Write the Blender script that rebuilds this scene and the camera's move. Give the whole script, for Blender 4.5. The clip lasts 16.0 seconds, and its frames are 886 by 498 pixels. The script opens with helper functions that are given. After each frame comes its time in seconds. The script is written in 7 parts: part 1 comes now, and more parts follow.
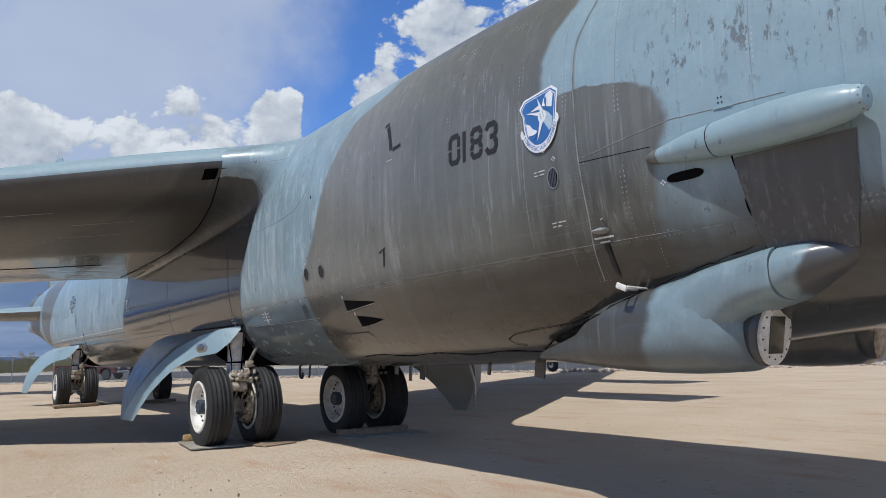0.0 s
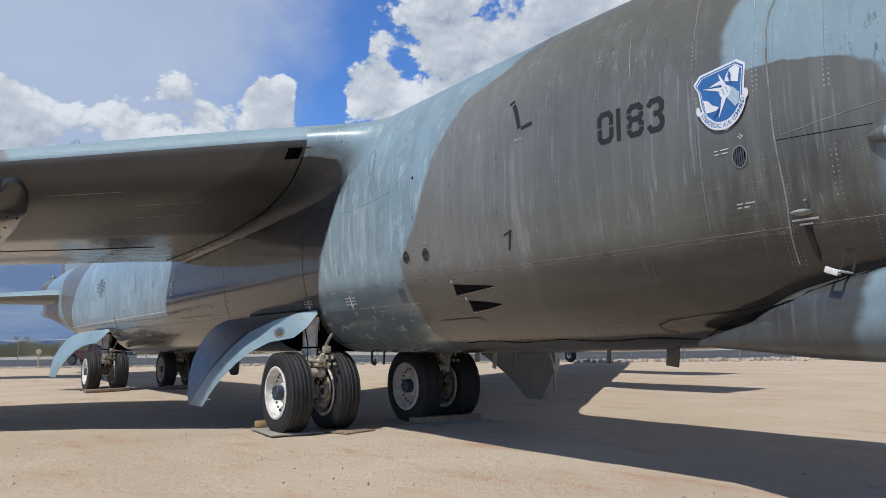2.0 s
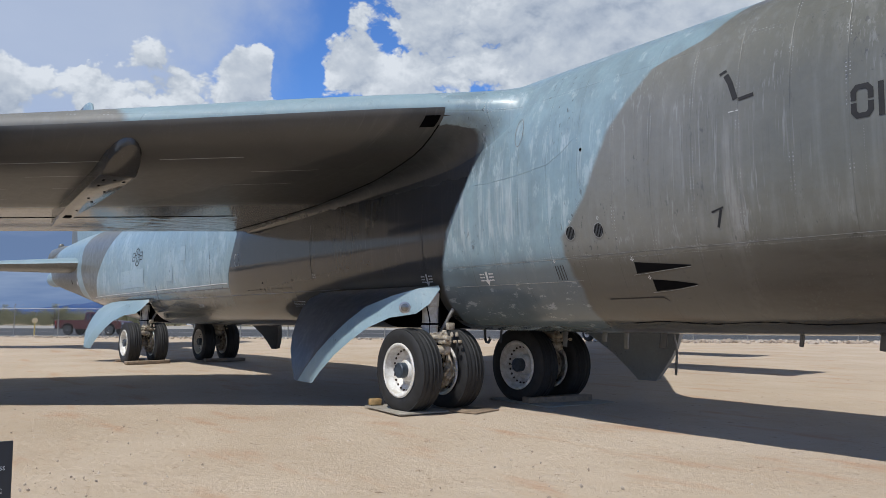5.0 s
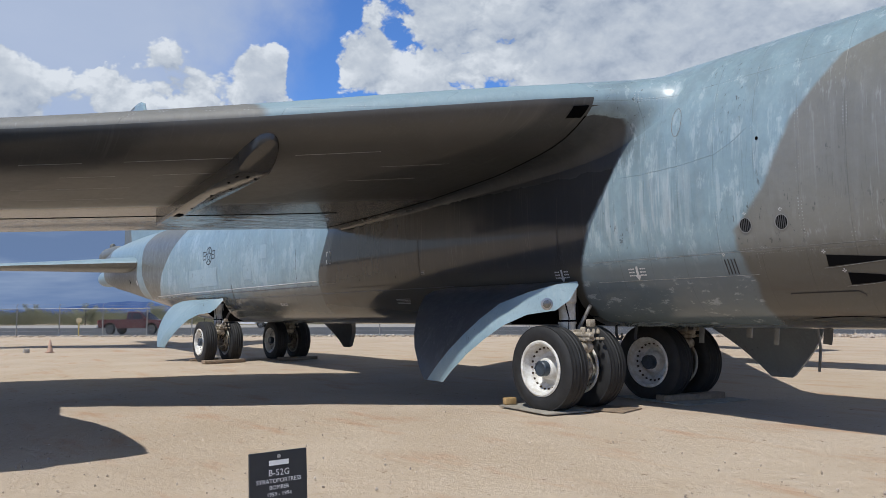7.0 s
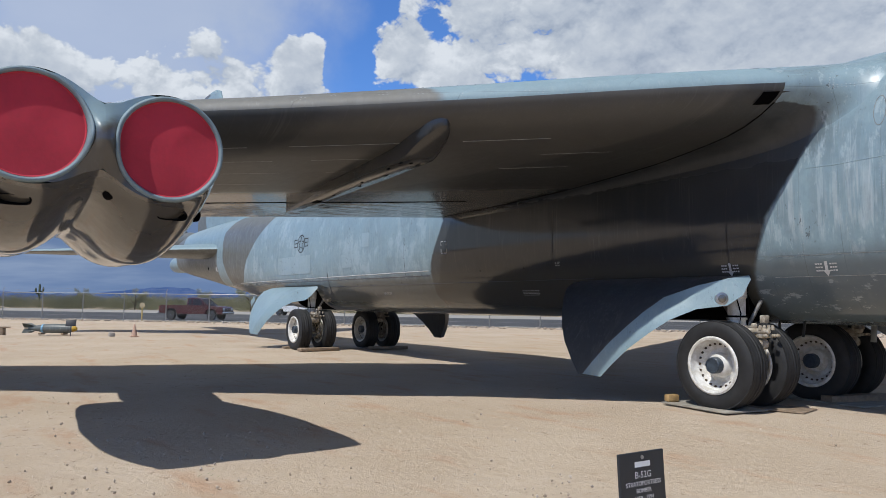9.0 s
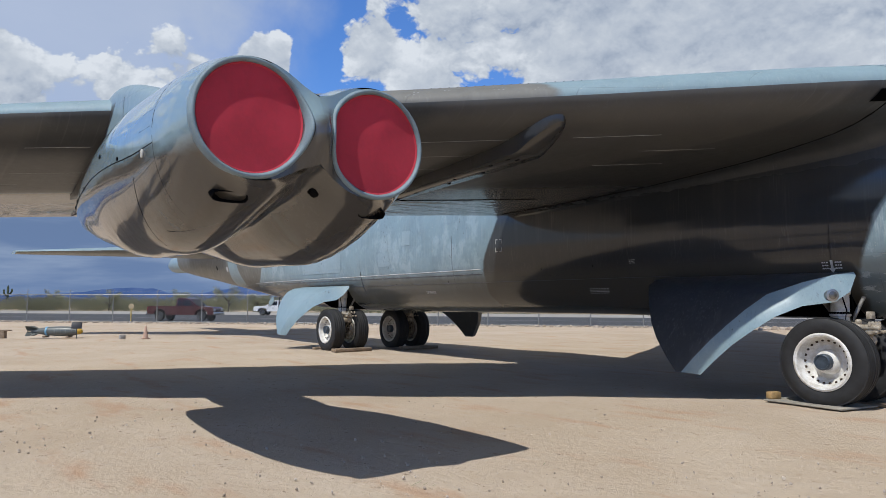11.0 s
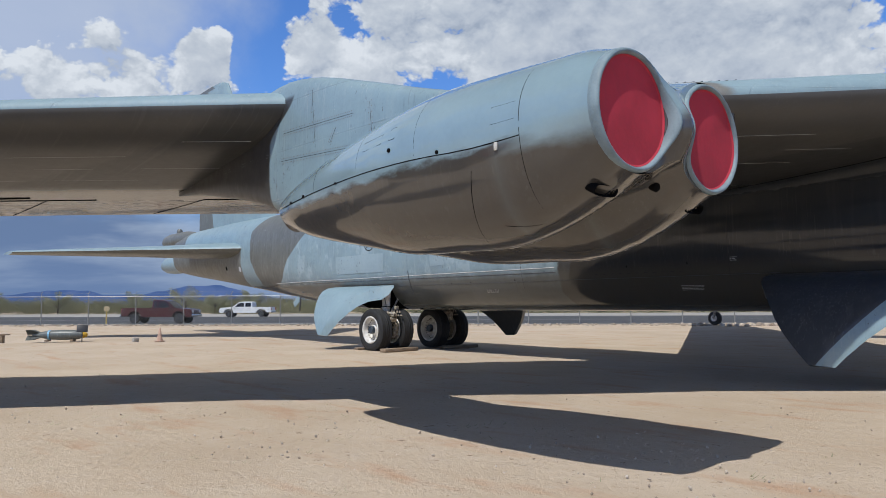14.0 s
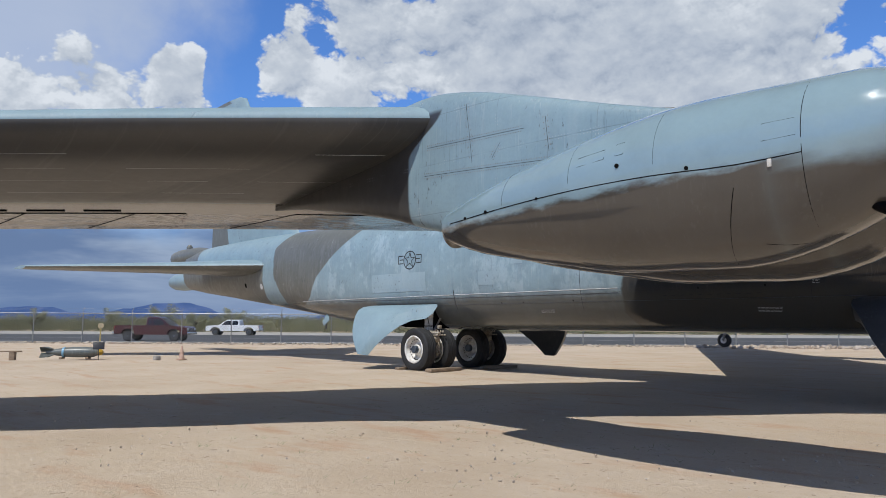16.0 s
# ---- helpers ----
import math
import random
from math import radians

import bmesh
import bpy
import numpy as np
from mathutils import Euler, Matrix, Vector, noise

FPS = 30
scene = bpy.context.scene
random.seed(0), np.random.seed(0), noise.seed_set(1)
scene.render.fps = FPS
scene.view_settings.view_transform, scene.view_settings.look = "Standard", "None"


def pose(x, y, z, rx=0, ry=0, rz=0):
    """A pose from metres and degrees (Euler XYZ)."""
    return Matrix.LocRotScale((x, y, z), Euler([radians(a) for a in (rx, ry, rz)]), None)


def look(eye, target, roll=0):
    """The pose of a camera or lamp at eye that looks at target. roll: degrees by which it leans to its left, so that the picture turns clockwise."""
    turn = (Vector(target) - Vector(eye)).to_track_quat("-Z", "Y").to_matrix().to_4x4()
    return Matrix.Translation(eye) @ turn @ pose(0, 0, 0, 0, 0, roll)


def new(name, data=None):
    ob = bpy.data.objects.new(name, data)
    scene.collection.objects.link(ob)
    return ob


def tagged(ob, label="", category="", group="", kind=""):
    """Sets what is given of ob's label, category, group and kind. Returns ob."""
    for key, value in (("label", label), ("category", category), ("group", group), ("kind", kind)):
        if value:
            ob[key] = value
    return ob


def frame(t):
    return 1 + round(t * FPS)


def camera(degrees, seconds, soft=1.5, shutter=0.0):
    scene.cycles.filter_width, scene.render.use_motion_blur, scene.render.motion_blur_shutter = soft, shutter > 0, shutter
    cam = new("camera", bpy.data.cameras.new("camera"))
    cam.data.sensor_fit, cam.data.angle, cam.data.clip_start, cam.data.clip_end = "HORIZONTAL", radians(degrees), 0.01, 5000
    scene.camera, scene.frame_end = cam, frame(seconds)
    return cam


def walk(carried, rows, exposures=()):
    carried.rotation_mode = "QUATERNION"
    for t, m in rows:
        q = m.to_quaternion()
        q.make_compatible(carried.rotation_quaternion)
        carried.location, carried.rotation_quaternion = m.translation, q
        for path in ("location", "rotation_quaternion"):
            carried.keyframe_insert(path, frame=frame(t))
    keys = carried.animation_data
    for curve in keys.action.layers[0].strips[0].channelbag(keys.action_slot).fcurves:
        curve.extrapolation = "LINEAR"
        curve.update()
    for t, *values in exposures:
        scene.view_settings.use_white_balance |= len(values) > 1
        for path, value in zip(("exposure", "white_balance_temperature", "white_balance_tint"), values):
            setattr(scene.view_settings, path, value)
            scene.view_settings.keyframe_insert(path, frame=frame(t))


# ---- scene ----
cam = camera(62.3, 16.0, soft=0.75)
PATH = [
    (0, (12.417, -5.681, 1.407), (10.808, -4.527, 1.689), -1.6),
    (0.5, (12.133, -5.925, 1.408), (10.527, -4.766, 1.683), -1.4),
    (1, (11.865, -6.198, 1.41), (10.261, -5.033, 1.675), -1.4),
    (1.5, (11.593, -6.47, 1.407), (9.991, -5.301, 1.666), -1.3),
    (2, (11.286, -6.723, 1.399), (9.686, -5.549, 1.653), -0.9),
    (2.5, (10.961, -6.991, 1.404), (9.364, -5.811, 1.646), -0.8),
    (3, (10.628, -7.232, 1.396), (9.041, -6.037, 1.629), -0.7),
    (3.5, (10.343, -7.489, 1.397), (8.768, -6.278, 1.622), -0.6),
    (3.7, (10.236, -7.608, 1.397), (8.668, -6.388, 1.62), -0.6),
    (5.8, (8.939, -8.927, 1.461), (7.37, -7.699, 1.634), 0.3),
    (6, (8.8, -9.062, 1.456), (7.23, -7.835, 1.629), 0.1),
    (6.5, (8.43, -9.391, 1.45), (6.856, -8.171, 1.627), -0.2),
    (7, (8.079, -9.722, 1.452), (6.486, -8.526, 1.632), -0.3),
    (7.5, (7.702, -10.059, 1.454), (6.083, -8.9, 1.64), -0.2),
    (8, (7.33, -10.403, 1.458), (5.691, -9.273, 1.643), 0.2),
    (8.5, (7.015, -10.792, 1.456), (5.37, -9.669, 1.63), 0.6),
    (9, (6.674, -11.158, 1.444), (5.027, -10.035, 1.6), 0.8),
    (9.5, (6.351, -11.531, 1.44), (4.708, -10.4, 1.586), 0.7),
    (10, (5.991, -11.901, 1.447), (4.359, -10.755, 1.59), 0.3),
    (10.2, (5.855, -12.061, 1.448), (4.229, -10.905, 1.596), 0.3),
    (12.5, (4.338, -13.918, 1.432), (2.787, -12.664, 1.571), 0.2),
    (13, (4.003, -14.339, 1.428), (2.468, -13.065, 1.578), 0.2),
    (13.5, (3.638, -14.733, 1.417), (2.117, -13.443, 1.568), -0.1),
    (14, (3.278, -15.129, 1.408), (1.775, -13.818, 1.56), -0.2),
    (14.5, (2.857, -15.502, 1.397), (1.382, -14.162, 1.56), -0.4),
    (15, (2.445, -15.882, 1.396), (0.992, -14.519, 1.578), -0.4),
    (15.5, (2.048, -16.271, 1.391), (0.604, -14.902, 1.588), -0.1),
    (16, (1.65, -16.673, 1.391), (0.202, -15.31, 1.597), 0.3),
]
walk(cam, [(t, look(eye, target, roll)) for t, eye, target, roll in PATH])

# ---- sky and sun ----
SUN_TO = Vector((0.17, -0.60, 1.0)).normalized()


class Nodes:
    """Short hand for building node trees."""

    def __init__(self, tree):
        self.t = tree
        self.t.nodes.clear()

    def n(self, kind, ins=None, operation=None, feature=None, interpolation_type=None, sky_type=None, sun_disc=None):
        node = self.t.nodes.new(kind)
        if operation is not None:
            node.operation = operation
        if feature is not None:
            node.feature = feature
        if interpolation_type is not None:
            node.interpolation_type = interpolation_type
        if sky_type is not None:
            node.sky_type = sky_type
        if sun_disc is not None:
            node.sun_disc = sun_disc
        for k, v in (ins or {}).items():
            self.put(node.inputs[k], v)
        return node

    def put(self, sock, v):
        if isinstance(v, bpy.types.NodeSocket):
            self.t.links.new(v, sock)
        elif isinstance(v, (tuple, list)) and len(v) == 3 and sock.type == "RGBA":
            sock.default_value = (*v, 1)
        else:
            sock.default_value = v

    def m(self, op, a, b=0.0, c=0.0, clamp=False):
        node = self.t.nodes.new("ShaderNodeMath")
        node.operation, node.use_clamp = op, clamp
        for i, v in enumerate((a, b, c)):
            self.put(node.inputs[i], v)
        return node.outputs[0]

    def mix(self, f, a, b, blend="MIX"):
        node = self.t.nodes.new("ShaderNodeMix")
        node.data_type, node.blend_type, node.clamp_factor = "RGBA", blend, True
        self.put(node.inputs[0], f)
        self.put(node.inputs[6], a)
        self.put(node.inputs[7], b)
        return node.outputs[2]

    def step(self, v, lo, hi, a=0.0, b=1.0):
        return self.n("ShaderNodeMapRange", {0: v, 1: lo, 2: hi, 3: a, 4: b}, interpolation_type="SMOOTHSTEP").outputs[0]

    def noise(self, vec, scale, detail=4.0, rough=0.55, warp=0.0):
        return self.n("ShaderNodeTexNoise", {"Vector": vec, "Scale": scale, "Detail": detail, "Roughness": rough, "Distortion": warp}).outputs["Fac"]

    def vec(self, vec, scale=(1, 1, 1), loc=(0, 0, 0)):
        return self.n("ShaderNodeMapping", {"Vector": vec, "Scale": scale, "Location": loc}).outputs[0]

    def xyz(self, vec):
        return self.n("ShaderNodeSeparateXYZ", {0: vec}).outputs

    def ramp(self, v, stops, mode="LINEAR"):
        node = self.n("ShaderNodeValToRGB", {0: v})
        node.color_ramp.interpolation = mode
        el = node.color_ramp.elements
        while len(el) < len(stops):
            el.new(0.5)
        for e, (p, c) in zip(el, stops):
            e.position = p
            e.color = (*c, 1) if isinstance(c, tuple) else (c, c, c, 1)
        return node.outputs[0]


def direction(az, el):
    a, e = radians(az), radians(el)
    return (math.cos(a) * math.cos(e), math.sin(a) * math.cos(e), math.sin(e))


def build_world():
    w = bpy.data.worlds.new("sky")
    scene.world = w
    w.use_nodes = True
    g = Nodes(w.node_tree)
    d = g.n("ShaderNodeTexCoord").outputs["Generated"]
    el = g.xyz(d)[2]
    sky = g.n("ShaderNodeTexSky", sky_type="NISHITA", sun_disc=False)
    sky.sun_elevation = math.asin(SUN_TO.z)
    sky.sun_rotation = math.atan2(SUN_TO.x, SUN_TO.y)
    sky.air_density, sky.dust_density, sky.ozone_density = 1.0, 0.4, 2.0
    blue = g.mix(1.0, sky.outputs[0], (0.074, 0.110, 0.164), "MULTIPLY")
    # heaped clouds: one density, sampled here and a little towards the light
    def density(v, fine=True):
        p = g.vec(v, (1, 1, 1.35))
        bend = g.n("ShaderNodeTexNoise", {"Vector": p, "Scale": 8.0, "Detail": 5.0, "Roughness": 0.6}).outputs["Color"]
        q = g.n("ShaderNodeVectorMath", {0: bend, 1: (0.085, 0.085, 0.085), 2: p}, operation="MULTIPLY_ADD").outputs[0]
        puff = g.n("ShaderNodeTexVoronoi", {"Vector": q, "Scale": 13.0, "Smoothness": 0.35, "Detail": 3.0, "Roughness": 0.52, "Lacunarity": 2.3}, feature="SMOOTH_F1").outputs["Distance"]
        return g.m("ADD", g.m("MULTIPLY_ADD", g.noise(p, 5.2, 9, 0.6, 0.2), 0.95, 0.06), g.m("MULTIPLY_ADD", puff, -0.42, 0.34))

    dens = density(d)
    lit = density(g.n("ShaderNodeVectorMath", {0: d, 1: (0.004, -0.012, 0.030)}, operation="ADD").outputs[0])
    near = density(g.n("ShaderNodeVectorMath", {0: d, 1: (0.0015, -0.004, 0.008)}, operation="ADD").outputs[0])
    relief = g.m("ADD", g.m("MULTIPLY", g.m("SUBTRACT", dens, lit), 0.75), g.m("MULTIPLY", g.m("SUBTRACT", dens, near), 0.75))
    gain = 0.0
    for az, e, lo, hi, k in SKY_GAPS:
        dot = g.n("ShaderNodeVectorMath", {0: d, 1: direction(az, e)}, operation="DOT_PRODUCT").outputs["Value"]
        gain = g.m("MULTIPLY_ADD", g.step(dot, math.cos(radians(hi)), math.cos(radians(lo))), k, gain)
    dens = g.m("ADD", dens, gain)
    dens = g.m("ADD", dens, g.step(el, 0.52, 0.8, 0.0, 0.3))
    cover = g.step(dens, 0.505, 0.60)
    thick = g.step(dens, 0.55, 0.95)
    tone = g.m("ADD", g.m("MULTIPLY_ADD", relief, g.m("MULTIPLY_ADD", thick, -0.75, 1.45), 0.69), g.m("MULTIPLY", thick, -0.16))
    white = g.ramp(tone, [(0.25, (0.36, 0.41, 0.50)), (0.5, (0.49, 0.53, 0.60)), (0.68, (0.585, 0.615, 0.665)), (0.88, (0.77, 0.785, 0.815))])
    # thin high veil
    dot = g.n("ShaderNodeVectorMath", {0: d, 1: direction(171, 25)}, operation="DOT_PRODUCT").outputs["Value"]
    thin = g.step(g.m("MULTIPLY_ADD", g.noise(d, 5.0, 6), 0.10, g.m("SUBTRACT", dot, 0.045)), math.cos(radians(19)), math.cos(radians(5)))
    hazy = g.mix(g.m("MULTIPLY", thin, 0.85), blue, g.mix(g.noise(g.vec(d, (1, 1, 2)), 4.0, 6), (0.40, 0.47, 0.61), (0.57, 0.61, 0.70)))
    white = g.mix(g.step(el, 0.45, 0.8), white, (0.14, 0.135, 0.125))
    upper = g.mix(cover, hazy, white)
    big = g.noise(g.vec(d, (1, 1, 1.7)), 4.2, 5, 0.56, 0.2)
    # slate layer low over the hills
    veil = g.noise(g.vec(d, (1, 1, 7.0)), 3.0, 5, 0.55, 0.2)
    slate = g.mix(g.step(veil, 0.4, 0.66), (0.15, 0.22, 0.37), (0.36, 0.43, 0.55))
    slate = g.mix(g.step(el, 0.0, 0.10), g.mix(0.55, slate, (0.16, 0.24, 0.42)), slate)
    slate = g.mix(g.step(g.xyz(d)[1], -0.1, -0.55), slate, (0.52, 0.56, 0.62))
    low = g.step(g.m("ADD", el, g.m("MULTIPLY", g.m("SUBTRACT", big, 0.5), 0.12)), 0.10, 0.19)
    col = g.mix(low, slate, upper)
    bg = g.n("ShaderNodeBackground", {0: g.mix(1.0, col, (0.915, 0.962, 1.01), "MULTIPLY"), 1: 1.0})
    out = g.n("ShaderNodeOutputWorld")
    g.t.links.new(bg.outputs[0], out.inputs[0])


# azimuth, height, inner and outer radius in degrees, gain
SKY_GAPS = [
    (153.8, 24.0, 1.0, 4.5, -0.36), (153.4, 18.3, 0.3, 2.4, -0.34), (140.0, 29.5, 1.0, 4.0, -0.30), (128.0, 26.5, 0.5, 3.5, -0.16), (160.5, 25.0, 2.0, 6.0, -0.22), (171.0, 27.0, 6.0, 11.0, -0.25),
    (145.0, 21.0, 3.0, 7.5, 0.26), (149.3, 19.5, 0.5, 3.0, 0.18), (118.0, 18.0, 6.0, 20.0, 0.26), (122.0, 18.0, 2.0, 8.0, 0.20), (157.0, 18.6, 0.6, 2.4, 0.25), (159.0, 15.5, 1.0, 5.0, 0.22), (165.5, 17.0, 1.0, 4.5, 0.25), (175.5, 14.5, 1.0, 5.0, 0.22), (133.0, 21.0, 2.0, 7.0, 0.20),
]
build_world()
sun = new("sun", bpy.data.lights.new("sun", "SUN"))
sun.data.energy, sun.data.angle, sun.data.color = 3.75, radians(0.53), (1.0, 0.99, 0.955)
sun.matrix_world = look((0, 0, 60), Vector((0, 0, 60)) - SUN_TO)
scene.view_settings.exposure = 0.0


# ---- materials ----
def material(name):
    m = bpy.data.materials.new(name)
    m.use_nodes = True
    g = Nodes(m.node_tree)
    b = g.n("ShaderNodeBsdfPrincipled")
    out = g.n("ShaderNodeOutputMaterial")
    g.t.links.new(b.outputs[0], out.inputs[0])
    return m, g, b


def bump(g, b, height, strength, distance):
    n = g.n("ShaderNodeBump", {"Height": height, "Strength": strength, "Distance": distance})
    g.t.links.new(n.outputs[0], b.inputs["Normal"])
    return n


def plain(name, color, rough=0.6, metal=0.0, var=0.25, scale=6.0, bumpy=0.15, dist=0.01, second=None):
    """A simple surface with two scales of variation."""
    m, g, b = material(name)
    p = g.n("ShaderNodeTexCoord").outputs["Object"]
    a, f = g.noise(p, scale, 5), g.noise(p, scale * 9, 4)
    s = second or tuple(c * (1 - var) for c in color)
    k = g.m("ADD", g.m("MULTIPLY", a, 0.7), g.m("MULTIPLY", f, 0.3))
    g.put(b.inputs["Base Color"], g.mix(g.step(k, 0.35, 0.65), s, color))
    g.put(b.inputs["Roughness"], g.m("MULTIPLY_ADD", f, 0.2, rough - 0.1, True))
    b.inputs["Metallic"].default_value = metal
    if bumpy:
        bump(g, b, k, bumpy, dist)
    return m


LIGHT, DRAB, DARK_SHADED = (0.232, 0.330, 0.375), (0.122, 0.125, 0.110), (0.034, 0.038, 0.043)


def border(g, x, t, stops):
    """1 ahead of a paint border that runs up the side: stops of height (0 to 6 m) and x."""
    lo, hi = min(s[1] for s in stops) - 0.01, max(s[1] for s in stops) + 0.01
    v = g.ramp(t, [(z / 6.0, (xx - lo) / (hi - lo)) for z, xx in stops])
    edge = g.m("MULTIPLY_ADD", v, hi - lo, lo)
    return g.step(g.m("SUBTRACT", x, edge), -0.05, 0.05)


def weather(g, p, col, streak=0.5, chips=True):
    """Streaks, fading, chips and stains on aged paint."""
    s1 = g.noise(g.vec(p, (5.0, 5.0, 0.3)), 1.4, 4, 0.55)
    s2 = g.noise(g.vec(p, (30.0, 30.0, 0.55)), 1.0, 3, 0.6)
    s3 = g.noise(g.vec(p, (46.0, 46.0, 1.3), (3.1, 0, 0.7)), 1.0, 3, 0.62)
    patch = g.noise(p, 0.7, 4, 0.6)
    cloudy = g.noise(p, 1.1, 6, 0.6)
    blot = g.noise(p, 3.2, 6, 0.62)
    grain = g.noise(p, 26.0, 5, 0.7)
    pale = g.mix(0.6, col, (0.46, 0.49, 0.51))
    deep = g.mix(1.0, col, (0.45, 0.45, 0.45), "MULTIPLY")
    k = g.m("MULTIPLY", g.step(s2, 0.55, 0.66), g.step(g.noise(g.vec(p, (1.6, 1.6, 0.8)), 1.0, 3, 0.6), 0.44, 0.62))
    col = g.mix(g.m("MULTIPLY", k, streak), col, pale)
    k = g.m("MULTIPLY", g.step(s3, 0.57, 0.66), g.step(cloudy, 0.4, 0.62))
    col = g.mix(g.m("MULTIPLY", k, 0.8 * streak), col, deep)
    col = g.mix(g.m("MULTIPLY", g.step(s1, 0.5, 0.72), 0.4 * streak), col, pale)
    col = g.mix(g.step(cloudy, 0.36, 0.66, 0.0, 0.28), col, g.mix(1.0, col, (0.62, 0.63, 0.64), "MULTIPLY"))
    col = g.mix(g.m("MULTIPLY", g.step(blot, 0.52, 0.75), 0.16 * streak), col, g.mix(0.4, col, (0.36, 0.38, 0.39)))
    col = g.mix(g.step(grain, 0.35, 0.7, 0.0, 0.3 * min(1.0, 0.3 + streak)), col, g.mix(1.0, col, (0.72, 0.72, 0.72), "MULTIPLY"))
    if chips:
        c = g.noise(g.vec(p, (2.4, 2.4, 1.0)), 7.0, 6, 0.7)
        where = g.noise(g.vec(p, (1, 1, 1), (7.3, 0, 0)), 0.8, 2)
        col = g.mix(g.m("MULTIPLY", g.step(c, 0.61, 0.64), g.step(where, 0.5, 0.6)), col, g.mix(0.7, col, (0.05, 0.055, 0.06)))
    return col


def panel_lines(g, p, dx, dz, width=0.006):
    """1 on thin seams at each dx along and dz up."""
    x, y, z = g.xyz(p)[0:3]
    ax = g.m("ABSOLUTE", g.m("SUBTRACT", g.m("FRACT", g.m("DIVIDE", x, dx)), 0.5))
    az = g.m("ABSOLUTE", g.m("SUBTRACT", g.m("FRACT", g.m("DIVIDE", z, dz)), 0.5))
    a = g.step(ax, 0.5 - width / dx, 0.5 - 0.3 * width / dx)
    b = g.step(az, 0.5 - width / dz, 0.5 - 0.3 * width / dz)
    return g.m("MAXIMUM", a, b)


def rivets(g, p, pitch, dx, dz):
    """1 on rivet heads that sit in rows beside the seams."""
    x, y, z = g.xyz(p)[0:3]

    def near(v, d):
        away = g.m("MULTIPLY", g.m("SUBTRACT", 0.5, g.m("ABSOLUTE", g.m("SUBTRACT", g.m("FRACT", g.m("DIVIDE", v, d)), 0.5))), d)
        return g.step(g.m("ABSOLUTE", g.m("SUBTRACT", away, 0.018)), 0.006, 0.003)

    def dots(v):
        return g.step(g.m("ABSOLUTE", g.m("SUBTRACT", g.m("FRACT", g.m("DIVIDE", v, pitch)), 0.5)), 0.2, 0.1)

    return g.m("MAXIMUM", g.m("MULTIPLY", near(x, dx), dots(z)), g.m("MULTIPLY", near(z, dz), dots(x)))


def finish(g, b, p, col, rough, wave=0.35, seams=(0.55, 2.23), coat=0.25, fine=1.0, uneven=0.25, hide=0.0):
    if seams:
        seam = panel_lines(g, p, *seams)
        riv = rivets(g, p, 0.04, *seams)
        broken = g.step(g.noise(p, 2.2, 2), 0.38, 0.6)
        col = g.mix(g.m("MULTIPLY", g.m("MULTIPLY", seam, broken), 0.3), col, (0.03, 0.03, 0.03))
        pale = g.step(g.noise(p, 3.7, 3), 0.5, 0.66)
        col = g.mix(g.m("MULTIPLY", g.m("MULTIPLY", riv, pale), g.m("MULTIPLY_ADD", hide, -0.8, 0.85)), col, (0.42, 0.44, 0.45))
    g.put(b.inputs["Base Color"], col)
    spots = g.noise(p, 7.0, 4)
    g.put(b.inputs["Roughness"], g.m("MULTIPLY_ADD", spots, uneven, rough - 0.5 * uneven, True))
    b.inputs["Coat Weight"].default_value = coat
    b.inputs["Coat Roughness"].default_value = max(0.03, rough - 0.2)
    h = g.m("ADD", g.m("MULTIPLY", g.noise(g.vec(p, (1.6, 1.6, 1.0)), 1.7, 2), 0.05), g.m("MULTIPLY", g.noise(p, 4.5, 2), 0.0016 * fine))
    h = g.m("MULTIPLY_ADD", g.noise(p, 8.5, 1), 0.006, h)
    if seams:
        h = g.m("SUBTRACT", h, g.m("MULTIPLY", seam, 0.003))
        h = g.m("ADD", h, g.m("MULTIPLY", riv, 0.001))
    return bump(g, b, h, wave, 1.0)


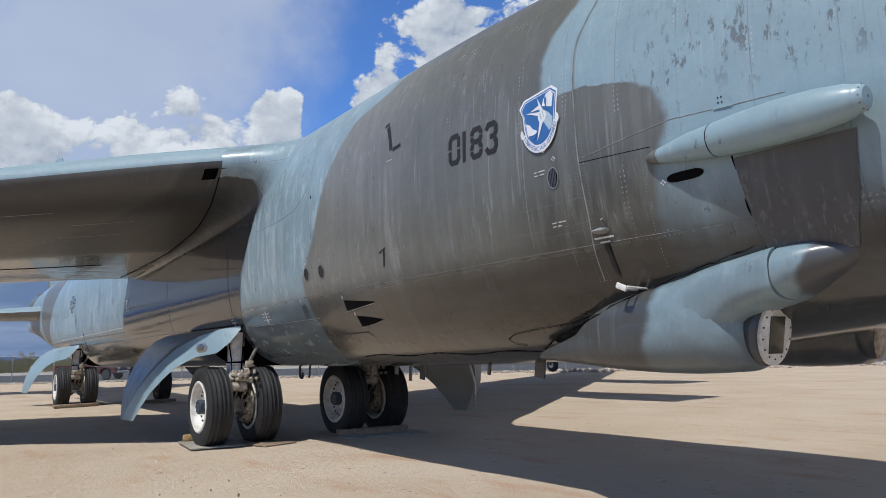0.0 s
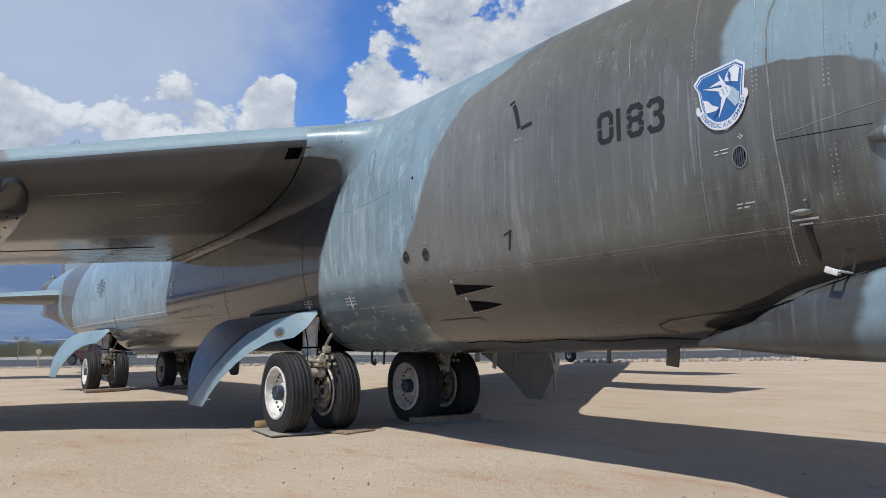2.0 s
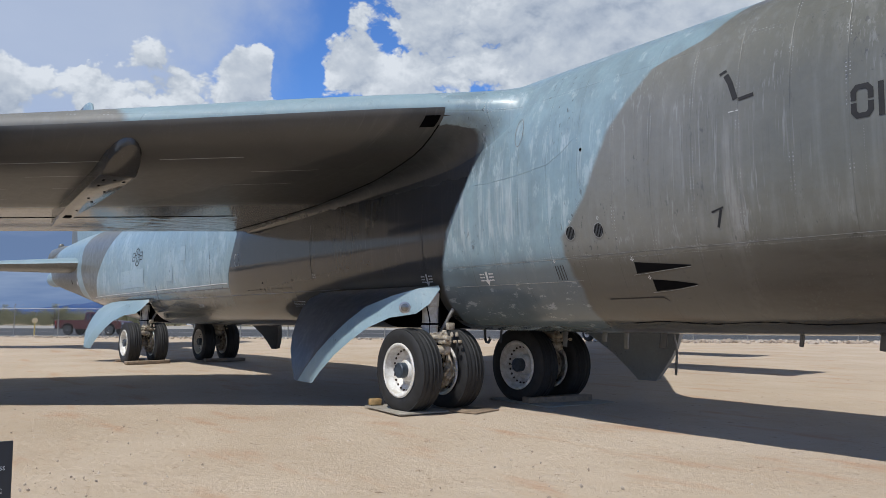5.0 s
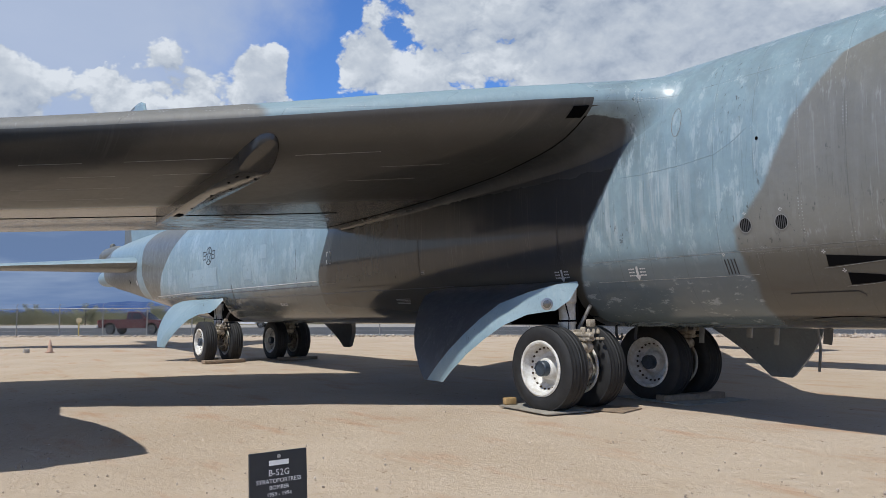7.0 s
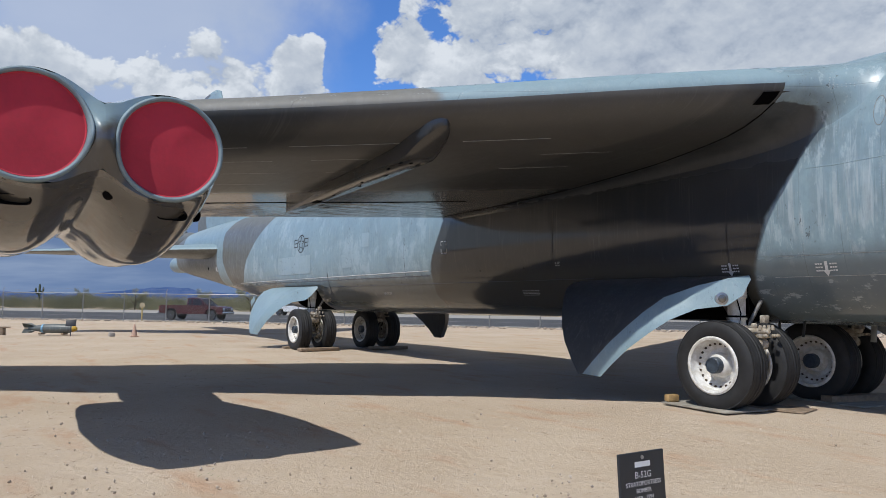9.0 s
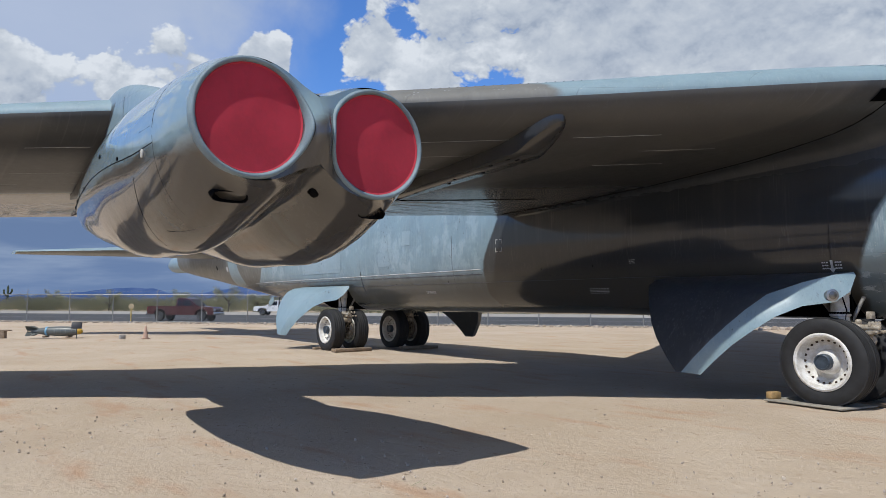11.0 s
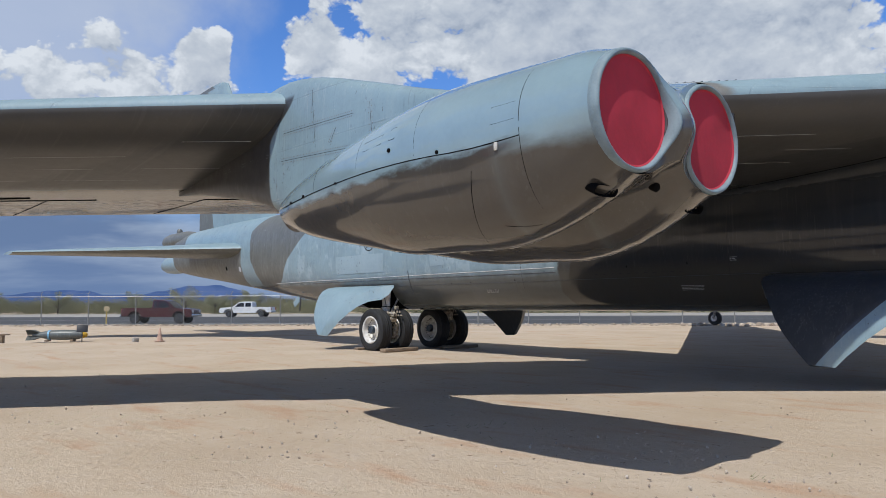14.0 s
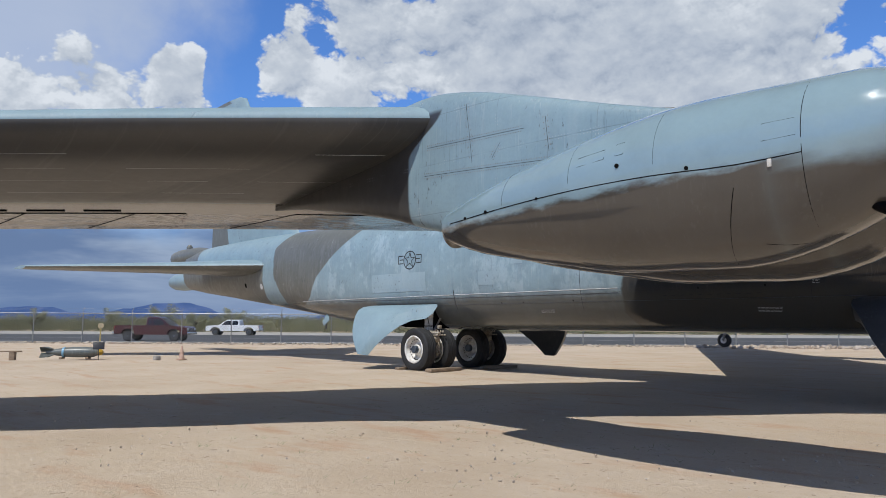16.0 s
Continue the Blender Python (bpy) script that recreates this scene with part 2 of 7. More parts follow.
def fuselage_paint():
    m, g, b = material("fuselage_paint")
    p = g.n("ShaderNodeTexCoord").outputs["Object"]
    x, y, z = g.xyz(p)[0:3]
    wob = g.m("MULTIPLY_ADD", g.noise(p, 3.0, 4), 0.16, -0.08)
    x = g.m("ADD", x, wob)
    t = g.m("DIVIDE", g.m("ADD", z, g.m("MULTIPLY", wob, 0.7)), 6.0)
    b1 = border(g, x, t, [(1.6, 9.12), (2.4, 9.06), (2.75, 9.12), (3.05, 9.25), (3.3, 9.14), (3.42, 8.95), (3.52, 8.25), (3.62, 7.98), (3.87, 7.94), (4.15, 8.09), (4.35, 8.28), (5.2, 8.5)])
    b2 = border(g, x, t, [(1.4, 3.14), (1.82, 3.15), (2.25, 2.98), (2.5, 2.98), (2.65, 3.15), (2.95, 3.38), (3.77, 3.78), (4.42, 4.35), (4.6, 4.98), (5.0, 5.4)])
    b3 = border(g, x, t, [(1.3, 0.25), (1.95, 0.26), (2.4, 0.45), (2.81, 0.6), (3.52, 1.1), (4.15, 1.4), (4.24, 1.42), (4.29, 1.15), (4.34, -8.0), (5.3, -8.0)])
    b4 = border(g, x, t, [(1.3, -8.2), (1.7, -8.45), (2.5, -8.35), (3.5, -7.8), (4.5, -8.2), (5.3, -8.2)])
    b5 = border(g, x, t, [(2.0, -23.2), (2.43, -22.3), (3.17, -21.69), (3.95, -20.62), (4.69, -19.43), (5.2, -18.6)])
    b6 = border(g, x, t, [(2.37, -24.4), (3.31, -24.96), (4.48, -25.03), (5.11, -24.19)])
    b7 = border(g, x, t, [(2.6, -25.9), (3.75, -25.9), (3.8, -33.2), (5.4, -33.2)])
    col = g.mix(b7, DRAB, LIGHT)
    col = g.mix(b6, col, DRAB)
    col = g.mix(b5, col, LIGHT)
    # dark paint under the wing, with the wing's shade put into its colour
    col = g.mix(b4, col, DARK_SHADED)
    col = g.mix(b3, col, LIGHT)
    col = g.mix(b2, col, g.mix(g.step(g.m("MULTIPLY_ADD", wob, 4.0, x), 4.1, 6.5), (0.176, 0.176, 0.160), (0.120, 0.122, 0.107)))
    col = g.mix(b1, col, LIGHT)
    # the side turns darker towards the belly, with a soft uneven edge
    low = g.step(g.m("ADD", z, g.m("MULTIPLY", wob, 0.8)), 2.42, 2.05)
    run = g.m("MULTIPLY", g.step(g.m("ABSOLUTE", g.m("SUBTRACT", x, 5.42)), 0.16, 0.02), g.m("MULTIPLY", g.step(z, 3.7, 3.2), g.step(g.noise(g.vec(p, (9, 9, 0.6)), 1.5, 4), 0.35, 0.6)))
    col = g.mix(g.m("MULTIPLY", run, 0.5), col, (0.3, 0.3, 0.29))
    washed = g.m("MULTIPLY", g.step(g.m("ABSOLUTE", g.m("SUBTRACT", x, 1.5)), 1.2, 0.5), g.m("MULTIPLY", g.step(z, 2.35, 2.7), g.step(z, 3.55, 3.15)))
    washed = g.m("MULTIPLY", washed, g.step(g.noise(g.vec(p, (14, 14, 0.5)), 1.0, 4), 0.48, 0.62))
    col = g.mix(g.m("MULTIPLY", g.m("MULTIPLY", washed, g.m("SUBTRACT", b3, b2)), 0.4), col, (0.52, 0.56, 0.58))
    blots = g.m("MULTIPLY", g.m("SUBTRACT", b5, b4), g.step(g.noise(g.vec(p, (1.0, 1.0, 0.6)), 1.8, 6, 0.65), 0.5, 0.62))
    col = g.mix(g.m("MULTIPLY", blots, 0.6), col, (0.37, 0.47, 0.52))
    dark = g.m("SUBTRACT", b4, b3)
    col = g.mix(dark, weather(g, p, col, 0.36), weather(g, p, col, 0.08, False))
    # flaked paint on the pale nose: ragged dark scabs in rows down the side
    flake = g.noise(g.vec(p, (4.2, 4.2, 1.5), (1.7, 0, 0.3)), 3.2, 7, 0.72)
    lot = g.m("MULTIPLY", g.step(g.noise(p, 1.3, 3), 0.36, 0.56), g.m("MULTIPLY", g.step(x, 8.6, 9.3), g.step(z, 2.95, 3.3)))
    col = g.mix(g.m("MULTIPLY", g.m("MULTIPLY", g.step(flake, 0.565, 0.60), lot), 0.75), col, (0.085, 0.09, 0.092))
    # oily grime beside the nose joint
    grime = g.m("MULTIPLY", g.step(g.m("ABSOLUTE", g.m("SUBTRACT", x, 8.4)), 1.1, 0.3), g.step(g.m("ADD", z, wob), 3.25, 2.6))
    smear = g.step(g.noise(g.vec(p, (6, 6, 0.7)), 1.3, 5, 0.6), 0.22, 0.62)
    col = g.mix(g.m("MULTIPLY", g.m("MULTIPLY", grime, smear), 0.75), col, (0.035, 0.034, 0.03))
    # the pale nose turns greyer downwards, below the cheek antenna
    greyed = g.m("MULTIPLY", g.step(x, 8.85, 9.1), g.step(g.m("ADD", z, wob), 2.85, 2.3))
    col = g.mix(g.m("MULTIPLY", greyed, g.step(g.noise(g.vec(p, (3, 3, 0.8)), 1.5, 5, 0.6), 0.3, 0.6, 0.3, 0.65)), col, (0.06, 0.066, 0.07))
    # soot blown over the pale root below the leading edge, and worn white runs
    soot = g.m("MULTIPLY", g.step(g.m("ABSOLUTE", g.m("SUBTRACT", x, 0.9)), 1.0, 0.2), g.step(g.m("ABSOLUTE", g.m("SUBTRACT", z, 3.95)), 0.55, 0.1))
    col = g.mix(g.m("MULTIPLY", g.m("MULTIPLY", soot, g.step(g.noise(g.vec(p, (1.5, 1.5, 1)), 2.2, 5, 0.6), 0.34, 0.6)), 0.85), col, (0.05, 0.055, 0.06))
    wash = g.m("MULTIPLY", g.m("SUBTRACT", b3, b2), g.step(g.noise(g.vec(p, (1.8, 1.8, 0.8), (0.4, 0, 2.1)), 1.5, 6, 0.62), 0.44, 0.62))
    col = g.mix(g.m("MULTIPLY", wash, 0.28), col, (0.12, 0.155, 0.175))
    wipe = g.m("MULTIPLY", g.m("SUBTRACT", b3, b2), g.step(g.noise(g.vec(p, (2.6, 2.6, 1.0), (5.4, 0, 0.3)), 1.7, 7, 0.7), 0.56, 0.64))
    col = g.mix(g.m("MULTIPLY", wipe, 0.45), col, (0.42, 0.50, 0.54))
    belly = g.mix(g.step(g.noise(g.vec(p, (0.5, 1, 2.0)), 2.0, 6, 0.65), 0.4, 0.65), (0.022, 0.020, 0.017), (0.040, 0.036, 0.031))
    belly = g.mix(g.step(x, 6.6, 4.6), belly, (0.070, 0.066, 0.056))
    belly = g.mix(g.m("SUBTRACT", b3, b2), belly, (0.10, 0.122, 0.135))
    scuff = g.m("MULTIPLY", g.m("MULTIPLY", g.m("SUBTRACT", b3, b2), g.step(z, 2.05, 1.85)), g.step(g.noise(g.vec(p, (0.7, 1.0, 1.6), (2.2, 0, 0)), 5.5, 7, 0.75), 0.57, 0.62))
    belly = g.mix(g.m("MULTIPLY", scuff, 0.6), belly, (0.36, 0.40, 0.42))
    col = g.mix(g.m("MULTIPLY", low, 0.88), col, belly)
    worn = g.m("MULTIPLY", g.m("SUBTRACT", b3, b2), g.m("MULTIPLY", g.m("MULTIPLY", g.step(z, 4.2, 3.7), g.step(z, 2.3, 2.6)), g.step(g.noise(g.vec(p, (7, 7, 0.5)), 1.5, 5, 0.66), 0.52, 0.62)))
    col = g.mix(g.m("MULTIPLY", worn, 0.4), col, (0.44, 0.51, 0.55))
    dent = finish(g, b, p, col, 0.42, 0.45, coat=0.35, hide=g.m("MAXIMUM", dark, low))
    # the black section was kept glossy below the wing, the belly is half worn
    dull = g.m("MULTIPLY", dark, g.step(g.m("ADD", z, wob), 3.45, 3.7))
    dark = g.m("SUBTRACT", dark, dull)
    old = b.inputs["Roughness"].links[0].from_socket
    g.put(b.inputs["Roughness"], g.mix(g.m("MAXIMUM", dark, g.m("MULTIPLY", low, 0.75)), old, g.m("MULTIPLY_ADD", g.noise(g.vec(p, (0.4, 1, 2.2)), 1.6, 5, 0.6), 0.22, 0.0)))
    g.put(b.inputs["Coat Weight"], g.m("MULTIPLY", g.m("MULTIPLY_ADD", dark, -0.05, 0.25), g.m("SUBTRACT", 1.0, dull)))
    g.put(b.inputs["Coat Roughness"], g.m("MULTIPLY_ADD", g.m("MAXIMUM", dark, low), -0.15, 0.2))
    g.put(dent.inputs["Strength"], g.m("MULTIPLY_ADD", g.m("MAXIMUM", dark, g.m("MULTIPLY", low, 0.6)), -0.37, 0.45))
    return m


def wing_paint(name, upper):
    m, g, b = material(name)
    p = g.n("ShaderNodeTexCoord").outputs["Object"]
    x, y, z = g.xyz(p)[0:3]
    wob = g.m("MULTIPLY_ADD", g.noise(p, 2.2, 4), 0.3, -0.15)
    ay = g.m("ADD", g.m("ABSOLUTE", y), wob)
    if upper:
        a = g.m("SUBTRACT", g.step(ay, 5.6, 5.75), g.step(ay, 9.8, 9.95))
        c = g.m("SUBTRACT", g.step(ay, 14.6, 14.75), g.step(ay, 19.0, 19.2))
        col = g.mix(g.m("ADD", a, c), LIGHT, (0.17, 0.168, 0.155))
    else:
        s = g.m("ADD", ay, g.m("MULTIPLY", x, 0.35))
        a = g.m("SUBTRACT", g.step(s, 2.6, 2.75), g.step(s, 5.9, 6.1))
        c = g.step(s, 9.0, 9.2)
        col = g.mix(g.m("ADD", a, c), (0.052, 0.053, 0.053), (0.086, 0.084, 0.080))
    col = weather(g, p, col, 0.25 if upper else 0.04, chips=False)
    if upper:
        finish(g, b, p, col, 0.62, 0.25, (1.4, 1.1), coat=0.0)
    else:
        scratch = g.noise(g.vec(p, (0.5, 16.0, 0.5)), 1.0, 2, 0.6)
        where = g.step(g.noise(p, 0.5, 3), 0.4, 0.62)
        col = g.mix(g.m("MULTIPLY", g.m("MULTIPLY", g.step(scratch, 0.56, 0.7), where), 0.16), col, (0.2, 0.2, 0.19))
        finish(g, b, p, col, 0.17, 0.07, None, coat=0.3, fine=0.5, uneven=0.10)
        b.inputs["Coat Roughness"].default_value = 0.10
        # flat black ahead, gloss on the rear half of the chord
        edge = g.m("MULTIPLY_ADD", g.m("SUBTRACT", ay, 1.4), -0.755, 1.66)
        part_of = g.m("DIVIDE", g.m("SUBTRACT", edge, x), g.m("MULTIPLY_ADD", ay, -0.175, 9.15))
        rear = g.step(part_of, 0.50, 0.60)
        old = b.inputs["Roughness"].links[0].from_socket
        g.put(b.inputs["Roughness"], g.m("ADD", old, g.m("MULTIPLY_ADD", rear, -0.22, 0.22)))
        g.put(b.inputs["Coat Weight"], g.m("MULTIPLY_ADD", rear, 0.27, 0.03))
        g.put(b.inputs["Specular IOR Level"], g.m("MULTIPLY_ADD", rear, 0.2, 0.3))
    return m


def pod_paint():
    m, g, b = material("pod_paint")
    p = g.n("ShaderNodeTexCoord").outputs["Object"]
    x, y, z = g.xyz(p)[0:3]
    wob = g.m("MULTIPLY_ADD", g.noise(g.vec(p, (1, 1, 2.5)), 3.5, 5), 0.5, -0.25)
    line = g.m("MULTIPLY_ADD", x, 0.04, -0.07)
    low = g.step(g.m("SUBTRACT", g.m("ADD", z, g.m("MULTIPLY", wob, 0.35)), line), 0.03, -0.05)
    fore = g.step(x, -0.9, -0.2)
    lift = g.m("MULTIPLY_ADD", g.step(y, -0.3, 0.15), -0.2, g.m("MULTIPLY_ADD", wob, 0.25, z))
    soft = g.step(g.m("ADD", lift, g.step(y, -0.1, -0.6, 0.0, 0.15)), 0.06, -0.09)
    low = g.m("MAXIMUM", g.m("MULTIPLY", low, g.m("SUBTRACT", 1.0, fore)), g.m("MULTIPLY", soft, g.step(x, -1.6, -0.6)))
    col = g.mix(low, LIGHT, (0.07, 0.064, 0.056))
    col = weather(g, p, col, 0.04, chips=False)
    finish(g, b, p, col, 0.16, 0.24, None, coat=0.8, fine=14.0, uneven=0.08)
    return m


def grey_paint(name, col, rough=0.45, streak=0.4, chips=True, wave=0.2):
    m, g, b = material(name)
    p = g.n("ShaderNodeTexCoord").outputs["Object"]
    finish(g, b, p, weather(g, p, col, streak, chips), rough, wave, None)
    return m


def dirt():
    m, g, b = material("desert_dirt")
    p = g.n("ShaderNodeTexCoord").outputs["Object"]
    x, y, z = g.xyz(p)[0:3]
    a = g.noise(p, 0.35, 6, 0.6)
    c = g.noise(p, 2.5, 6, 0.65)
    f = g.noise(p, 38.0, 4, 0.7)
    q = g.noise(g.vec(p, (0.5, 1.6, 1)), 0.9, 5, 0.6)
    col = g.mix(g.step(a, 0.3, 0.7), (0.47, 0.372, 0.275), (0.545, 0.447, 0.345))
    col = g.mix(g.step(q, 0.52, 0.72, 0.0, 0.7), col, (0.45, 0.27, 0.165))
    col = g.mix(g.step(c, 0.5, 0.75, 0.0, 0.5), col, (0.53, 0.45, 0.365))
    col = g.mix(g.step(f, 0.56, 0.70, 0.0, 0.35), col, (0.36, 0.265, 0.185))
    spot = g.noise(p, 9.0, 5, 0.7)
    col = g.mix(g.m("MULTIPLY", g.step(spot, 0.60, 0.66), g.step(c, 0.45, 0.6)), col, (0.23, 0.165, 0.11))
    col = g.mix(g.step(g.noise(p, 120.0, 2, 0.6), 0.55, 0.7, 0.0, 0.35), col, (0.55, 0.47, 0.385))
    grit = g.n("ShaderNodeTexVoronoi", {"Vector": p, "Scale": 55.0}, feature="F1").outputs["Distance"]
    few = g.step(g.noise(p, 1.2, 3), 0.5, 0.7)
    col = g.mix(g.m("MULTIPLY", g.step(grit, 0.3, 0.1), few), col, (0.55, 0.485, 0.41))
    g.put(b.inputs["Base Color"], col)
    b.inputs["Roughness"].default_value = 0.95
    b.inputs["Specular IOR Level"].default_value = 0.15
    crumb = g.noise(p, 15.0, 6, 0.7)
    clod = g.noise(p, 5.5, 6, 0.72)
    col = g.mix(g.step(clod, 0.55, 0.70, 0.0, 0.35), col, (0.40, 0.285, 0.195))
    col = g.mix(g.step(crumb, 0.60, 0.68, 0.0, 0.45), col, (0.36, 0.26, 0.18))
    col = g.mix(g.step(crumb, 0.44, 0.32, 0.0, 0.4), col, (0.53, 0.44, 0.35))
    g.put(b.inputs["Base Color"], col)
    h = g.m("ADD", g.m("MULTIPLY", c, 0.06), g.m("MULTIPLY", f, 0.02))
    h = g.m("ADD", h, g.m("MULTIPLY_ADD", crumb, 0.035, g.m("MULTIPLY", clod, 0.04)))
    h = g.m("ADD", h, g.m("MULTIPLY", g.step(grit, 0.35, 0.0), 0.006))
    bump(g, b, h, 0.6, 1.0)
    return m


def flap_paint():
    m, g, b = material("flap_paint")
    p = g.n("ShaderNodeTexCoord").outputs["Object"]
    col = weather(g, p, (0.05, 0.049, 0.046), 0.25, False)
    g.put(b.inputs["Base Color"], col)
    b.inputs["Roughness"].default_value = 0.08
    b.inputs["Coat Weight"].default_value = 0.4
    b.inputs["Coat Roughness"].default_value = 0.04
    h = g.m("ADD", g.m("MULTIPLY", g.noise(g.vec(p, (1.0, 0.35, 1.0)), 3.2, 3), 0.16), g.m("MULTIPLY", g.noise(p, 1.1, 2), 0.05))
    bump(g, b, h, 0.45, 1.0)
    return m


def pylon_paint():
    m, g, b = material("pylon_paint")
    p = g.n("ShaderNodeTexCoord").outputs["Object"]
    x, y, z = g.xyz(p)[0:3]
    e = g.m("ADD", x, g.step(z, 1.32, 0.75, 5.06, 5.68))
    up = g.step(z, 1.28, 1.36)
    k = g.m("MAXIMUM", g.step(e, -0.03, 0.03), up)
    col = g.mix(k, (0.035, 0.034, 0.033), weather(g, p, LIGHT, 0.5))
    finish(g, b, p, col, 0.4, 0.25, (1.37, 0.63))
    return m


FLAP, PYLON_PAINT = flap_paint(), pylon_paint()
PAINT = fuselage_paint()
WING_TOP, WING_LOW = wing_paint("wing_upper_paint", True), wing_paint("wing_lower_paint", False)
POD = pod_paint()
LIGHT_PAINT = grey_paint("faded_blue_grey_paint", LIGHT)
DRAB_PAINT = grey_paint("drab_paint", DRAB)
DARK_PAINT = grey_paint("dark_grey_paint", (0.052, 0.057, 0.065), 0.38, 0.2, False)
DIRT = dirt()


def chin_paint():
    m, g, b = material("chin_paint")
    p = g.n("ShaderNodeTexCoord").outputs["Object"]
    x, y, z = g.xyz(p)[0:3]
    e = g.m("ADD", g.m("MULTIPLY_ADD", g.noise(p, 4.0, 4), 0.3, -0.15), g.m("MULTIPLY_ADD", z, -0.3, g.m("ADD", x, 0.48)))
    # shade on the chin's tail and underside is mixed into its colours
    col = weather(g, p, g.mix(g.step(e, 8.80, 8.92), g.mix(0.78, DRAB, (0.03, 0.028, 0.025)), LIGHT), 0.3)
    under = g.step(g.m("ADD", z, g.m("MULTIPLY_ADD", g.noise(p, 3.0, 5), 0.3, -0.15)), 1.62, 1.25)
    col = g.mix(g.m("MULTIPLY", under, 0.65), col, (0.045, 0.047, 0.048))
    nose = g.step(g.m("MULTIPLY_ADD", g.noise(p, 5.0, 3), 0.06, g.m("MULTIPLY_ADD", z, -0.55, x)), 8.97, 9.02)
    col = g.mix(nose, col, (0.055, 0.058, 0.062))
    # uneven greyer tone over the whole chin
    greyed = g.step(g.noise(g.vec(p, (1.5, 1.5, 1)), 2.2, 6, 0.65), 0.35, 0.65, 0.1, 0.45)
    col = g.mix(greyed, col, (0.075, 0.085, 0.092))
    finish(g, b, p, col, 0.4, 0.2, None)
    return m


CHIN = chin_paint()
RUBBER = plain("tyre_rubber", (0.022, 0.0222, 0.0235), 0.7, 0, 0.4, 8, 0.2, 0.004)
WHITE = plain("white_enamel", (0.76, 0.755, 0.73), 0.45, 0, 0.2, 9, 0.1, 0.002, (0.52, 0.49, 0.43))
GREASY = plain("greasy_grey_metal", (0.30, 0.29, 0.27), 0.5, 0.2, 0.5, 12, 0.2, 0.003, (0.10, 0.085, 0.07))
CREAM = plain("cream_primer", (0.50, 0.45, 0.37), 0.5, 0, 0.4, 14, 0.2, 0.002, (0.25, 0.2, 0.14))
STEEL = plain("bare_steel", (0.45, 0.45, 0.45), 0.35, 0.9, 0.3, 14)
# near-black that paints the shade inside openings; black parts use it too
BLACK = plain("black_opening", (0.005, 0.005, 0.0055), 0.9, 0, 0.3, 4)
BLACK.node_tree.nodes["Principled BSDF"].inputs["Specular IOR Level"].default_value = 0.08
RED = plain("red_cover_cloth", (0.47, 0.030, 0.055), 0.85, 0, 0.2, 2.5, 0.3, 0.02)
HUB = plain("blue_hub_cap", (0.055, 0.075, 0.10), 0.45, 0.1, 0.4, 20)
RUST = plain("rusty_holes", (0.05, 0.03, 0.018), 0.8, 0, 0.4, 30)
OCHRE = plain("fresh_timber", (0.46, 0.30, 0.13), 0.7, 0, 0.35, 12, 0.2, 0.004)
WOOD = plain("weathered_timber", (0.30, 0.22, 0.15), 0.8, 0, 0.4, 10, 0.3, 0.005)
PLY = plain("weathered_plywood", (0.34, 0.31, 0.26), 0.85, 0, 0.3, 5, 0.3, 0.004)
ASPHALT = plain("asphalt", (0.055, 0.056, 0.06), 0.9, 0, 0.3, 2.5, 0.4, 0.01)
GALV = plain("galvanised_steel", (0.30, 0.31, 0.31), 0.5, 0.5, 0.25, 8)
MARK = plain("stencil_white", (0.55, 0.56, 0.56), 0.6, 0, 0.3, 30, 0)
STENCIL = plain("stencil_black", (0.013, 0.013, 0.015), 0.7, 0, 0.3, 20, 0)
JOINT = plain("worn_joint_paint", (0.27, 0.28, 0.275), 0.5, 0, 0.6, 9, 0.1, 0.002, (0.13, 0.13, 0.125))
LIP_PAINT = plain("lip_grey_paint", (0.21, 0.285, 0.325), 0.62, 0, 0.25, 7, 0.05, 0.003)
CANOE = grey_paint("glossy_brown_paint", (0.055, 0.052, 0.048), 0.17, 0.05, False, 0.12)
BLUE = plain("emblem_blue", (0.028, 0.13, 0.36), 0.5, 0, 0.15, 6, 0)
EMWHITE = plain("emblem_white", (0.70, 0.72, 0.74), 0.5, 0, 0.1, 6, 0)


# ---- mesh helpers ----
def part(name, bm, mat, parent=None, label="", smooth=35):
    me = bpy.data.meshes.new(name)
    bm.normal_update()
    bm.to_mesh(me)
    bm.free()
    for mm in mat if isinstance(mat, (list, tuple)) else [mat]:
        me.materials.append(mm)
    if smooth:
        me.shade_smooth()
        me.set_sharp_from_angle(angle=radians(smooth))
    ob = new(name, me)
    ob.parent = parent
    if label:
        ob["label"] = label
    return ob


def thing(name, label, category, at=(0, 0, 0), turn=0, group="", kind=""):
    ob = new(name)
    ob.matrix_world = pose(*at, 0, 0, turn)
    ob.empty_display_size = 0.2
    return tagged(ob, label, category, group, kind)


def loft(bm, rings, caps=True, closed=True):
    vs = [[bm.verts.new(p) for p in r] for r in rings]
    n = len(rings[0])
    for a, b in zip(vs, vs[1:]):
        for i in range(n if closed else n - 1):
            j = (i + 1) % n
            bm.faces.new((a[i], a[j], b[j], b[i]))
    if caps:
        bm.faces.new(vs[0][::-1])
        bm.faces.new(vs[-1])
    bmesh.ops.recalc_face_normals(bm, faces=bm.faces[:])
    return vs


def box(bm, c, s, rot=None, bevel=0.0):
    r = bmesh.ops.create_cube(bm, size=1)
    m = Matrix.Translation(c) @ (rot or Matrix()) @ Matrix.Diagonal((*s, 1))
    bmesh.ops.transform(bm, matrix=m, verts=r["verts"])
    if bevel:
        es = list({e for v in r["verts"] for e in v.link_edges})
        bmesh.ops.bevel(bm, geom=es, offset=bevel, segments=2, affect="EDGES", profile=0.5)
    return bm


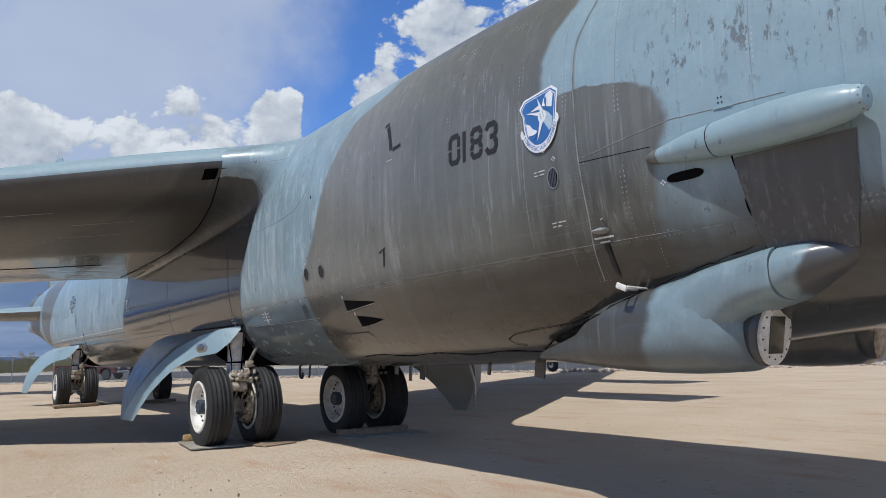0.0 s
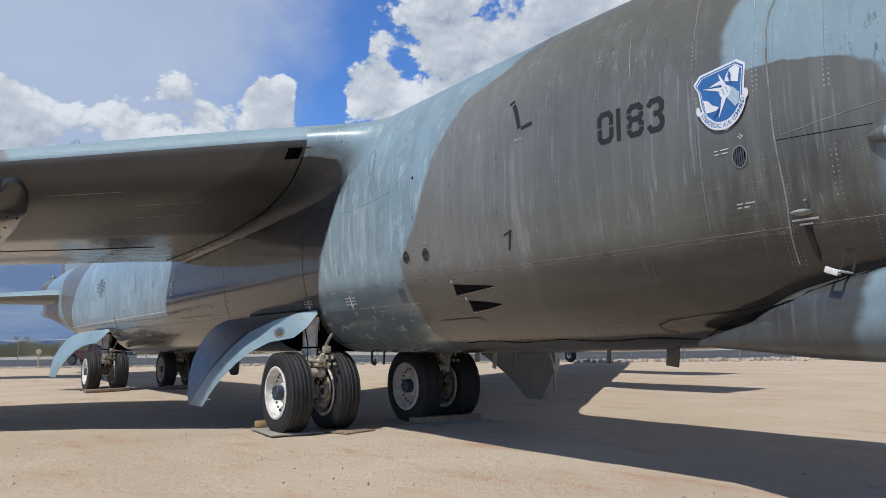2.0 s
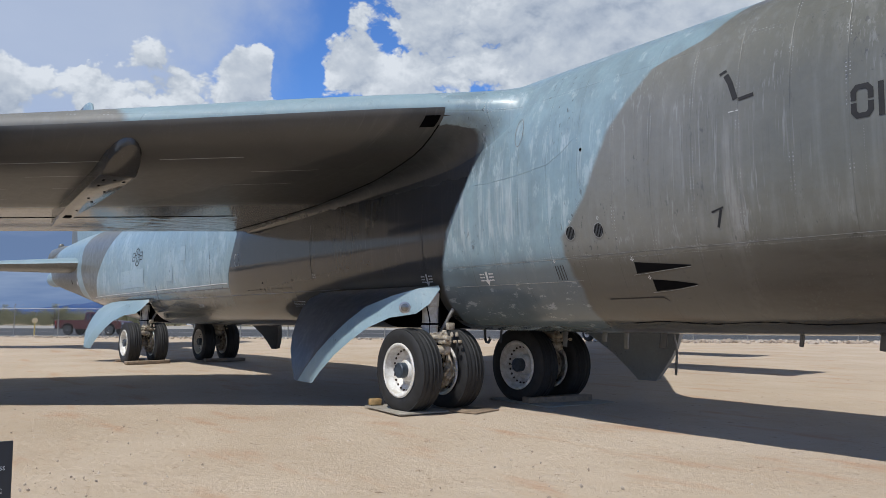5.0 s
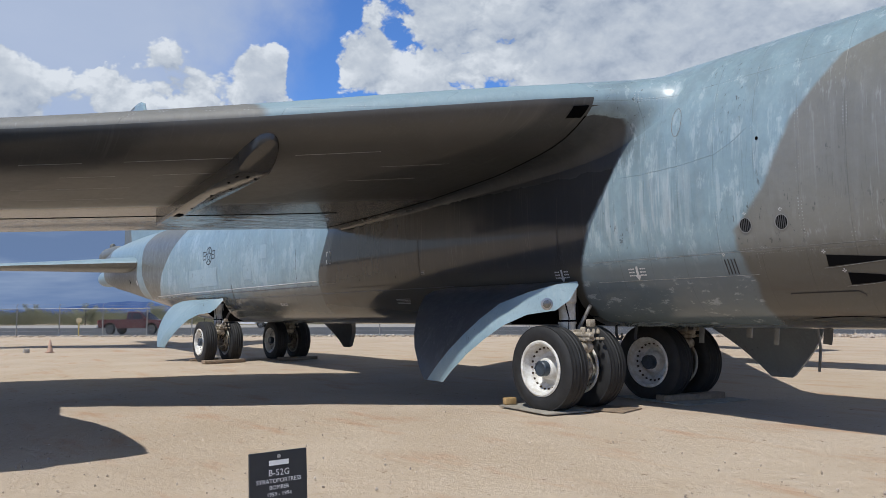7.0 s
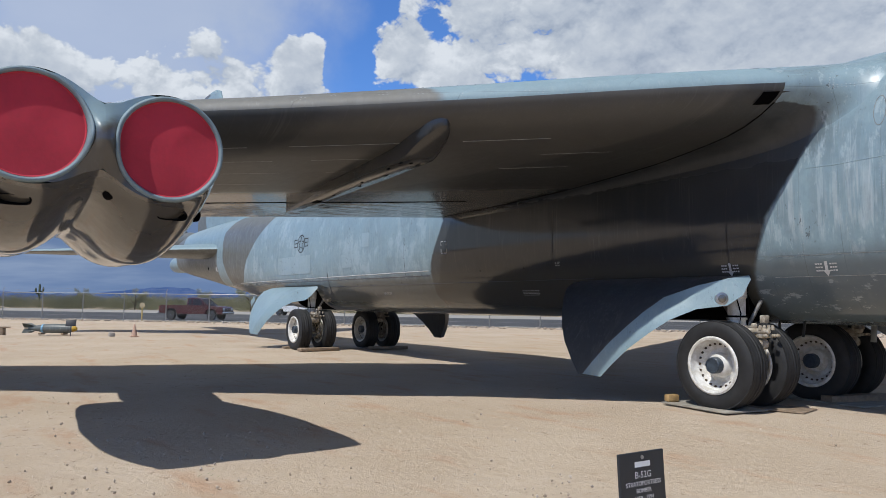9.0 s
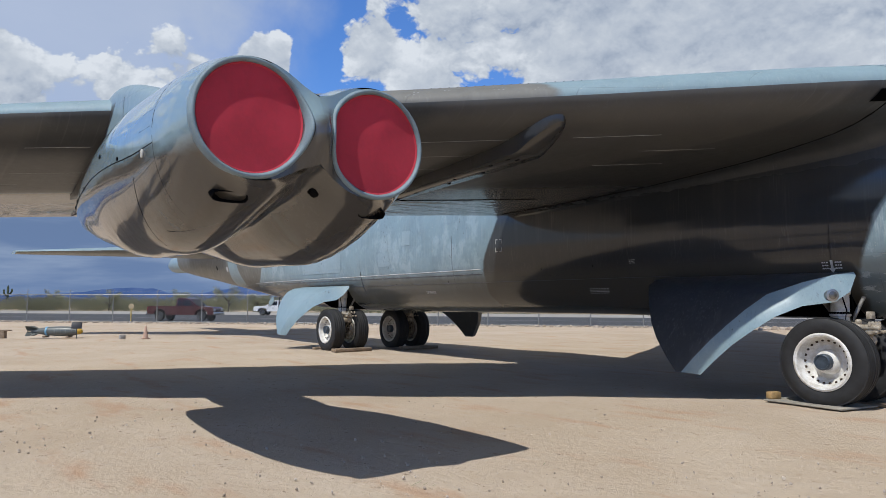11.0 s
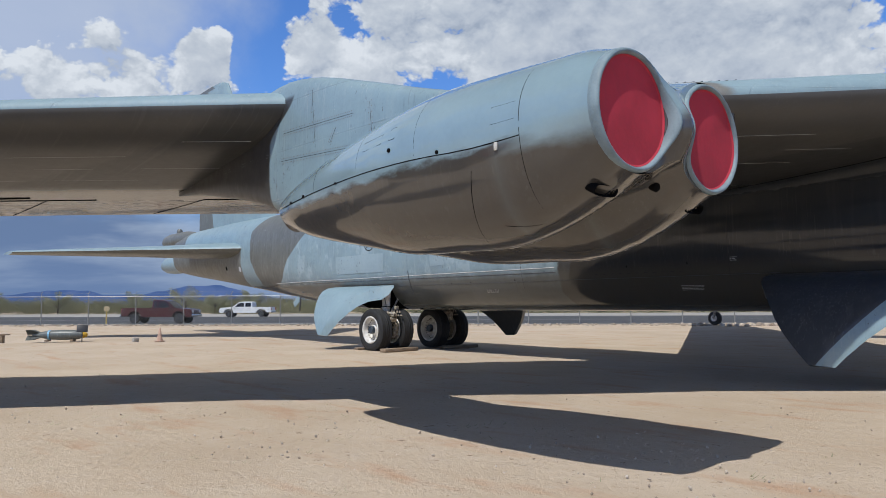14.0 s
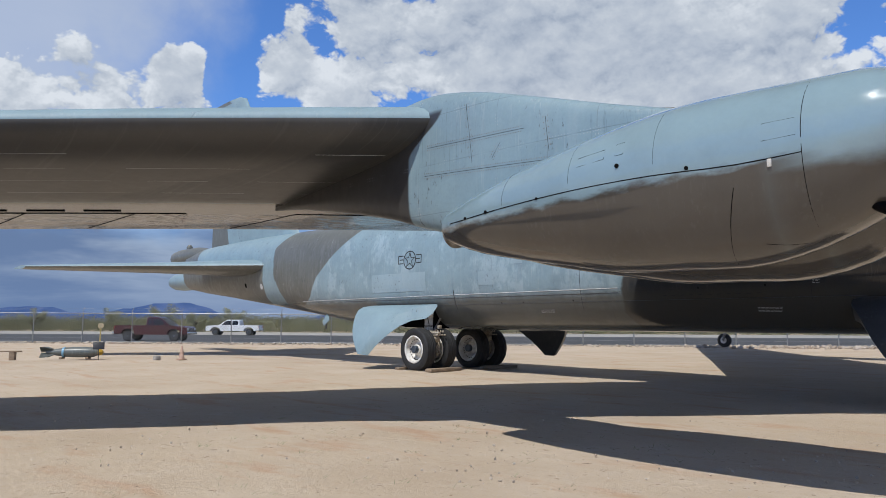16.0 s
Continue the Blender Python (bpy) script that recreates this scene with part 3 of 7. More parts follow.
def tube(bm, pts, r, seg=10, caps=True):
    pts = [Vector(p) for p in pts]
    rs = r if isinstance(r, (list, tuple)) else [r] * len(pts)
    rings = []
    for i, p in enumerate(pts):
        d = (pts[min(i + 1, len(pts) - 1)] - pts[max(i - 1, 0)]).normalized()
        q = d.to_track_quat("Z", "Y")
        rings.append([p + q @ Vector((rs[i] * math.cos(a), rs[i] * math.sin(a), 0)) for a in (2 * math.pi * k / seg for k in range(seg))])
    loft(bm, rings, caps)
    return bm


def lathe(bm, prof, c=(0, 0, 0), axis="y", seg=40, caps=True):
    """prof: radius and place along the axis."""
    rings = []
    for r, h in prof:
        ring = []
        for k in range(seg):
            a = 2 * math.pi * k / seg
            u, v = r * math.cos(a), r * math.sin(a)
            ring.append(Vector(c) + Vector({"x": (h, u, v), "y": (u, h, v), "z": (u, v, h)}[axis]))
        rings.append(ring)
    loft(bm, rings, caps)
    return bm


def mesh_of(name, verts, faces, mat, parent=None):
    me = bpy.data.meshes.new(name)
    me.from_pydata([tuple(v) for v in verts], [], faces)
    me.materials.append(mat)
    ob = new(name, me)
    ob.parent = parent
    return ob


def interp(tab, v):
    """Smooth table lookup: rows of (v, a, b, ...), rising."""
    tab = sorted(tab)
    xs = np.array([r[0] for r in tab])
    out = []
    for k in range(1, len(tab[0])):
        ys = np.array([r[k] for r in tab])
        d = np.gradient(ys, xs)
        i = int(np.clip(np.searchsorted(xs, v) - 1, 0, len(xs) - 2))
        h = xs[i + 1] - xs[i]
        t = float(np.clip((v - xs[i]) / h, 0, 1))
        out.append((2 * t**3 - 3 * t**2 + 1) * ys[i] + (t**3 - 2 * t**2 + t) * h * d[i] + (-2 * t**3 + 3 * t**2) * ys[i + 1] + (t**3 - t**2) * h * d[i + 1])
    return [float(o) for o in out]


# ---- ground ----
def axis_steps(lo, hi, step, far):
    v, s = list(np.arange(lo, hi + 1e-6, step)), step
    while v[-1] < far:
        s *= 1.35
        v.append(v[-1] + s)
    s = step
    while v[0] > -far:
        s *= 1.35
        v.insert(0, v[0] - s)
    return v


def height(x, y):
    ease = lambda v: (lambda k: k * k * (3 - 2 * k))(min(1.0, max(0.0, v)))
    dip = -0.11 * ease((-x - 4) / 8) * ease((-y - 3) / 6)
    return dip + 0.035 * (noise.noise((x * 0.35, y * 0.35, 3.1))) + 0.012 * noise.noise((x * 1.7, y * 1.7, 7.7))


def build_ground():
    xs, ys = axis_steps(-34, 16, 0.4, 3500), axis_steps(-18, 14, 0.4, 3500)
    bm = bmesh.new()
    grid = []
    for x in xs:
        col = []
        for y in ys:
            f = max(0.0, 1 - max(abs(x + 8) - 24, abs(y + 2) - 16, 0) / 8)
            col.append(bm.verts.new((x, y, height(x, y) * f - 0.01)))
        grid.append(col)
    for i in range(len(xs) - 1):
        for j in range(len(ys) - 1):
            bm.faces.new((grid[i][j], grid[i + 1][j], grid[i + 1][j + 1], grid[i][j + 1]))
    tagged(part("ground", bm, DIRT), "bare tan desert dirt with fine gravel", "ground", kind="structure")


build_ground()

# ---- the bomber ----
plane = thing("bomber_aircraft", "large eight-engined bomber in faded grey and drab camouflage, parked on dirt", "aircraft")
FUS = [
    (12.9, 2.35, 2.9, 0.25), (12.5, 1.95, 3.5, 0.62), (11.9, 1.75, 4.05, 1.0), (11.0, 1.62, 4.5, 1.27), (10.0, 1.5, 4.8, 1.37), (9.0, 1.4, 4.97, 1.41), (8.0, 1.33, 5.05, 1.42),
    (6.5, 1.28, 5.12, 1.42), (4.0, 1.25, 5.13, 1.41), (1.0, 1.25, 5.12, 1.37), (-3.0, 1.25, 5.12, 1.33), (-8.0, 1.25, 5.12, 1.31), (-14.0, 1.25, 5.12, 1.29), (-18.0, 1.3, 5.12, 1.28),
    (-20.0, 1.43, 5.14, 1.27), (-22.7, 1.75, 5.18, 1.23), (-26.0, 2.13, 5.22, 1.13), (-30.0, 2.58, 5.2, 0.9), (-33.5, 2.95, 5.1, 0.66), (-35.0, 3.15, 4.95, 0.55),
]
POWER = 2.5


def skin_y(x, z):
    """The half width of the fuselage at a station and height."""
    zb, zt, w = interp(FUS, x)
    k = min(1.0, abs((z - (zb + zt) / 2) / ((zt - zb) / 2)))
    return w * (1 - k**POWER) ** (1 / POWER)


def mirrored(bm):
    bmesh.ops.scale(bm, vec=(1, -1, 1), verts=bm.verts[:])
    bmesh.ops.reverse_faces(bm, faces=bm.faces[:])
    return bm


def build_fuselage():
    bm = bmesh.new()
    rings = []
    stations = sorted(set([12.9, 12.8, 12.65] + [round(12.4 - 0.4 * i, 2) for i in range(119)]), reverse=True)
    stations = [s for s in stations if s > -35.0] + [-35.0]
    for x in stations:
        zb, zt, w = interp(FUS, x)
        zc, h = (zb + zt) / 2, (zt - zb) / 2
        ring = []
        for k in range(72):
            a = 2 * math.pi * (k + 0.5) / 72
            c, s = math.cos(a), math.sin(a)
            ring.append((x, w * math.copysign(abs(c) ** (2 / POWER), c), zc + h * math.copysign(abs(s) ** (2 / POWER), s)))
        rings.append(ring)
    loft(bm, rings)
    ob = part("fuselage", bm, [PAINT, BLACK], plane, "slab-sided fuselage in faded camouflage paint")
    # wheel wells are cut through the skin, their inner shade given as black
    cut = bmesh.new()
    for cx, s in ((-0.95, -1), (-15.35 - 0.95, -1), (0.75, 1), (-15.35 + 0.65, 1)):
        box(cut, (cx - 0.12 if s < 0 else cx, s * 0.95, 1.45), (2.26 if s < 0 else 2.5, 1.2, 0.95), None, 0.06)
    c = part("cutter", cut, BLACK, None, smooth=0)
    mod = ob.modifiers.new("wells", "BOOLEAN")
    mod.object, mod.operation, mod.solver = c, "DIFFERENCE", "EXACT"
    dg = bpy.context.evaluated_depsgraph_get()
    me = bpy.data.meshes.new_from_object(ob.evaluated_get(dg))
    ob.modifiers.remove(mod)
    ob.data = me
    bpy.data.objects.remove(c)
    return ob


build_fuselage()

# wing: station, leading edge x, its z, trailing edge x, its z, thickness
WING = [
    (0.0, 2.72, 4.6, -6.7, 3.62, 0.125), (1.0, 1.96, 4.59, -7.25, 3.58, 0.125), (1.4, 1.66, 4.58, -7.48, 3.56, 0.125), (1.9, 1.28, 4.55, -7.76, 3.55, 0.125), (2.5, 0.83, 4.52, -8.1, 3.54, 0.125),
    (3.5, 0.08, 4.45, -8.65, 3.51, 0.126), (5.0, -1.06, 4.34, -9.48, 3.48, 0.123), (7.8, -3.18, 4.17, -11.04, 3.40, 0.118), (10.9, -5.52, 4.06, -12.76, 3.29, 0.112),
    (14.2, -8.02, 3.9, -14.6, 3.14, 0.105), (20.0, -12.4, 3.5, -17.82, 2.85, 0.098), (28.2, -18.6, 3.0, -22.4, 2.5, 0.09),
]


def airfoil(t, c):
    return 5 * t * (0.2969 * math.sqrt(c) - 0.126 * c - 0.3516 * c**2 + 0.2843 * c**3 - 0.1036 * c**4)


def wing_point(y, c, side):
    lx, lz, tx, tz, t = interp(WING, y)
    lz, tz = lz - 0.03, tz - 0.03
    ch = lx - tx
    camber = 0.02 * ch * math.sin(math.pi * c) * (1 - c)
    up = airfoil(t, c) * ch
    if side < 0:
        # round below the leading edge, then almost flat to the trailing edge
        a, b = up + 1e-6, 0.41 * t * ch * (1 - c) * (1 + 0.85 * c) + 1e-6
        up = (a**-8 + b**-8) ** (-1 / 8) + camber * min(1.0, c / 0.1)
    return Vector((lx - ch * c, -y, lz + (tz - lz) * c + camber + side * up))


def fillet_y(c):
    """Where the fillet ends on the wing, along the chord."""
    return float(np.interp(c, (0.0, 0.04, 0.3, 0.55, 1.0), (1.92, 1.88, 1.54, 1.45, 1.58)))


CHORD = [0.5 * (1 - math.cos(math.pi * i / 22)) for i in range(23)]


def build_wing(s):
    bm = bmesh.new()
    rings = []
    for y in [0.6, 1.0, 1.2, 1.4, 1.6, 1.8, 2.0, 2.3] + [2.6 + 0.64 * i for i in range(41)]:
        up = [wing_point(y, c, 1) for c in CHORD[::-1]]
        lo = [wing_point(y, c, -1) for c in CHORD[1:-1]]
        rings.append([Vector((p.x, s * p.y, p.z)) for p in up + lo])
    vs = loft(bm, rings)
    n = len(CHORD)
    low = {v: i for r in vs for i, v in enumerate(r)}
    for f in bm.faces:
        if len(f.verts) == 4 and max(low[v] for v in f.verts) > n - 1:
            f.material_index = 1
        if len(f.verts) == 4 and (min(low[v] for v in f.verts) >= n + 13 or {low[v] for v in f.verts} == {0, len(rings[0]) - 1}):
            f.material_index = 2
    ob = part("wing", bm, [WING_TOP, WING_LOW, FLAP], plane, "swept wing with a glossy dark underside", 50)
    return ob


for s in (1, -1):
    wing = build_wing(s)
    # flap gap, fillet edge and panel joints under the wing
    def laid(pts, r, name, mat, label=""):
        bm = bmesh.new()
        tube(bm, pts, r, 6)
        if s < 0:
            mirrored(bm)
        part(name, bm, mat, wing, label)

    for a, b_ in ((2.4, 9.6), (11.2, 16.4)):
        laid([wing_point(y, 0.70, -1) for y in np.linspace(a, b_, 18)], 0.012, "flap_gap", BLACK, "dark gap ahead of the flap")
    for y, c0 in ((9.6, 0.7), (11.9, 0.7), (13.4, 0.7)):
        laid([wing_point(y + 0.5 * (c - c0), c, -1) for c in np.linspace(c0, 0.985, 8)], 0.008, "flap_gap", BLACK)
    rr = random.Random(21)
    for c in (0.10, 0.2, 0.31, 0.43):
        y = 2.7
        while y < 15.5:
            l = rr.uniform(0.5, 1.6)
            if rr.random() < 0.6:
                laid([wing_point(y + l * q / 5, c, -1) + Vector((0, 0, 0.001)) for q in range(6)], 0.003, "panel_joint", MARK)
            y += l + rr.uniform(0.2, 0.8)
    laid([wing_point(fillet_y(c) + 0.01, c, -1) for c in np.linspace(0.02, 0.97, 30)], 0.011, "fillet_edge", BLACK)
    # slotted vents ahead of the flap
    bm = bmesh.new()
    for k in range(5):
        y = 12.2 + 0.75 * k
        tube(bm, [wing_point(y, 0.66, -1), wing_point(y + 0.5, 0.66, -1)], 0.02, 6)
    if s < 0:
        mirrored(bm)
    part("vent_slot", bm, BLACK, wing)
    # row of small tabs on the upper skin
    tab = None
    for k in range(18):
        at = wing_point(4.75 + 0.105 * k, 0.13, 1)
        if tab is None:
            bm = bmesh.new()
            box(bm, (0, 0, 0.012), (0.09, 0.006, 0.05))
            tab = part("vortex_tab", bm, DARK_PAINT, wing, "small dark vortex tab", 0)
        o = tab if k == 0 else new("vortex_tab", tab.data)
        o.parent, o.location = wing, (at.x, s * at.y, at.z)
    # intake hole in the leading edge beside the root, a black sheet for its shade
    bm = bmesh.new()
    grid = []
    for c in (0.004, 0.007, 0.010, 0.014, 0.018, 0.022):
        t = wing_point(2.1, c + 0.002, -1) - wing_point(2.1, c - 0.002, -1)
        n = Vector((-t.z, 0, t.x)).normalized()
        n = -n if n.z > 0 else n
        grid.append([bm.verts.new(wing_point(y, c, -1) + n * 0.016) for y in (1.96, 2.05, 2.14)])
    for g0, g1 in zip(grid, grid[1:]):
        for i in range(2):
            bm.faces.new((g0[i], g0[i + 1], g1[i + 1], g1[i]))
    bmesh.ops.solidify(bm, geom=bm.faces[:], thickness=0.01)
    if s < 0:
        mirrored(bm)
    part("intake_hole", bm, BLACK, wing, "square black intake hole")


def build_canoe(s):
    """Long flat-bottomed fairing below the wing."""
    bm = bmesh.new()
    rings = []
    for x, hw, zt, zb in ((-1.62, 0.02, 4.2, 3.96), (-1.66, 0.09, 4.2, 3.935), (-1.74, 0.15, 4.2, 3.89), (-1.86, 0.2, 4.2, 3.82), (-2.05, 0.245, 4.2, 3.72), (-2.24, 0.265, 4.2, 3.615), (-2.32, 0.268, 4.2, 3.585), (-3.5, 0.25, 4.1, 3.50), (-5.0, 0.2, 3.95, 3.41), (-6.3, 0.12, 3.75, 3.33), (-7.3, 0.02, 3.65, 3.30)):
        y = -5.47
        rings.append([(x, s * (y + hw * a), zb + (zt - zb) * b) for a, b in ((-1, 1), (-1, 0.25), (-0.93, 0.04), (-0.8, 0), (0.8, 0), (0.93, 0.04), (1, 0.25), (1, 1))])
    loft(bm, rings)
    ob = part("underwing_fairing", bm, CANOE, plane, "canoe-shaped fairing below the wing", 40)
    for x, o, w in ((-2.55, 0.0, 0.07), (-2.6, 0.15, 0.07), (-2.6, -0.15, 0.07), (-3.0, -0.13, 0.06), (-3.4, 0.06, 0.05), (-4.0, -0.05, 0.05), (-4.3, 0.07, 0.05), (-5.2, 0.02, 0.05), (-5.9, 0.0, 0.26)):
        z = interp([(-7.3, 3.30), (-6.3, 3.33), (-5.0, 3.41), (-3.5, 3.5), (-2.3, 3.585)], x)[0]
        bm = bmesh.new()
        box(bm, (x, s * (-5.47 + o), z), (w, 0.035 if w < 0.2 else 0.12, 0.012))
        part("access_slot", bm, BLACK, ob, "", 0)


build_canoe(1), build_canoe(-1)


def build_fillet(s):
    """Smooth curved joint between wing root and fuselage."""
    bm = bmesh.new()
    rings = []
    cs = [0.5 * (1 - math.cos(math.pi * i / 34)) for i in range(35)]
    loop = [(c, 1) for c in cs[::-1] if c < 0.97] + [(c, -1) for c in cs[1:] if c < 0.97]
    for c, side in loop:
        yw = fillet_y(c)
        pw = wing_point(yw, c, side)
        q = wing_point(1.2, c, side)
        pc = wing_point(skin_y(q.x, min(4.95, q.z)), c, side)
        d = 0.004
        a, b_ = wing_point(1.3, max(c - d, 0), side), wing_point(1.3, min(c + d, 1), side)
        t = Vector((b_.x - a.x, 0, b_.z - a.z))
        n = Vector((t.z, 0, -t.x)).normalized()
        if c > 0.001:
            n = n if n.z * side > 0 else -n
        else:
            n = Vector((1, 0, 0))
        reach = 0.40 - 0.30 * c
        z = min(4.98, pc.z + n.z * reach)
        x = pc.x + n.x * reach
        pf = Vector((x, -skin_y(x, z) + 0.02, z))
        ring = []
        for u in np.linspace(0, 1, 9):
            ring.append(pw * (1 - u) ** 2 + pc * 2 * u * (1 - u) + pf * u * u)
        rings.append([Vector((p.x, s * p.y, p.z)) for p in ring])
    loft(bm, rings, caps=False, closed=False)
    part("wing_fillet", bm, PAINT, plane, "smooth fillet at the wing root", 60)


build_fillet(1), build_fillet(-1)

# ---- engine pods ----
NAC = [
    (0.11, 0.03, 0.43, 0.43, 0.43, 0.53), (0.03, 0.03, 0.445, 0.455, 0.44, 0.53), (-0.15, 0.02, 0.50, 0.56, 0.475, 0.535), (-0.5, 0.0, 0.545, 0.73, 0.515, 0.54), (-1.0, -0.02, 0.585, 0.855, 0.545, 0.54),
    (-1.7, -0.02, 0.585, 0.865, 0.565, 0.54), (-2.4, -0.05, 0.53, 0.82, 0.56, 0.535), (-3.0, -0.1, 0.47, 0.68, 0.52, 0.53), (-3.7, -0.17, 0.39, 0.5, 0.45, 0.53), (-4.3, -0.23, 0.29, 0.32, 0.36, 0.525), (-4.62, -0.24, 0.2, 0.21, 0.27, 0.52),
]


def build_pod(at, slope):
    """Twin engine pod at its middle inlet point; local y is along the span."""
    bm = bmesh.new()
    rings = []

    def reach(row, y, z):
        """Distance to each duct's axis in units of its radius."""
        dz, ru, rd, rs, hy = row
        out = []
        for e in (-1, 1):
            u, v = y - e * hy, z - (dz + slope * e * hy)
            out.append(np.maximum(1e-4, np.hypot(u / rs, v / np.where(v > 0, ru, rd))))
        return out

    def field(s, row, y, z):
        k = min(1.0, max(0.0, -(s - 0.1) / 1.0))
        n = 2.1 + 2.1 * k * k * (3 - 2 * k)
        da, db = reach(row, y, z)
        return da**-n + db**-n - 1.0

    def swept(s, y, z):
        """The web between the ducts comes forward as a blunt prow."""
        k = max(0.0, 1 - abs(s - 0.1) / 0.8)
        return s + 0.17 * k * np.exp(-((y / 0.14) ** 2) - (z / 0.24) ** 2)

    turn = 2 * math.pi * (np.arange(96) + 0.5) / 96
    cs, sn = np.cos(turn), np.sin(turn)
    for x in [0.11, 0.08, 0.03, -0.03, -0.1, -0.2, -0.35] + [-0.55 - 0.2 * i for i in range(20)] + [-4.5, -4.62]:
        row = [float(q) for q in interp(NAC, x)]
        lo = np.full(96, 0.02)
        for r in np.arange(0.04, 2.0, 0.02):
            lo = np.where(field(x, row, r * cs, r * sn) > 0, r, lo)
        hi = lo + 0.02
        for _ in range(14):
            mid = (lo + hi) / 2
            ins = field(x, row, mid * cs, mid * sn) > 0
            lo, hi = np.where(ins, mid, lo), np.where(ins, hi, mid)
        xx = swept(x, lo * cs, lo * sn)
        rings.append([(float(p), float(q), float(r)) for p, q, r in zip(xx, lo * cs, lo * sn)])
    vs = loft(bm, rings, caps=False)
    bm.faces.new(vs[-1])
    row = [float(q) for q in interp(NAC, 0.11)]
    # front of the web, from each duct's edge to the middle or the outer edge
    for e in (-1, 1):
        zc = 0.03 + slope * e * 0.53
        grid = []
        for z in np.linspace(zc - 0.435, zc + 0.435, 27):
            z = float(z)
            yi = 0.53 - math.sqrt(max(0.0, 0.437**2 - (z - zc) ** 2))
            yo = 0.0
            if field(0.11, row, 0.0, z) < 0:
                lo, hi = 0.0, yi
                for _ in range(16):
                    mid = (lo + hi) / 2
                    lo, hi = (mid, hi) if field(0.11, row, e * mid, z) < 0 else (lo, mid)
                yo = hi
            yo = min(yo, yi - 0.002)
            grid.append([bm.verts.new((float(swept(0.11, e * (yi + (yo - yi) * u), z)), e * (yi + (yo - yi) * u), z)) for u in np.linspace(0, 1, 7)])
        for g0, g1 in zip(grid, grid[1:]):
            for i in range(6):
                bm.faces.new((g0[i], g0[i + 1], g1[i + 1], g1[i]))
    bmesh.ops.recalc_face_normals(bm, faces=bm.faces[:])
    m = Matrix.Translation(at)
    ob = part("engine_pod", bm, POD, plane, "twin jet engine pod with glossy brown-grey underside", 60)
    ob.matrix_local = m
    for e in (-1, 1):
        y, z = e * 0.53, 0.03 + slope * e * 0.53
        lip = bmesh.new()
        prof = []
        for k in range(17):
            a = 2 * math.pi * k / 16
            prof.append((0.433 + 0.024 * math.cos(a), 0.085 + 0.055 * math.sin(a)))
        lathe(lip, prof, (0, y, z), "x", 64, caps=False)
        for v in lip.verts:
            v.co.x += float(swept(0.1, v.co.y, v.co.z)) - 0.1
        part("inlet_lip", lip, LIP_PAINT, ob, "rounded inlet lip", 60)
        duct = bmesh.new()
        lathe(duct, [(0.411, 0.1), (0.413, 0.03), (0.413, -0.1)], (0, y, z), "x", 56, caps=False)
        for v in duct.verts:
            if v.co.x > 0.05:
                v.co.x += float(swept(0.1, v.co.y, v.co.z)) - 0.1
        part("inlet_duct", duct, DARK_PAINT, ob, "dark inner face of the inlet", 60)
        cov = bmesh.new()
        rr = []
        for r in (0.41, 0.398, 0.33, 0.25, 0.16, 0.08, 0.01):
            rr.append([(0.098 + 0.012 * noise.noise((3 * r * math.cos(q), 3 * r * math.sin(q), e * 4.0)) + (0.0 if r < 0.4 else 0.012), y + r * math.cos(q), z + r * math.sin(q)) for q in (2 * math.pi * k / 56 for k in range(56))])
        loft(cov, rr, caps=False)
        cov.faces.new([v for v in cov.verts[-56:]])
        bmesh.ops.recalc_face_normals(cov, faces=cov.faces[:])
        part("inlet_cover", cov, RED, ob, "red cloth inlet cover")
    # scoops and drains below the inlets
    for y, z, x, w, h in ((-0.60, -0.50, -0.09, 0.28, 0.09), (0.62, -0.53, -0.09, 0.26, 0.09), (0.90, -0.47, -0.5, 0.16, 0.12)):
        h_ = bmesh.new()
        lathe(h_, [(1.0, -0.06), (1.0, 0.03), (0.92, 0.03), (0.86, -0.03)], (0, 0, 0), "x", 28)
        for v in h_.verts:
            q = max(1e-4, math.hypot(v.co.y, v.co.z))
            k = q / max(abs(v.co.y), abs(v.co.z)) * 0.85
            v.co.y, v.co.z = v.co.y * (1 + 0.6 * (k - 0.85)), v.co.z * (1 + 0.6 * (k - 0.85))
        bmesh.ops.transform(h_, matrix=Matrix.Translation((x, y, z)) @ pose(0, 0, 0, 0, 28, 0) @ Matrix.Diagonal((1, w / 2, h / 2, 1)), verts=h_.verts[:])
        for v in h_.verts:
            v.co.x -= 0.02
        part("scoop", h_, BLACK, ob, "dark oval scoop below the inlet")
    dr = bmesh.new()
    lathe(dr, [(0.045, -0.05), (0.045, 0.02), (0.03, 0.03)], (0, 0, 0), "x", 20)
    bmesh.ops.transform(dr, matrix=Matrix.Translation((-0.12, 0.1, -0.40)) @ pose(0, 0, 0, 0, 30, 0), verts=dr.verts[:])
    part("drain_hole", dr, BLACK, ob)
    # seams: cowl joint ring and the lengthwise split line
    seam = bmesh.new()

    def side(x, a_deg):
        dz, ru, rd, rs, hy = interp(NAC, x)
        a = radians(a_deg)
        return Vector((x, -hy - rs * math.cos(a), dz - slope * hy + (ru if a > 0 else rd) * math.sin(a)))

    tube(seam, [side(-0.52, q) for q in range(-80, 76, 5)], 0.004, 6)
    tube(seam, [side(-0.52 - 3.9 * k / 16, -9 + 6 * k / 16) for k in range(17)], 0.005, 6)
    tube(seam, [side(-1.7, q) for q in range(-5, 70, 5)], 0.002, 6)
    tube(seam, [side(-2.6, q) for q in range(-5, 70, 5)], 0.002, 6)
    tube(seam, [side(-3.5, q) for q in range(-5, 70, 5)], 0.002, 6)
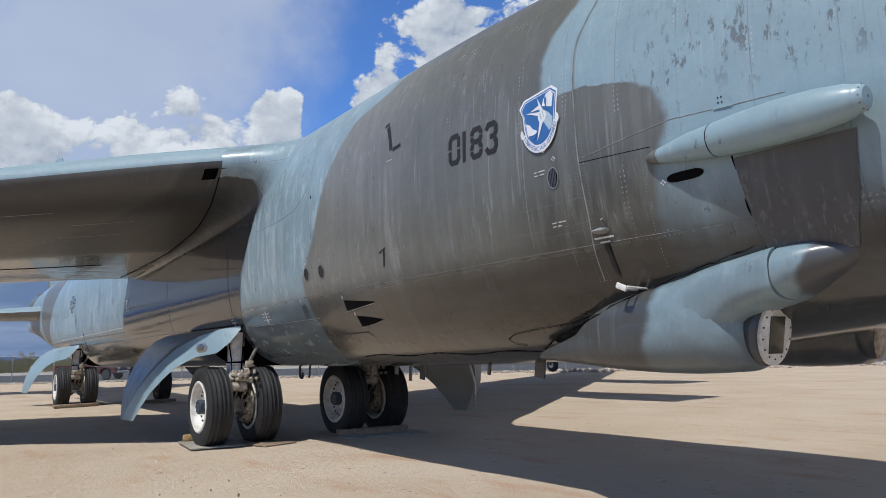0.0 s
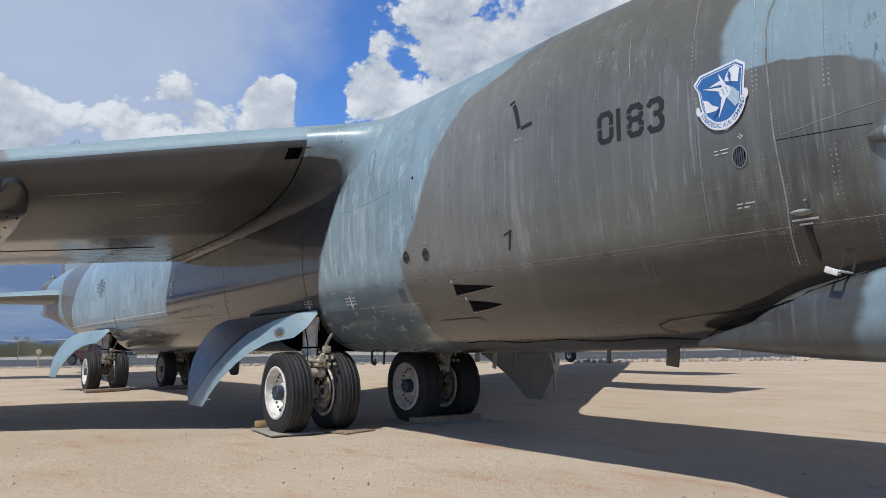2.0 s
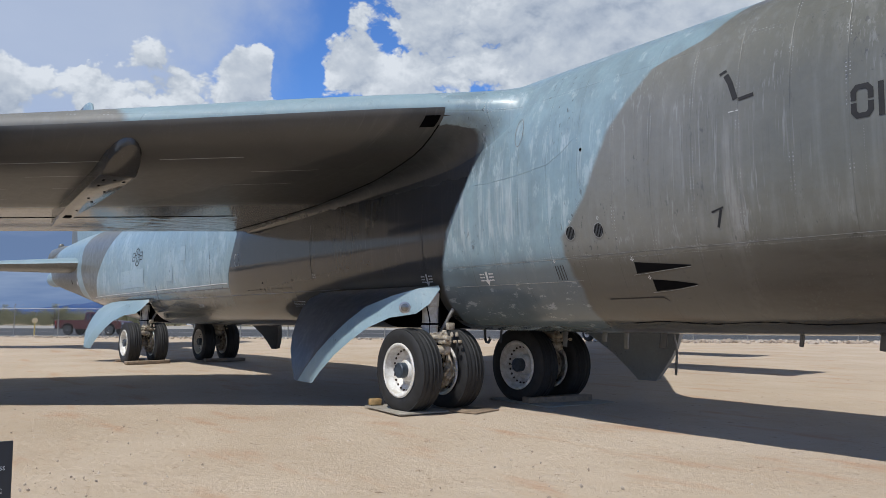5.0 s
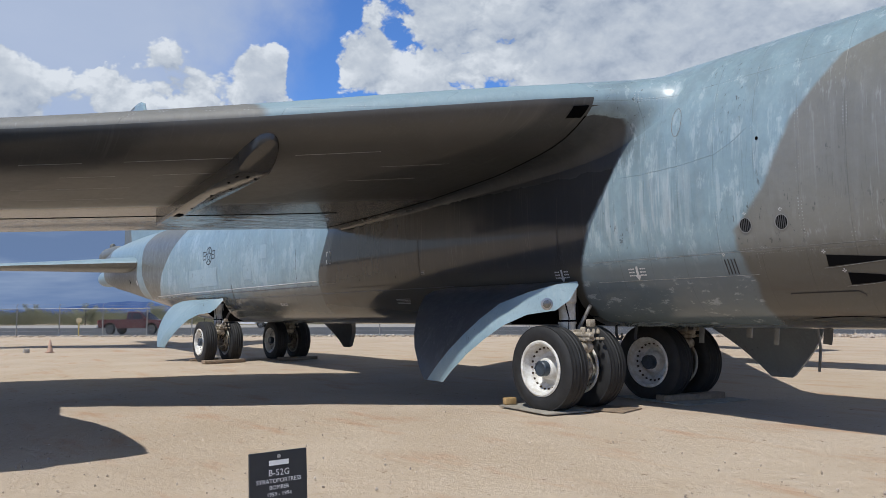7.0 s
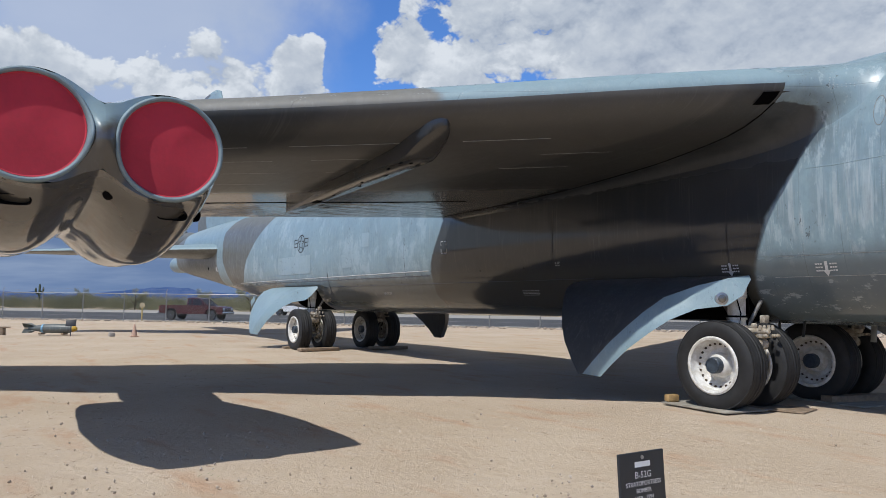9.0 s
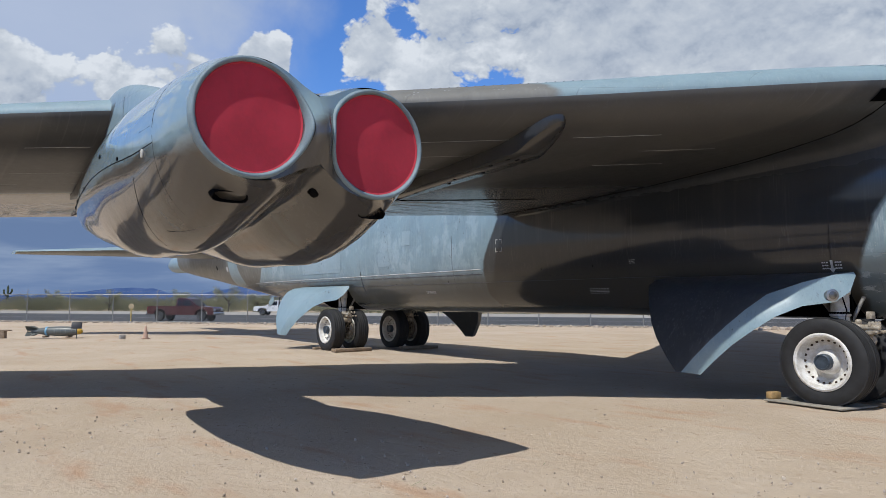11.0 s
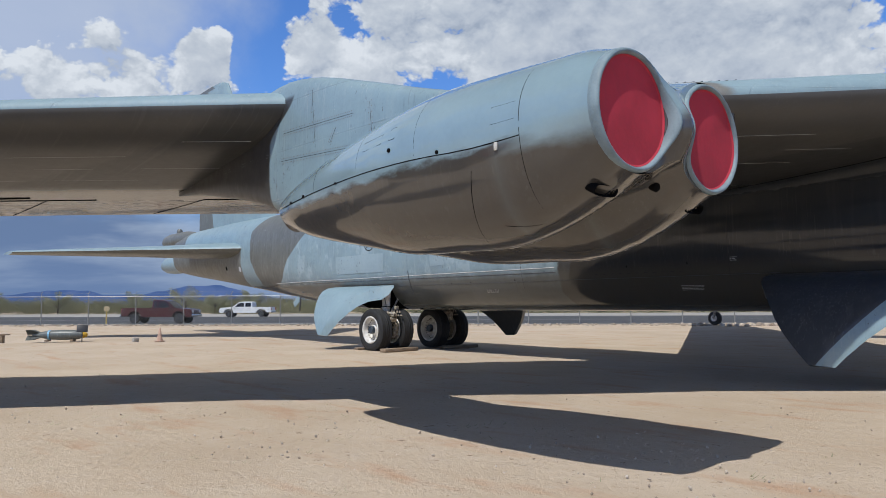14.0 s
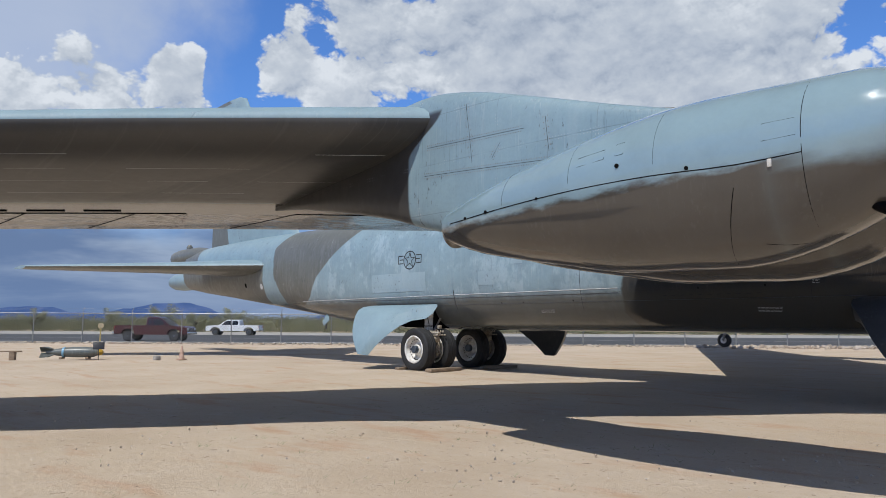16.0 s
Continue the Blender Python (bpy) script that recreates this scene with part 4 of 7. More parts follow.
    for x0_, x1_, a0_, a1_ in ((-2.2, -2.5, 14, 24), (-2.0, -2.08, 14, 26), (-0.56, -0.8, 2, 16)):
        tube(seam, [side(x0_, a0_), side(x1_, a0_), side(x1_, a1_), side(x0_, a1_), side(x0_, a0_)], 0.0025, 6)
    def below(x, a_deg, e):
        dz, ru, rd, rs, hy = interp(NAC, x)
        a = radians(a_deg)
        return Vector((x, e * hy + rs * math.cos(a), dz + slope * e * hy - rd * math.sin(a)))

    for e in (-1, 1):
        tube(seam, [below(-0.95 - 0.25 * math.sin(radians(q)), q, e) for q in range(20, 161, 7)], 0.004, 6)
        tube(seam, [below(-0.4 - 0.5 * k / 8, 96 + 3 * k, e) for k in range(9)], 0.004, 6)
        for x0_, x1_, a0_, a1_ in ((-1.5, -1.75, 80, 100), (-2.3, -2.8, 72, 108)):
            tube(seam, [below(x0_, a0_, e), below(x1_, a0_, e), below(x1_, a1_, e), below(x0_, a1_, e), below(x0_, a0_, e)], 0.004, 6)
        tube(seam, [below(-1.3 - 0.02 * k, 62 + 2 * k, e) for k in range(8)], 0.012, 6)
    part("cowl_seam", seam, BLACK, ob)
    lat = bmesh.new()
    q = side(-0.75, -11)
    box(lat, q + Vector((0, -0.004, 0.0)), (0.035, 0.016, 0.065), None, 0.008)
    part("latch", lat, WHITE, ob, "white cowl latch")
    for x, a, r in ((-1.4, -6, 0.016), (-2.05, 4, 0.02), (-3.0, -5, 0.014), (-3.75, -3, 0.018), (-4.1, -2, 0.016)):
        lat = bmesh.new()
        lathe(lat, [(r, -0.01), (r, 0.006), (r * 0.7, 0.008)], side(x, a), "y", 14)
        part("fastener", lat, BLACK, ob)
    # exhaust mouths
    for e in (-1, 1):
        ex = bmesh.new()
        lathe(ex, [(0.2, 0.05), (0.21, -0.12), (0.18, -0.12), (0.17, 0.0)], (-4.58, e * 0.5, -0.24), "x", 32)
        part("exhaust", ex, GREASY, ob)
    return ob


PYLON = [(-1.3, 3.25, 3.36, 0.05), (-1.9, 3.0, 3.52, 0.15), (-2.55, 2.9, 3.70, 0.21), (-3.66, 2.7, 4.04, 0.26), (-4.7, 2.52, 4.33, 0.28), (-5.3, 2.62, 4.42, 0.28), (-6.2, 2.86, 4.36, 0.25), (-7.6, 3.12, 4.0, 0.17), (-8.8, 3.30, 3.6, 0.07), (-9.5, 3.36, 3.46, 0.015)]


def build_pylon(at):
    bm = bmesh.new()
    rings = []
    for x in [-1.3, -1.45] + [-1.7 - 0.26 * i for i in range(30)] + [-9.5]:
        zb, zt, h = interp(PYLON, x)
        zc, hh = (zb + zt) / 2, (zt - zb) / 2
        ring = []
        for k in range(40):
            a = 2 * math.pi * (k + 0.5) / 40
            c, sn = math.cos(a), math.sin(a)
            ring.append((x, h * math.copysign(abs(c) ** 0.45, c), zc - 2.82 + hh * math.copysign(abs(sn) ** 0.45, sn)))
        rings.append(ring)
    loft(bm, rings)
    ob = part("engine_pylon", bm, PYLON_PAINT, plane, "pylon that joins the pod to the wing", 50)
    ob.matrix_local = Matrix.Translation(at)

    def on_side(x, z, e, off):
        zb, zt, h = interp(PYLON, x)
        k = min(0.999, abs((z + 2.82 - (zb + zt) / 2) / ((zt - zb) / 2)))
        return Vector((x, e * (h * (1 - k ** (2 / 0.45)) ** 0.225 + off), z))

    for e in (-1, 1):
        strips = (((-5.35, 0.50), (-4.05, 0.44), (-3.2, 0.40)), ((-4.62, 1.30), (-4.55, 0.95), (-4.5, 0.55)), ((-4.18, 0.55), (-4.05, 0.72)), ((-3.4, 0.9), (-3.35, 0.5)), ((-5.3, 0.86), (-4.6, 0.84), (-3.7, 0.82)))
        for pts in strips:
            bm = bmesh.new()
            dense = [Vector(p).lerp(Vector(q), u) for p, q in zip(pts, pts[1:]) for u in np.linspace(0, 1, 7)]
            tube(bm, [on_side(p.x, p.y, e, -0.001) for p in dense], 0.003, 6)
            part("panel_seam", bm, STENCIL, ob)
            v, f = [], []
            for p, q in zip(dense, dense[1:]):
                n = max(1, int((q - p).length / 0.035))
                side = Vector((-(q - p).y, (q - p).x))
                if side.length < 1e-6:
                    continue
                side = side.normalized() * 0.03
                for i in range(n):
                    for sg in (-1, 1):
                        c = p.lerp(q, i / n) + side * sg
                        k = len(v)
                        v += [on_side(c.x + 0.008 * math.cos(a), c.y + 0.008 * math.sin(a), e, 0.003) for a in (0.5, 1.55, 2.6, 3.6, 4.7, 5.8)]
                        f.append(tuple(range(k, k + 6)))
            row = mesh_of("rivet_row", v, f, JOINT, ob)
            row["kind"] = "stuff"


for s in (1, -1):
    build_pod((0.15, -10.145 * s, 2.745), 0.055 * -s)
    build_pylon((0.07, -10.2 * s, 2.79))
    build_pod((-5.6, -18.1 * s, 2.45), 0.055 * -s)
    build_pylon((-5.7, -18.13 * s, 2.45))


# ---- landing gear ----
def placed(bm, m):
    bmesh.ops.transform(bm, matrix=m, verts=bm.verts[:])
    return bm


def build_wheel(c, m, face):
    """face: -1 when the dished white side looks towards -y."""
    cx, cy, cz = c
    R, w = 0.655, 0.2
    t = bmesh.new()
    prof = [(0.40, -w * 0.82), (0.44, -w * 0.95), (0.52, -w * 1.03), (0.59, -w * 0.98), (0.63, -w * 0.84)]
    for k, g in enumerate((-0.74, -0.38, 0.0, 0.38, 0.74)):
        prof += [(R - 0.012 * abs(g) - 0.001, w * (g - 0.11)), (R - 0.015, w * (g - 0.05)), (R - 0.015, w * (g + 0.05)), (R - 0.012 * abs(g) - 0.001, w * (g + 0.11))]
    prof += [(0.63, w * 0.84), (0.59, w * 0.98), (0.52, w * 1.03), (0.44, w * 0.95), (0.40, w * 0.82)]
    lathe(t, prof, (0, 0, 0), "y", 56, caps=False)
    for v in t.verts:  # flattened where it stands
        if v.co.z < -0.615:
            v.co.z = -0.615 + 0.15 * (v.co.z + 0.615)
    top = part("tyre", placed(t, m @ Matrix.Translation(c)), RUBBER, plane, "worn black rubber tyre with circular grooves", 40)
    r = bmesh.new()
    f = face
    lathe(r, [(0.40, f * w * 0.82), (0.425, f * w * 0.98), (0.40, f * w * 1.05), (0.372, f * w * 1.0), (0.362, f * w * 0.72), (0.345, f * w * 0.45), (0.25, f * w * -0.15), (0.19, f * w * -0.1), (0.16, f * w * 0.35), (0.135, f * w * 0.45), (0.01, f * w * 0.45)], (0, 0, 0), "y", 48, caps=False)
    lathe(r, [(0.40, -f * w * 0.8), (0.42, -f * w * 0.95), (0.36, -f * w * 0.95), (0.33, -f * w * 0.2), (0.2, -f * w * 0.2), (0.02, -f * w * 0.2)], (0, 0, 0), "y", 48, caps=False)
    rim = part("rim", placed(r, m @ Matrix.Translation(c)), WHITE, top, "dished white wheel rim with a ring of holes", 40)
    h = bmesh.new()
    lathe(h, [(0.019, -0.012), (0.019, 0.006), (0.012, 0.007)], (0, 0, 0), "y", 10)
    hole = None
    for k in range(22):
        a = 2 * math.pi * k / 22
        at = m @ Matrix.Translation(c) @ Matrix.Translation((0.315 * math.cos(a), f * w * 0.27, 0.315 * math.sin(a)))
        if hole is None:
            hole = part("bolt_hole", h, RUST, top)
        o = hole if k == 0 else new("bolt_hole", hole.data)
        o.parent, o.matrix_local = top, at
    h = bmesh.new()
    lathe(h, [(0.12, f * w * 0.3), (0.118, f * w * 0.95), (0.105, f * w * 1.02), (0.095, f * w * 1.03), (0.09, f * w * 0.98), (0.01, f * w * 0.97)], (0, 0, 0), "y", 28)
    for k in range(8):
        a = 2 * math.pi * k / 8
        box(h, (0.1 * math.cos(a), f * w * 1.02, 0.1 * math.sin(a)), (0.02, 0.02, 0.02))
    part("hub_cap", placed(h, m @ Matrix.Translation(c)), HUB, top, "dark blue hub cap")


def build_gear(m):
    """A twin-wheel main leg; local origin on the ground below its leg."""
    for y, f in ((-0.42, -1), (0.42, -1)):
        build_wheel((0, y, 0.64), m, f)
    b = bmesh.new()
    lathe(b, [(0.13, 1.02), (0.135, 1.12), (0.13, 1.3), (0.15, 1.31), (0.15, 1.36), (0.13, 1.37), (0.13, 1.62), (0.15, 1.64), (0.15, 1.86)], (0, 0, 0), "z", 28)
    leg = part("gear_leg", placed(b, m), WHITE, plane, "white landing gear leg")
    b = bmesh.new()
    lathe(b, [(0.085, 0.72), (0.085, 1.05)], (0, 0, 0), "z", 24)
    part("piston", placed(b, m), STEEL, leg, "polished steel piston")
    b = bmesh.new()
    lathe(b, [(0.134, 1.34), (0.156, 1.34), (0.156, 1.37), (0.134, 1.37)], (0, 0, 0), "z", 28)
    part("collar_band", placed(b, m), BLACK, leg)
    b = bmesh.new()
    lathe(b, [(0.07, -0.6), (0.07, 0.6)], (0, 0, 0.64), "y", 20)
    box(b, (0, 0, 0.66), (0.24, 0.26, 0.28), None, 0.04)
    part("axle", placed(b, m), GREASY, leg)
    for s in (-1, 1):
        b = bmesh.new()
        lathe(b, [(0.3, s * 0.235), (0.31, s * 0.2), (0.24, s * 0.17), (0.24, s * 0.13), (0.12, s * 0.12)], (0, 0, 0.64), "y", 36)
        for k in range(12):
            a = 2 * math.pi * k / 12
            lathe(b, [(0.032, s * 0.17), (0.032, s * 0.125), (0.024, s * 0.12)], (0.27 * math.cos(a), 0, 0.64 + 0.27 * math.sin(a)), "y", 10)
        part("brake", placed(b, m), CREAM, leg, "cream brake stack with round pistons")
    b = bmesh.new()
    for s in (-1, 1):
        box(b, (0.2, s * 0.07, 1.0), (0.24, 0.035, 0.05), pose(0, 0, 0, 0, 38, 0), 0.01)
        box(b, (0.2, s * 0.07, 0.82), (0.26, 0.035, 0.05), pose(0, 0, 0, 0, -38, 0), 0.01)
    lathe(b, [(0.03, -0.1), (0.03, 0.1)], (0.29, 0, 0.91), "y", 12)
    part("torque_link", placed(b, m), CREAM, leg)
    b = bmesh.new()
    lathe(b, [(0.05, -0.24), (0.06, -0.22), (0.06, 0.2), (0.075, 0.21), (0.075, 0.27), (0.04, 0.28)], (0.17, 0, 1.06), "y", 18)
    box(b, (0.13, 0.05, 1.16), (0.14, 0.18, 0.12), None, 0.02)
    box(b, (0.2, -0.09, 1.17), (0.08, 0.08, 0.1), None, 0.015)
    lathe(b, [(0.045, 1.1), (0.045, 1.24), (0.03, 1.26)], (0.2, 0.13, 0), "z", 14)
    part("steering_valve", placed(b, m), CREAM, leg, "cream hydraulic steering block")
    b = bmesh.new()
    lathe(b, [(0.05, -0.3), (0.058, -0.28), (0.058, -0.06), (0.07, -0.05), (0.07, 0.02), (0.05, 0.03)], (0.26, 0, 0.98), "y", 18)
    lathe(b, [(0.03, 0.12), (0.035, 0.13), (0.035, 0.4), (0.02, 0.42)], (0, -0.1, 1.13), "x", 14)
    box(b, (0.3, -0.05, 1.1), (0.1, 0.14, 0.1), None, 0.015)
    box(b, (0.24, 0.08, 1.27), (0.07, 0.1, 0.09), None, 0.012)
    for yy in (-0.12, -0.04, 0.05, 0.13):
        lathe(b, [(0.016, 1.14), (0.022, 1.145), (0.022, 1.17), (0.014, 1.2)], (0.31, yy, 0), "z", 10)
        lathe(b, [(0.014, 0.35), (0.02, 0.355), (0.02, 0.39), (0.012, 0.4)], (0, yy, 1.08), "x", 10)
    placed(b, Matrix.Translation((0.24, 0, 1.06)) @ Matrix.Scale(1.25, 4) @ Matrix.Translation((-0.12, 0, -1.06)))
    part("valve_manifold", placed(b, m), CREAM, leg, "cream valve manifold with fittings")
    for s in (-1, 1):
        for k in range(10):
            a = 2 * math.pi * (k + 0.5) / 10
            b = bmesh.new()
            lathe(b, [(0.03, s * 0.13), (0.034, s * 0.12), (0.034, s * 0.09), (0.018, s * 0.075)], (0.25 * math.cos(a), 0, 0.64 + 0.25 * math.sin(a)), "y", 10)
            part("brake_piston", placed(b, m), CREAM, leg)
    rnd = random.Random(5)
    runs = []
    for k in range(14):
        p0 = Vector((0.14 + 0.05 * rnd.random(), rnd.uniform(-0.14, 0.14), 1.1))
        p3 = Vector((rnd.uniform(-0.05, 0.25), rnd.choice((-1, 1)) * rnd.uniform(0.1, 0.16), rnd.uniform(0.5, 0.85)))
        p1, p2 = p0 + Vector((0.12, 0, -0.08)), p3 + Vector((0.12, 0, 0.1))
        runs.append([p0 * (1 - t) ** 3 + p1 * 3 * t * (1 - t) ** 2 + p2 * 3 * t * t * (1 - t) + p3 * t**3 for t in np.linspace(0, 1, 9)])
    runs.append([(0.14, 0.05, 1.2), (0.17, 0.06, 1.45), (0.12, 0.09, 1.7), (0.1, 0.1, 1.95)])
    runs.append([(0.1, -0.1, 1.12), (0.15, -0.12, 1.4), (0.05, -0.15, 1.8)])
    for run in runs:
        b = bmesh.new()
        tube(b, run, 0.011, 6)
        part("hydraulic_hose", placed(b, m), BLACK, leg)
    b = bmesh.new()
    tube(b, [(0.1, 0.12, 1.2), (0.22, 0.3, 1.6)], 0.03, 10)
    tube(b, [(-0.1, 0.1, 1.3), (-0.6, 0.3, 1.85)], 0.05, 12)
    part("drag_strut", placed(b, m), GREASY, leg)


# door profile from its hinge: y, z outward, front x, rear x
DOOR = [(-1.22, 1.97, 0.22, -3.05), (-1.5, 1.92, 0.05, -3.15), (-1.75, 1.81, -0.3, -3.1), (-2.0, 1.63, -0.72, -2.92), (-2.2, 1.39, -0.97, -2.75), (-2.35, 1.16, -1.18, -2.6), (-2.48, 0.9, -1.42, -2.4), (-2.57, 0.62, -1.66, -2.15), (-2.62, 0.4, -1.84, -1.94)]


def build_door(m, paint, label):
    bm = bmesh.new()
    rows = []
    ths = (0.06, 0.26, 0.34, 0.24, 0.17, 0.16, 0.15, 0.14, 0.13)
    for i, (y, z, xf, xr) in enumerate(DOOR):
        a, b_ = DOOR[max(i - 1, 0)], DOOR[min(i + 1, len(DOOR) - 1)]
        t = Vector((0, b_[0] - a[0], b_[1] - a[1])).normalized()
        inn = Vector((0, -t.z, t.y))
        if inn.y < 0:
            inn = -inn
        row = [Vector((xf + (xr - xf) * u, y, z)) for u in np.linspace(0, 1, 9)]
        front = (0.02, 0.2, 0.4, 0.46, 0.4, 0.34, 0.3, 0.28, 0.27)[i]
        lip = [p + inn * ths[i] + Vector((front if q == 0 else 0.25 * front if q < 3 else 0.0, 0, 0)) for q, p in enumerate(row)]
        rows.append((row, lip))
    outer = [[bm.verts.new(p) for p in r] for r, _ in rows]
    inner = [[bm.verts.new(p) for p in l] for _, l in rows]
    n, q = len(rows), 9
    for i in range(n - 1):
        for j in range(q - 1):
            bm.faces.new((outer[i][j], outer[i][j + 1], outer[i + 1][j + 1], outer[i + 1][j]))
            bm.faces.new((inner[i][j + 1], inner[i][j], inner[i + 1][j], inner[i + 1][j + 1]))
        f = bm.faces.new((outer[i][0], outer[i + 1][0], inner[i + 1][0], inner[i][0]))
        f.material_index = 1
        bm.faces.new((outer[i + 1][q - 1], outer[i][q - 1], inner[i][q - 1], inner[i + 1][q - 1]))
    for i in (0, n - 1):
        for j in range(q - 1):
            bm.faces.new((outer[i][j], outer[i][j + 1], inner[i][j + 1], inner[i][j]))
    bmesh.ops.recalc_face_normals(bm, faces=bm.faces[:])
    ob = part("gear_door", placed(bm, m), [paint, LIGHT_PAINT], plane, label, 40)
    return ob


def landing_light(m, door):
    b = bmesh.new()
    c = (0.19, -1.86, 1.61)
    lathe(b, [(0.075, -0.08), (0.088, 0.0), (0.092, 0.022), (0.078, 0.026)], c, "x", 24)
    part("landing_light", placed(placed(b, Matrix.Translation(c) @ pose(0, 0, 0, 0, 0, -35) @ Matrix.Translation([-q for q in c])), m), STEEL, door, "round landing light")
    b = bmesh.new()
    lathe(b, [(0.080, 0.018), (0.05, 0.030), (0.02, 0.036)], c, "x", 24)
    part("lens", placed(placed(b, Matrix.Translation(c) @ pose(0, 0, 0, 0, 0, -35) @ Matrix.Translation([-q for q in c])), m), plain("lamp_glass", (0.26, 0.25, 0.23), 0.06, 0.7, 0.5, 40, 0), door, "clear lamp glass")


def turned(c):
    return Matrix.Translation((2 * c, 0, 0)) @ pose(0, 0, 0, 0, 0, 180)


for m in (Matrix.Translation((0, -1.22, 0)), Matrix.Translation((0.09, 1.22, 0)), Matrix.Translation((-15.4, -1.22, 0)), Matrix.Translation((-15.5, 1.22, 0))):
    build_gear(m)
door = build_door(Matrix(), DARK_PAINT, "open dark grey main gear door with a pale front edge")
landing_light(Matrix(), door)
build_door(Matrix.Translation((-15.25, 0, 0.06)), LIGHT_PAINT, "open pale blue-grey main gear door")
# worn grey, lifted in place of light bounced up from the dirt
FAR_DOOR = grey_paint("worn_door_grey", (0.30, 0.315, 0.31), 0.5, 0.4)
build_door(turned(-0.165), FAR_DOOR, "open dark grey main gear door")
build_door(turned(-15.3) @ Matrix.Translation((-15.25, 0, 0.04)), DARK_PAINT, "open dark grey main gear door")

# ---- tail ----
def flat_surface(name, tab, mat, label, vertical=False, s=1):
    """Tapered tail surface: rows of span, leading x, trailing x, height, thickness."""
    bm = bmesh.new()
    rings = []
    for y, lx, tx, z, t in tab:
        ring = []
        cs = [0.5 * (1 - math.cos(math.pi * i / 12)) for i in range(13)]
        for c, sg in [(c, 1) for c in cs[::-1]] + [(c, -1) for c in cs[1:-1]]:
            h = sg * airfoil(t, c) * (lx - tx)
            x = lx - (lx - tx) * c
            ring.append((x, h, z) if vertical else (x, s * -y, z + h))
        rings.append(ring)
    loft(bm, rings)
    for f in bm.faces:
        if not vertical and f.normal.z < -0.1:
            f.material_index = 1
        if vertical and f.calc_center_median().x < -31.4:
            f.material_index = 1
    return part(name, bm, mat, plane, label, 50)


for s in (1, -1):
    flat_surface("tailplane", [(0.3, -25.0, -32.3, 3.86, 0.1), (1.1, -25.8, -32.5, 3.84, 0.1), (3.5, -28.1, -33.2, 3.81, 0.09), (8.4, -32.75, -34.7, 3.75, 0.08)], [LIGHT_PAINT, DRAB_PAINT], "swept tailplane, pale above and drab below", s=s)
flat_surface("tail_fin", [(0, -24.6, -33.0, 4.9, 0.06), (0, -25.6, -33.0, 6.0, 0.08), (0, -29.9, -33.3, 12.2, 0.08), (0, -30.5, -33.3, 12.4, 0.06)], [LIGHT_PAINT, DRAB_PAINT], "tall tail fin", True)


def dome(name, prof, c, axis, mat, label, scale=(1, 1, 1), parent=None):
    bm = bmesh.new()
    lathe(bm, prof, (0, 0, 0), axis, 32)
    bmesh.ops.transform(bm, matrix=Matrix.Translation(c) @ Matrix.Diagonal((*scale, 1)), verts=bm.verts[:])
    return part(name, bm, mat, parent or plane, label)


dome("tail_radome", [(0.54, 0.0), (0.53, -1.2), (0.47, -2.0), (0.34, -2.5), (0.15, -2.8), (0.02, -2.85)], (-34.9, 0, 3.6), "x", LIGHT_PAINT, "pale rounded tail radome", (1, 0.9, 0.9))
dome("turret_radome", [(0.2, 1.6), (0.4, 0.6), (0.46, 0.0), (0.46, -2.0), (0.38, -2.7), (0.22, -3.0), (0.02, -3.1)], (-34.4, 0, 4.85), "x", DRAB_PAINT, "drab turret radome")
dome("turret_dome", [(0.16, 0.0), (0.16, 0.2), (0.1, 0.3), (0.02, 0.33)], (-35.6, 0, 5.2), "z", DRAB_PAINT, "small drab dome")


# ---- distance: road, fence, scrub, hills ----
FAR = Matrix.Translation((-55.8, -2.1, 0)) @ pose(0, 0, 0, 0, 0, -44.4)  # x towards the aircraft, y along the fence


def strip(name, x0, x1, z, mat, label, category, y0=-420, y1=620):
    bm = bmesh.new()
    ys = np.linspace(y0, y1, 60)
    rows = [[bm.verts.new((x0, y, z)), bm.verts.new((x1, y, z))] for y in ys]
    for a, b in zip(rows, rows[1:]):
        bm.faces.new((a[0], a[1], b[1], b[0]))
    ob = part(name, bm, mat)
    ob.matrix_world = FAR
    return tagged(ob, label, category, kind="structure")


SHOULDER = plain("gravel_shoulder", (0.40, 0.375, 0.34), 0.95, 0, 0.3, 3, 0.4, 0.02)
strip("pavement", -70, -1.6, 0.015, SHOULDER, "pale gravel shoulder beside the road", "shoulder")
strip("road", -39, -2.4, 0.03, ASPHALT, "dark asphalt road behind the fence", "road")
strip("lane_line", -17.6, -17.2, 0.036, plain("worn_line_paint", (0.42, 0.42, 0.40), 0.8, 0, 0.4, 0.8, 0), "worn pale lane line on the asphalt", "road line")
strip("trim_verge", -76, -70, 0.02, plain("dry_grass_verge", (0.36, 0.31, 0.19), 0.95, 0, 0.4, 1.2, 0.4, 0.05), "dry tan grass verge beyond the road", "verge")


def leaf_material(name, a, b_):
    m, g, b = material(name)
    i = g.n("ShaderNodeNewGeometry").outputs["Random Per Island"]
    g.put(b.inputs["Base Color"], g.mix(i, a, b_))
    b.inputs["Roughness"].default_value = 0.8
    return m


SCRUB = leaf_material("desert_scrub_leaves", (0.145, 0.155, 0.08), (0.30, 0.295, 0.18))
PALEBUSH = leaf_material("pale_scrub_leaves", (0.2, 0.2, 0.12), (0.36, 0.35, 0.24))
BARK = plain("bark", (0.10, 0.08, 0.055), 0.9, 0, 0.4, 10, 0.4, 0.02)


